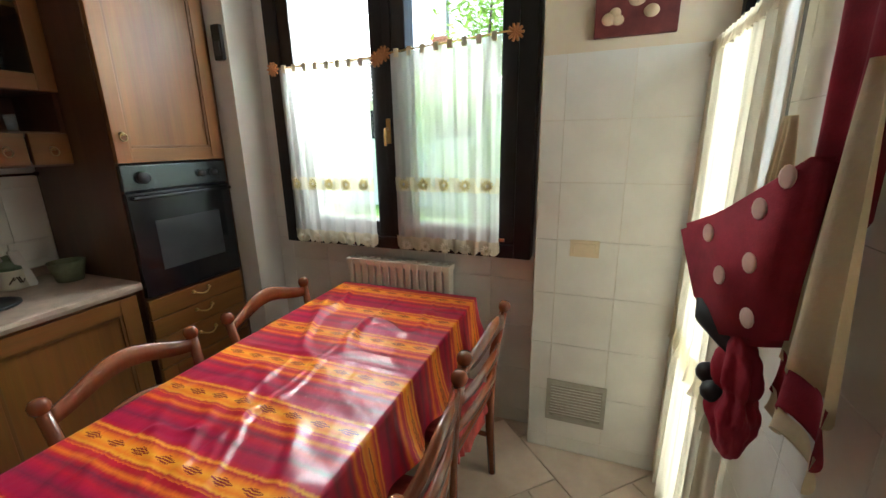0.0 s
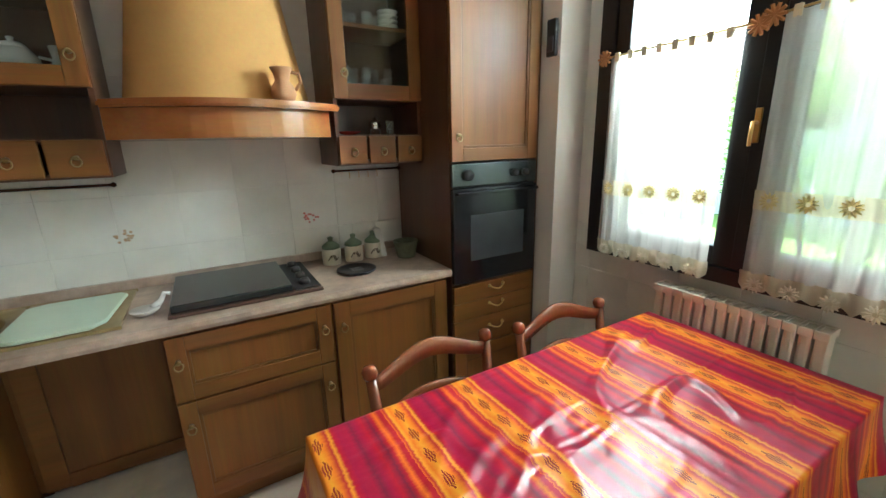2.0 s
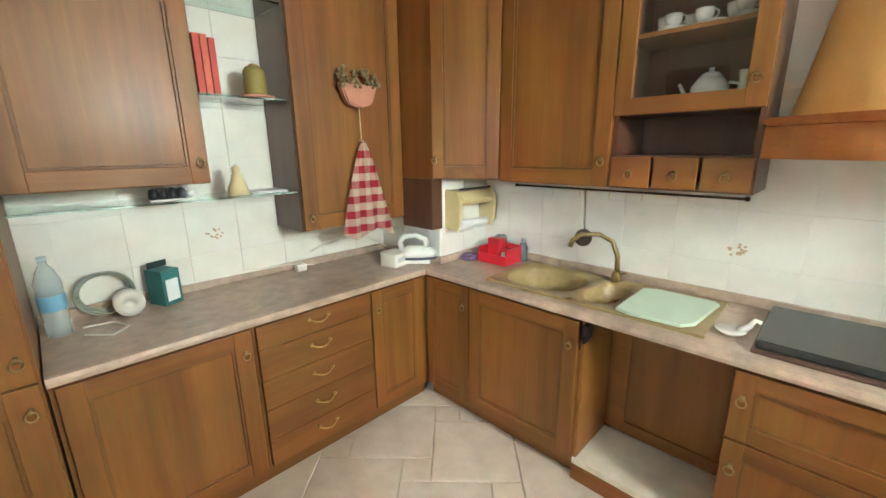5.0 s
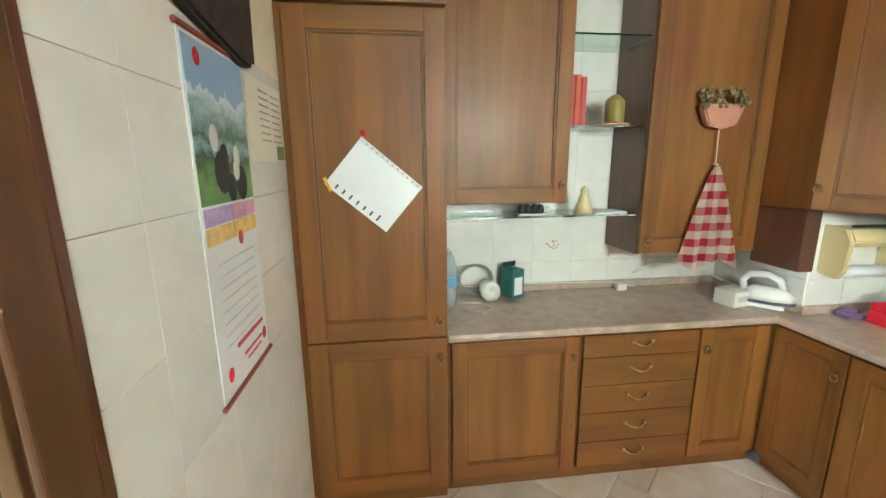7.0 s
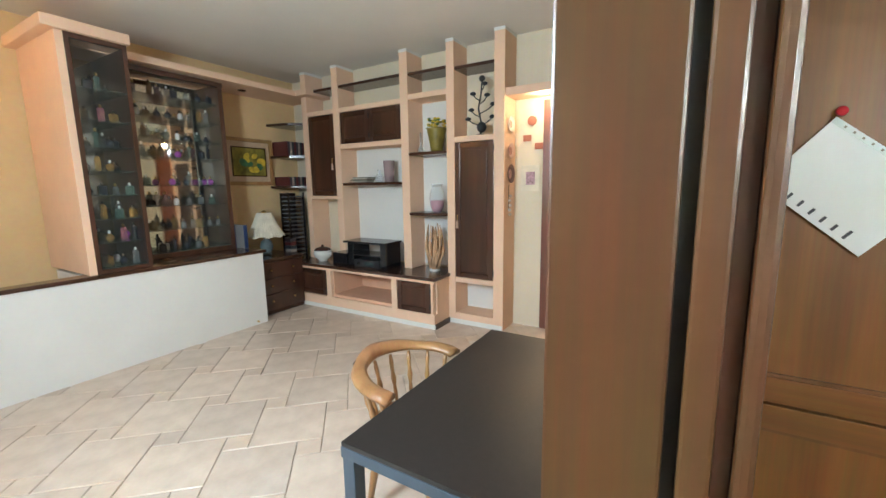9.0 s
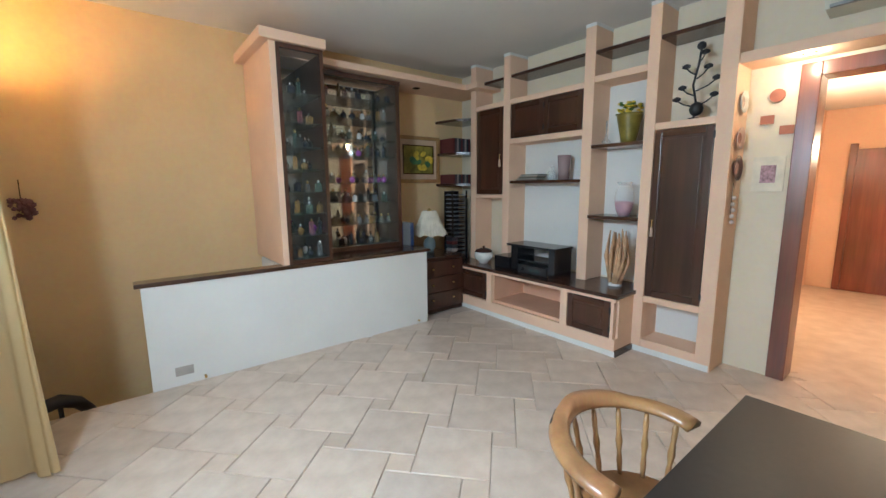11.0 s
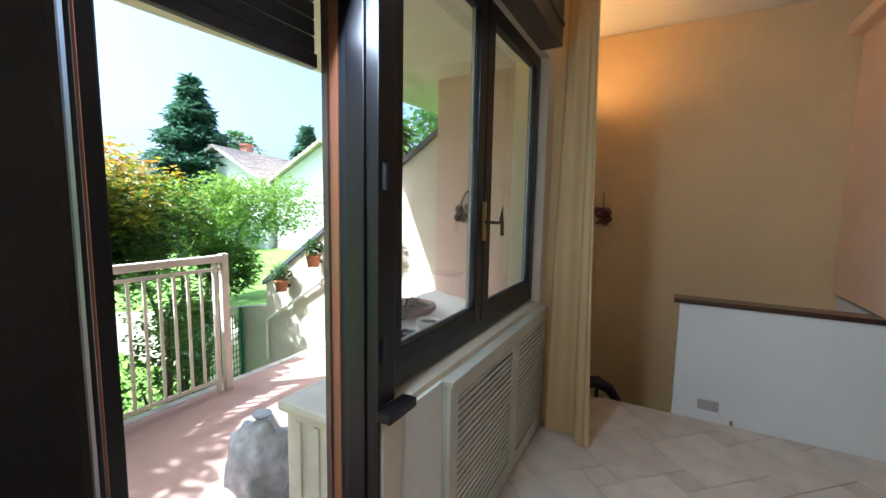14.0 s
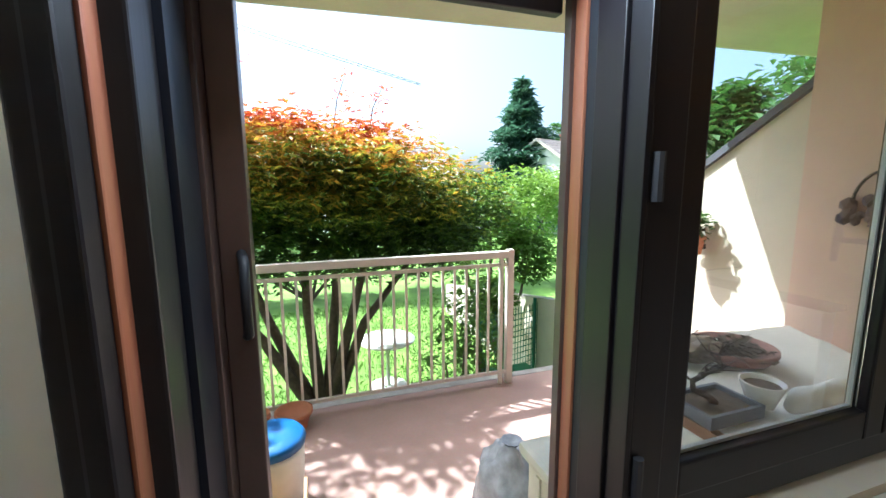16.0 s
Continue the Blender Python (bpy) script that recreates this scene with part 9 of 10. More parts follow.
ROOF = plain("roof_tiles", (0.55, 0.47, 0.40), 0.85, vary=0.2, scale=3, bumpy=0.4)


def house(x, y, wx, wy, eave, ridge, rot, label):
    t = thing("house", 0, 0, 0, label, "house", "houses beyond the gardens")
    m = pose(x, y, 0, 0, 0, rot)
    a, b = wx / 2, wy / 2
    part("wall", moved(prism(bmesh.new(), [(-b, GROUND), (b, GROUND), (b, eave), (0, ridge), (-b, eave)], 'X', -a, a), m), WHITE_P, t, "white rendered walls")
    for s in (-1, 1):
        rf = part("roof", moved(prism(bmesh.new(), [(s * (b + 0.5), eave - 0.3), (0, ridge + 0.1), (0, ridge + 0.28), (s * (b + 0.5), eave - 0.12)], 'X', -a - 0.4, a + 0.4), m), ROOF, t, "weathered tile roof")
        rows = bmesh.new()
        for k in range(12):
            f = (k + 0.5) / 12
            yy, zz = s * (b + 0.5) * f, ridge + 0.29 + (eave - 0.12 - ridge - 0.28) * f
            box(rows, -a - 0.4, a + 0.4, yy - 0.05, yy + 0.05, zz - 0.03, zz + 0.05)
        part("tile_course", moved(rows, m), ROOF, rf)
    part("chimney", moved(boxes([(-0.35, 0.35, 0.5, 1.0, eave, ridge + 0.8), (-0.42, 0.42, 0.43, 1.07, ridge + 0.8, ridge + 0.92)]), m), plain("chimney_brick", (0.40, 0.18, 0.12), 0.9), t)
    for k in (-0.5, 0.5):
        wd = part("window", moved(B(k * a - 0.5, k * a + 0.5, -b - 0.06, -b - 0.01, eave - 1.7, eave - 0.5), m), BLACK, t)
        part("shutter", moved(boxes([(k * a - 1.0, k * a - 0.52, -b - 0.08, -b - 0.02, eave - 1.7, eave - 0.5), (k * a + 0.52, k * a + 1.0, -b - 0.08, -b - 0.02, eave - 1.7, eave - 0.5)]), m), plain("shutter_dark", (0.06, 0.05, 0.05), 0.6), wd)


house(20.5, 25.5, 8.0, 6.5, 2.7, 4.7, 20, "white rendered house with a weathered tile roof and chimneys")
house(22.5, 19.0, 7.0, 6.0, 2.9, 5.0, 20, "white house with a sunlit tile roof behind the hedge")
house(7.0, 29.0, 8.0, 7.0, 2.6, 4.4, 5, "low house with a brown tile roof beyond the maple")
house(-7.5, 20.0, 8.0, 7.0, 3.4, 5.6, 0, "white house with a reddish roof beyond the garden")

t = thing("crane_jib", -14, 40, GROUND, "thin far crane jib above the trees", "crane")
bm = bmesh.new()
pa, pb = Vector((-14, 40, 17.6)), Vector((13, 40, 11.8))
for dz in (0, 0.5):
    tube(bm, [pa + Vector((0, 0, dz)), pb + Vector((0, 0, dz * 0.3))], 0.035, 5)
for k in range(44):
    f = k / 44
    tube(bm, [pa.lerp(pb, f), pa.lerp(pb, f + 0.02) + Vector((0, 0, 0.5 * (1 - f * 0.7)))], 0.02, 4)
part("jib", bm, plain("crane_grey", (0.30, 0.28, 0.27), 0.6), t)
part("mast", T([(-14, 40, GROUND), (-14, 40, 18.4)], 0.2, 6), plain("crane_grey", (0.30, 0.28, 0.27), 0.6), t)

# lawn: blades near the balcony
t = thing("grass", 2.5, 6, GROUND, "sunlit green grass blades of the lawn", "grass", "", "stuff")
leaf_cloud("blades", 9000, lambda r: Vector((r.uniform(0.2, 5.0), r.uniform(3.4, 10.0), GROUND)), 0.10, leaf_mat("grass_blades", [(0.0, (0.06, 0.14, 0.015)), (1.0, (0.14, 0.26, 0.03))], -1, 1), t, 8, -0.9, 0.14)
t = thing("garden_table", 2.8, 6.4, GROUND, "round white plastic garden table on the lawn", "table")
part("tabletop", L(3.06, 5.72, [(0, -0.53), (0.38, -0.53), (0.40, -0.515), (0.40, -0.50), (0, -0.495)], 32), WHITE_C, t, "", True)
part("leg", L(3.06, 5.72, [(0.03, -0.53), (0.025, -0.9), (0.03, GROUND + 0.05), (0.05, GROUND + 0.03), (0.06, GROUND), (0, GROUND)], 16), WHITE_E, t, "", True)
part("foot", L(3.06, 5.72, [(0.28, GROUND), (0.28, GROUND + 0.04), (0.26, GROUND + 0.05), (0.062, GROUND + 0.05)], 24), plain("stone_disc", (0.4, 0.4, 0.38), 0.8), t)
t = thing("garden_fence", 4.4, 4.6, GROUND, "green wire mesh fence with posts", "fence")
bm = bmesh.new()
FG = plain("fence_green", (0.02, 0.14, 0.08), 0.5)
for k in range(22):
    x = 4.05 + 0.05 * k
    tube(bm, [(x, 4.7 + 0.28 * (x - 4.05), GROUND), (x, 4.7 + 0.28 * (x - 4.05), 0.05)], 0.006, 4)
for k in range(16):
    z = GROUND + 0.08 * k
    tube(bm, [(4.05, 4.7, z), (5.15, 5.008, z)], 0.006, 4)
part("mesh", bm, FG, t)
part("post", T([(4.05, 4.7, GROUND), (4.05, 4.7, 0.12)], 0.025, 8), FG, t)
part("post", T([(5.0, 4.97, GROUND), (5.0, 4.97, 0.12)], 0.025, 8), FG, t)
t = tagged(part("garden_bin", B(4.1, 4.6, 4.1, 4.5, GROUND, -0.62, bevel=0.03), plain("bin_green", (0.02, 0.16, 0.05), 0.5)), "green plastic garden bin by the fence", "bin")
part("lid", B(4.08, 4.62, 4.08, 4.52, -0.62, -0.57, bevel=0.02), plain("bin_green", (0.02, 0.16, 0.05), 0.5), t)


def flower_pot(x, y, z, r, h, label, plant=True, seed=0):
    t = thing("flower_pot", x, y, z, label, "flower pot", "terracotta pots")
    part("pot", L(x, y, [(0, z), (r * 0.72, z), (r * 0.95, z + h * 0.82), (r * 1.06, z + h * 0.82), (r * 1.06, z + h), (r * 0.95, z + h), (r * 0.88, z + h * 0.85), (0, z + h * 0.85)], 22), TERRA, t, "", True)
    if plant:
        leaf_cloud("plant", 220, blob_sampler([((x, y, z + h + 0.08), (r * 1.5, r * 1.5, 0.13))], -1, 1, 0.1), 0.06, LIGHTG, t, seed, 0.2, 0.5)
    return t


flower_pot(4.93, 4.05, 0.47, 0.085, 0.14, "terracotta pot with green plant hung on the sloping wall", True, 61)
flower_pot(4.93, 3.50, 0.82, 0.085, 0.14, "terracotta pot with green plant hung on the sloping wall", True, 62)
flower_pot(4.93, 2.58, 1.10, 0.085, 0.14, "terracotta pot with a full green plant on the sloping wall", True, 63)
for y, z in ((4.05, 0.52), (3.50, 0.87), (2.58, 1.15)):
    tagged(part("pot_bracket", boxes([(5.0, 5.06, y - 0.01, y + 0.01, z - 0.02, z + 0.02), (4.85, 5.0, y - 0.004, y + 0.004, z - 0.055, z - 0.045)]), BLACK_M), "black bracket holding a pot on the wall", "bracket", "pot brackets")
flower_pot(1.92, 3.02, -0.03, 0.12, 0.13, "wide empty terracotta pot on the balcony floor", False)
flower_pot(1.68, 3.0, -0.03, 0.09, 0.15, "small terracotta pot on the balcony floor", False)
t = thing("storage_chest", 3.1, 1.25, -0.03, "cream plastic storage chest on the balcony", "chest")
CH = plain("chest_cream", (0.72, 0.70, 0.58), 0.5)
part("body", B(2.83, 3.45, 1.08, 1.45, -0.03, 0.61, bevel=0.02), CH, t)
part("lid", B(2.80, 3.48, 1.06, 1.475, 0.611, 0.66, bevel=0.02), CH, t)
for k in range(3):
    part("rib", B(2.82, 2.83, 1.13 + 0.11 * k, 1.16 + 0.11 * k, 0.02, 0.58, bevel=0.003), CH, t)
t = tagged(part("slate_box", B(2.90, 3.10, 1.12, 1.26, 0.661, 0.70, bevel=0.008), plain("slate_blue", (0.16, 0.19, 0.22), 0.6)), "flat slate-grey box lying on the chest", "box")
part("lid", B(2.895, 3.105, 1.115, 1.265, 0.701, 0.712, bevel=0.004), plain("slate_blue", (0.16, 0.19, 0.22), 0.6), t)
t = thing("plastic_bag", 2.86, 1.74, -0.03, "crumpled translucent plastic sack on the balcony floor", "bag")
bm = bmesh.new()
bmesh.ops.create_icosphere(bm, subdivisions=4, radius=1)
for v in bm.verts:
    d = v.co.normalized()
    k = 1 + 0.22 * noise.noise(d * 2.2) + 0.10 * noise.noise(d * 6)
    v.co = Vector((2.92 + 0.15 * d.x * k, 1.74 + 0.20 * d.y * k, max(-0.028, 0.20 + 0.23 * d.z * k)))
part("sack", bm, plain("sack_plastic", (0.42, 0.44, 0.48), 0.25, vary=0.3, scale=14, bumpy=0.4), t, "", True)
part("knot", L(2.92, 1.74, [(0.03, 0.36), (0.015, 0.43), (0.05, 0.47), (0, 0.46)], 10), plain("sack_plastic", (0.42, 0.44, 0.48)), t)
t = thing("blue_tub", 1.85, 2.28, -0.03, "white paint tub with a blue ribbed lid", "tub")
part("tub", L(1.85, 2.28, [(0, -0.029), (0.14, -0.029), (0.16, 0.30), (0.155, 0.33), (0, 0.33)], 26), WHITE_E, t, "", True)
part("lid", L(1.85, 2.28, [(0.165, 0.331), (0.17, 0.36), (0.15, 0.385), (0.06, 0.372), (0, 0.372)], 26), plain("lid_blue", (0.02, 0.12, 0.34), 0.4), t, "blue lid", True)
t = thing("wooden_crate", 1.90, 1.94, -0.03, "pale cardboard and wood crate on the balcony", "crate")
CR = plain("crate_wood", (0.55, 0.36, 0.18), 0.7, vary=0.2)
ax, ay = 1.90, 1.94
part("side", B(ax - 0.12, ax - 0.105, ay - 0.15, ay + 0.15, -0.029, 0.28), CR, t)
part("side", B(ax + 0.105, ax + 0.12, ay - 0.15, ay + 0.15, -0.029, 0.25), CR, t)
part("side", B(ax - 0.105, ax + 0.105, ay - 0.15, ay - 0.135, -0.029, 0.22), CR, t)
part("base", B(ax - 0.105, ax + 0.105, ay - 0.135, ay + 0.15, -0.029, -0.01), CR, t)

# bench with bonsai and pots under the living room window
t = thing("planting_bench", 4.2, 1.45, -0.03, "balcony bench covered with a white sheet", "bench")
part("top", B(3.60, 4.98, 1.05, 1.90, 0.58, 0.62), OAK, t)
for x in (3.68, 4.90):
    part("leg", B(x - 0.04, x + 0.04, 1.1, 1.85, -0.029, 0.58), OAK, t)
t = thing("sheet", 4.5, 1.6, 0.62, "white cloth sheet draped over the bench", "sheet")
bm = bmesh.new()
g = []
for j in range(25):
    row = []
    for i in range(25):
        x, y = 3.59 + 1.40 * i / 24, 1.08 + 0.82 * j / 24
        row.append(bm.verts.new((x, y, 0.628 + 0.06 * max(0, noise.noise(Vector((x * 3, y * 4, 2)))) + (0.10 * (j / 24) ** 2))))
    g.append(row)
for a, b in zip(g, g[1:]):
    for i in range(24):
        bm.faces.new((a[i], a[i + 1], b[i + 1], b[i]))
part("cloth", bm, plain("sheet_white", (0.70, 0.70, 0.66), 0.8, vary=0.06), t, "", True)
t = thing("bonsai", 3.74, 1.43, 0.64, "bare bonsai with a twisted trunk in a shallow tray", "bonsai")
bx, by, bz = 3.70, 1.40, 0.655
TRAY = plain("tray_grey", (0.13, 0.15, 0.19), 0.5)
part("tray", boxes([(bx - 0.15, bx + 0.15, by - 0.11, by + 0.11, bz, bz + 0.02), (bx - 0.15, bx - 0.135, by - 0.11, by + 0.11, bz + 0.02, bz + 0.055), (bx + 0.135, bx + 0.15, by - 0.11, by + 0.11, bz + 0.02, bz + 0.055),
                    (bx - 0.135, bx + 0.135, by - 0.11, by - 0.095, bz + 0.02, bz + 0.055), (bx - 0.135, bx + 0.135, by + 0.095, by + 0.11, bz + 0.02, bz + 0.055)]), TRAY, t, "shallow slate-blue tray")
bm = bmesh.new()
bmesh.ops.create_grid(bm, x_segments=16, y_segments=12, size=1)
for v in bm.verts:
    v.co = Vector((bx + 0.134 * v.co.x, by + 0.094 * v.co.y, bz + 0.036 + 0.012 * noise.noise(v.co * 4)))
part("soil", bm, plain("dry_soil", (0.12, 0.09, 0.06), 0.95, vary=0.5, scale=60, bumpy=0.5), t, "dry soil with straw", True)
RT = Vector((0.95, -0.31, 0))
b0 = Vector((bx + 0.01, by, bz + 0.035))
stem = [b0, b0 - RT * 0.04 + Vector((0, 0, 0.035)), b0 - RT * 0.10 + Vector((0, 0, 0.06)), b0 - RT * 0.105 + Vector((0, 0, 0.10)), b0 - RT * 0.05 + Vector((0, 0, 0.135)), b0 + RT * 0.01 + Vector((0, 0, 0.165)), b0 + RT * 0.0 + Vector((0, 0, 0.215))]
BB = plain("bonsai_bark", (0.09, 0.065, 0.05), 0.9, vary=0.3, scale=40)
part("trunk", T(stem, [0.017, 0.015, 0.013, 0.012, 0.010, 0.008, 0.004], 8), BB, t, "twisted bare trunk", True)
rnd = random.Random(17)
for k in range(26):
    p = stem[rnd.choice((3, 4, 5, 5, 6))].copy()
    d = Vector((rnd.uniform(-1, 1), rnd.uniform(-0.6, 0.6), rnd.uniform(-0.15, 0.75))).normalized() * rnd.uniform(0.04, 0.11)
    j1 = Vector((rnd.uniform(-0.02, 0.02), rnd.uniform(-0.02, 0.02), rnd.uniform(-0.01, 0.02)))
    part("twig", T([p, p + d * 0.5 + j1, p + d, p + d * 1.35 - j1], [0.0045, 0.003, 0.0022, 0.001], 5), BB, t, "", True)
t = thing("plant_pot", 3.93, 1.36, 0.66, "white pot with a flared lip standing on the bench", "pot")
part("pot", L(3.93, 1.36, [(0, 0.662), (0.05, 0.662), (0.085, 0.765), (0.088, 0.772), (0.080, 0.772), (0.072, 0.75), (0, 0.745)], 24), WHITE_C, t, "", True)
part("soil", L(3.93, 1.36, [(0, 0.748), (0.070, 0.7475), (0.0705, 0.752), (0, 0.758)], 18), plain("dry_soil", (0.12, 0.09, 0.06)), t)
t = thing("sheet_roll", 4.3, 1.33, 0.66, "white plastic sheet rolled up along the bench edge", "sheet")
bm = bmesh.new()
tube(bm, [(3.98 + 0.098 * k, 1.27 + 0.006 * k + 0.012 * math.sin(k * 1.7), 0.69 + 0.006 * math.sin(k * 2.3)) for k in range(11)], [0.03] + [0.055 + 0.006 * math.sin(k * 1.3) for k in range(9)] + [0.05], 14)
part("roll", bm, plain("sheet_white", (0.70, 0.70, 0.66), 0.8, vary=0.06), t, "", True)
t = thing("saucer", 4.24, 1.72, 0.70, "wide pinkish plant saucer with dry dark leaves", "dish")
part("rim", L(4.24, 1.72, [(0, 0.70), (0.17, 0.70), (0.205, 0.745), (0.205, 0.765), (0.19, 0.765), (0.17, 0.73), (0, 0.725)], 28), plain("saucer_pink", (0.30, 0.15, 0.12), 0.6), t, "", True)
leaf_cloud("dry_leaves", 260, lambda r: Vector((4.24 + r.normal() * 0.07, 1.72 + r.normal() * 0.07, 0.735 + abs(r.normal()) * 0.018)), 0.06, plain("dry_leaf", (0.13, 0.10, 0.07), 0.9, vary=0.5, scale=20), t, 91, 0.0, 0.5)
t = thing("soil_bag", 4.02, 1.80, 0.70, "crumpled dark paper and plastic soil bag", "bag")
bm = bmesh.new()
bmesh.ops.create_icosphere(bm, subdivisions=4, radius=1)
for v in bm.verts:
    d = v.co.normalized()
    k = 1 + 0.35 * noise.noise(d * 1.9 + Vector((3, 0, 0))) + 0.22 * noise.noise(d * 5)
    v.co = Vector((4.02 + 0.20 * d.x * k, 1.78 + 0.10 * d.y * k, max(0.70, 0.74 + 0.06 * d.z * k)))
part("bag", bm, plain("bag_brown", (0.24, 0.19, 0.13), 0.5, vary=0.6, scale=9, bumpy=0.4), t)
t = thing("bottle", 3.50, 1.52, 0.655, "green plastic bottle standing at the bench end", "bottle")
part("body", L(3.50, 1.52, [(0, 0.656), (0.035, 0.656), (0.035, 0.82), (0.02, 0.85), (0, 0.852)], 18), plain("green_plastic", (0.05, 0.20, 0.09), 0.35), t, "", True)
part("cap", L(3.50, 1.52, [(0.016, 0.852), (0.016, 0.875), (0, 0.877)], 14), WHITE_E, t)
t = thing("wall_basket", 4.98, 1.55, 1.45, "dark wire basket with a pink-white ornament on the end wall", "basket")
bm = bmesh.new()
tube(bm, [(4.98, 1.52 + 0.14 * math.cos(a), 1.52 + 0.18 * math.sin(a)) for a in (math.pi * i / 12 for i in range(13))], 0.008, 6)
part("hoop", bm, BLACK_M, t)
bm = bmesh.new()
rnd = random.Random(19)
for k in range(18):
    bmesh.ops.create_icosphere(bm, subdivisions=1, radius=rnd.uniform(0.02, 0.045), matrix=Matrix.Translation((4.96, 1.60 + rnd.uniform(-0.1, 0.1), 1.48 + rnd.uniform(-0.08, 0.06))))
part("filling", bm, plain("basket_dark", (0.10, 0.07, 0.08), 0.8, vary=0.5, scale=20), t)

# ---- pieces: floor tiles and wall tiles ----
def tile_mesh(name, w, h, th, bev, mat):
    bm = B(-w / 2, w / 2, -h / 2, h / 2, 0, th)
    top = [e for e in bm.edges if all(v.co.z > th - 1e-5 for v in e.verts)]
    bmesh.ops.bevel(bm, geom=top, offset=bev, segments=1, affect='EDGES')
    bmesh.ops.recalc_face_normals(bm, faces=bm.faces)
    me = bpy.data.meshes.new(name)
    bm.to_mesh(me)
    bm.free()
    me.materials.append(mat)
    return me


BIGT, SMALLT = 0.455, 0.155
G = 0.006
big = tile_mesh("tile", BIGT - G, BIGT - G, 0.012, 0.003, FLOOR_TILE)
small = tile_mesh("tile", SMALLT - G, SMALLT - G, 0.012, 0.004, tile_mat("floor_insert", (0.58, 0.46, 0.36), (0.66, 0.55, 0.45), 0.4))
floor_ob = bpy.data.objects["floor"]
PHI = radians(43.3)
u, v = Vector((math.cos(PHI), math.sin(PHI), 0)), Vector((-math.sin(PHI), math.cos(PHI), 0))
A, Bv = u * BIGT - v * SMALLT, u * SMALLT + v * BIGT
S0 = Vector((3.10, -1.23, 0))
REG = [(-2.28, 0.69, -2.10, 2.12), (0.60, 5.05, -4.24, 0.76)]


def clipped(me, M, planes):
    bm = bmesh.new()
    bm.from_mesh(me)
    bmesh.ops.transform(bm, matrix=M, verts=bm.verts)
    for co, no in planes:
        bmesh.ops.bisect_plane(bm, geom=bm.verts[:] + bm.edges[:] + bm.faces[:], plane_co=co, plane_no=no, clear_outer=True)
    if not bm.faces:
        bm.free()
        return None
    bmesh.ops.transform(bm, matrix=M.inverted(), verts=bm.verts)
    m2 = bpy.data.meshes.new("tile")
    bm.to_mesh(m2)
    bm.free()
    m2.materials.append(me.materials[0])
    return m2


def cuts(p, hw):
    c = []
    if p.x + hw > 5.05:
        c.append(((5.05, 0, 0), (1, 0, 0)))
    if p.x > 0.75 and p.y + hw > 0.90:
        c.append(((0, 0.90, 0), (0, 1, 0)))
    if p.x <= 0.75 and p.y > 0.5 and p.x + hw > 0.75:
        c.append(((0.75, 0, 0), (1, 0, 0)))
    if p.y + hw > 2.2:
        c.append(((0, 2.2, 0), (0, 1, 0)))
    if p.x - hw < -2.4:
        c.append(((-2.4, 0, 0), (-1, 0, 0)))
    return c


rt = random.Random(77)
for i in range(-16, 17):
    for j in range(-16, 17):
        c = S0 + A * i + Bv * j
        cb = c + u * (SMALLT + BIGT) / 2 + v * (BIGT - SMALLT) / 2
        for me, p, hw in ((small, c, 0.12), (big, cb, 0.33)):
            inside = any(a - hw < p.x < b + hw * (0.4 if b > 5 else 1) and d - hw < p.y < e + hw for a, b, d, e in REG)
            if not inside or (p.x > 5.05 and p.x - hw > 5.05):
                continue
            if -2.05 - hw > p.x or p.y < -2.1 - 0.05 and p.x < 0.4:
                continue
            M = Matrix.Translation((p.x, p.y, -0.0125 + rt.uniform(0, 0.0006))) @ Matrix.Rotation(PHI, 4, 'Z')
            planes = cuts(p, hw)
            piece = clipped(me, M, planes) if planes else me
            if piece is None:
                continue
            ob = new("tile", piece)
            ob.matrix_world = M
            ob.parent = floor_ob

# wall tiles: splash-back over the worktops, chase, north and east kitchen walls
WT = 0.25


def wall_tiles(parent, fixed, at, normal, a0, a1, z0, z1, start_a, start_z, w=WT, h=WT):
    cache = {}
    na = int((a1 - start_a) / w) + 2
    nz = int((z1 - start_z) / h) + 2
    for i in range(-1, na):
        for k in range(0, nz):
            lo, hi = max(a0, start_a + i * w), min(a1, start_a + (i + 1) * w)
            zl, zh = max(z0, start_z + k * h), min(z1, start_z + (k + 1) * h)
            if hi - lo < 0.02 or zh - zl < 0.02:
                continue
            key = (round(hi - lo, 3), round(zh - zl, 3))
            if key not in cache:
                cache[key] = tile_mesh("tile", key[0] - 0.0012, key[1] - 0.0012, 0.006, 0.0007, WALL_TILE)
            ob = new("tile", cache[key])
            if fixed == 'x':
                rot = Euler((radians(90), 0, radians(90 if normal > 0 else -90))).to_matrix().to_4x4()
                loc = (at, (lo + hi) / 2, (zl + zh) / 2)
            else:
                rot = Euler((radians(90), 0, radians(180 if normal > 0 else 0))).to_matrix().to_4x4()
                loc = ((lo + hi) / 2, at, (zl + zh) / 2)
            ob.matrix_world = Matrix.Translation(loc) @ rot
            ob.parent = parent


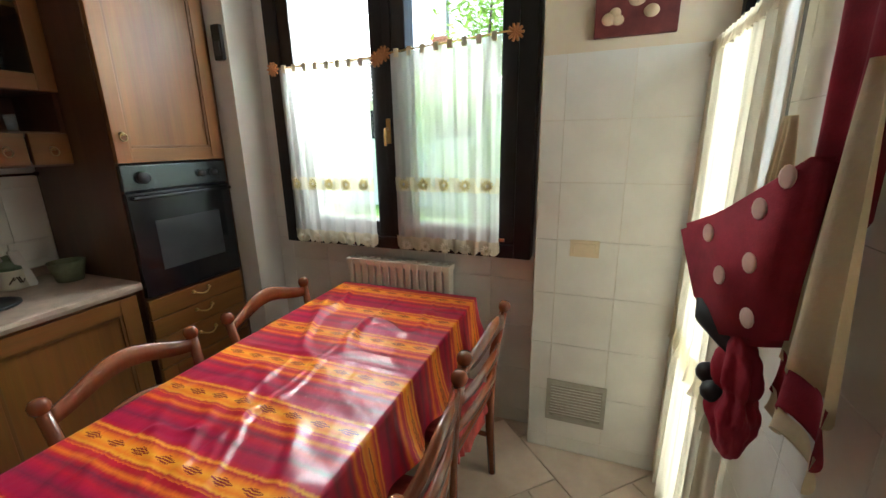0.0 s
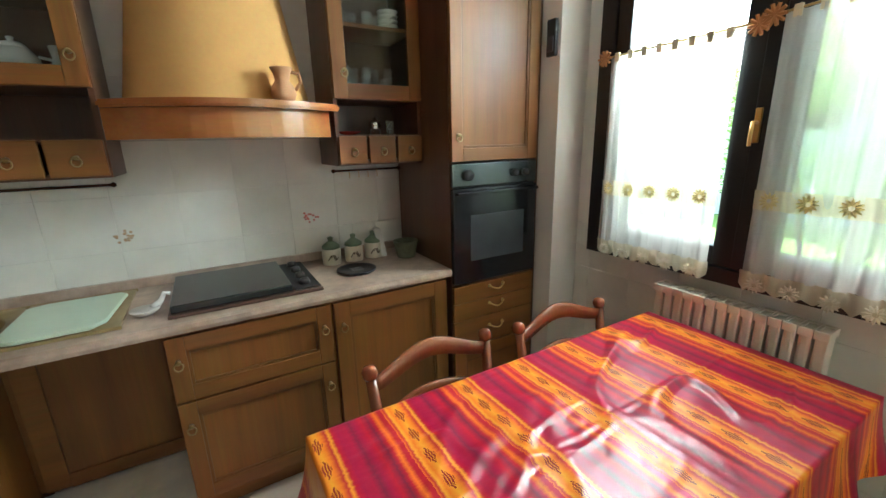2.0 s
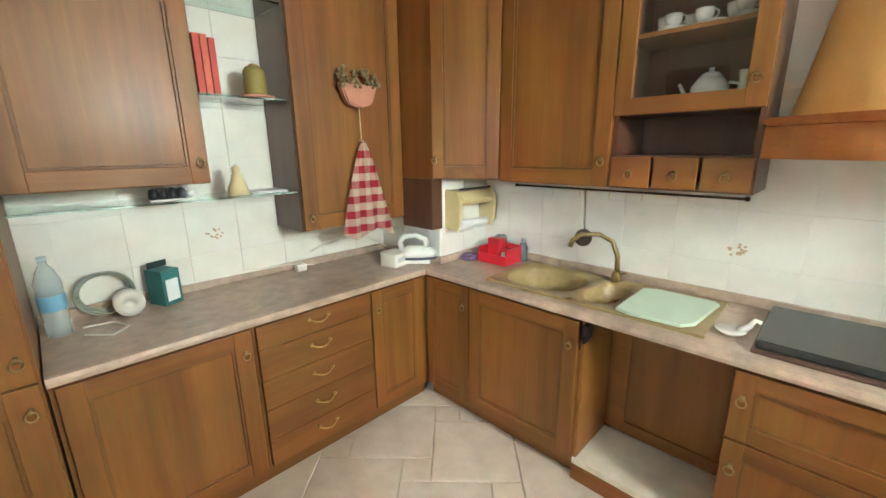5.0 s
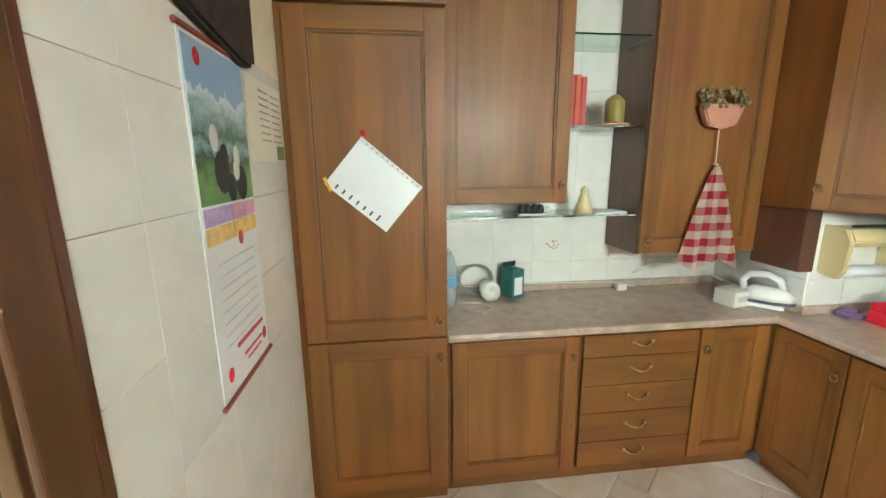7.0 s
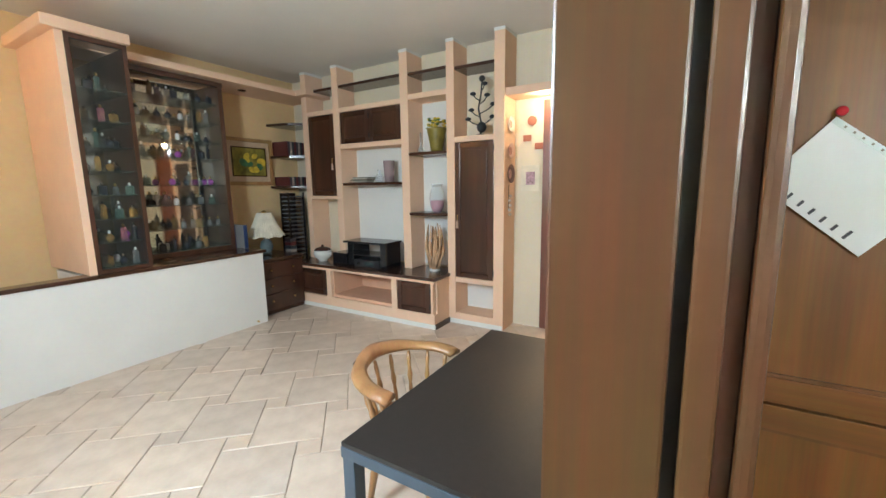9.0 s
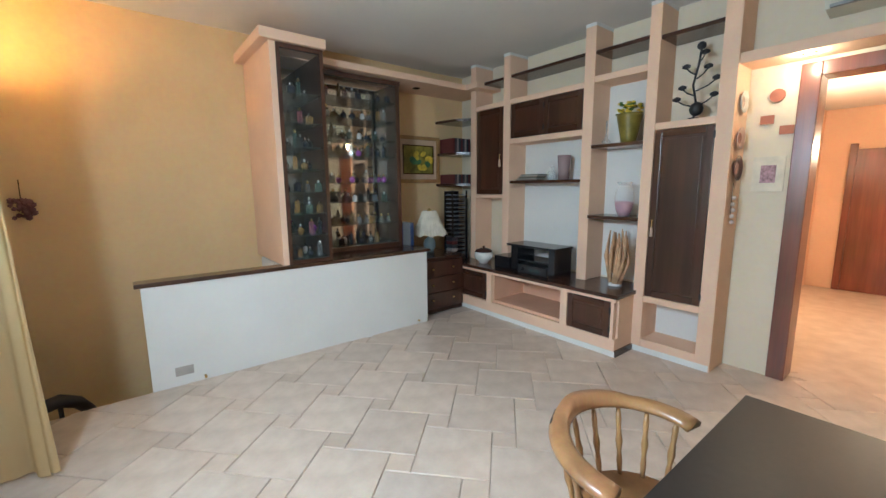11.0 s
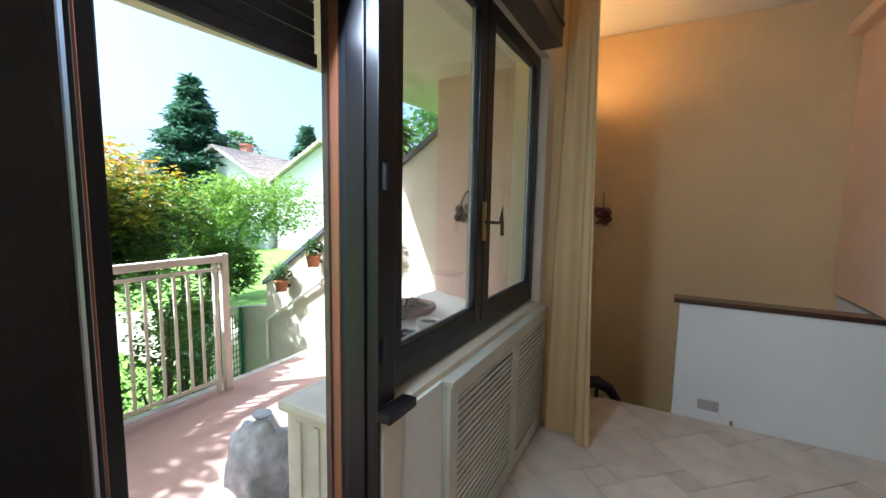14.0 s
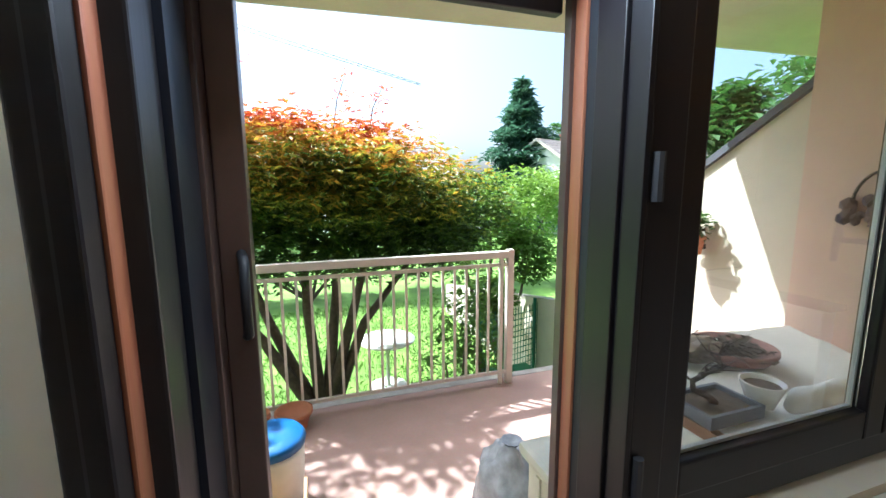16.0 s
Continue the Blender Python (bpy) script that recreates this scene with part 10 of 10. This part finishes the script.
O = bpy.data.objects
wall_tiles(O["wall_west"], 'x', -2.28, 1, -1.50, 1.345, 0.945, 1.90, -1.55, 0.83)
wall_tiles(O["wall_south"], 'y', -2.10, 1, -1.82, 0.035, 0.945, 2.45, -1.82, 0.83)
wall_tiles(O["wall_corner_chase"], 'x', -1.82, 1, -2.10, -1.50, 0.945, 1.20, -2.1, 0.83)
wall_tiles(O["wall_corner_chase"], 'y', -1.50, 1, -2.28, -1.82, 0.945, 1.44, -2.28, 0.83)
wall_tiles(O["wall_north_jut"], 'y', 1.98, -1, 0.037, 0.69, 0.0, 1.835, 0.13, 0.08 - 0.25)
wall_tiles(O["wall_north"], 'y', 2.12, -1, -1.55, 0.035, 0.0, 0.955, -1.45, 0.08 - 0.25)
wall_tiles(O["wall_north"], 'y', 2.12, -1, -1.55, -1.36, 0.955, 1.835, -1.45, 0.83)
wall_tiles(O["wall_between"], 'x', 0.69, -1, -1.45, -0.314, 0.0, 1.99, -1.5, 0.08 - 0.25)
wall_tiles(O["wall_between"], 'x', 0.69, -1, 0.62, 1.42, 0.0, 1.99, 0.62, 0.08 - 0.25)
# painted flower motifs on some wall tiles
MOT = plain("tile_motif", (0.50, 0.34, 0.20), 0.4, vary=0.4, scale=60)
MOTR = plain("tile_motif_red", (0.55, 0.12, 0.10), 0.4, vary=0.4, scale=60)


def tile_motif(p, axis, mat, seed):
    rn = random.Random(seed)
    bm = bmesh.new()
    for k in range(16):
        a, r = rn.uniform(0, 6.28), rn.uniform(0.015, 0.045)
        d = (0, r * math.cos(a), r * 0.7 * math.sin(a)) if axis == 'x' else (r * math.cos(a), 0, r * 0.7 * math.sin(a))
        s = Matrix.Diagonal((0.0008, 0.007, 0.006, 1)) if axis == 'x' else Matrix.Diagonal((0.007, 0.0008, 0.006, 1))
        bmesh.ops.create_icosphere(bm, subdivisions=1, radius=1, matrix=Matrix.Translation(Vector(p) + Vector(d)) @ s)
    tagged(part("tile_motif", bm, mat), "small painted flower wreath on a wall tile", "tile decor", "painted tile motifs")


tile_motif((-2.2735, -0.03, 1.145), 'x', MOT, 1)
tile_motif((-2.2735, 0.80, 1.15), 'x', MOTR, 2)
tile_motif((-0.70, -2.0935, 1.19), 'y', MOT, 3)
tile_motif((0.6835, 0.86, 1.42), 'x', MOT, 5)
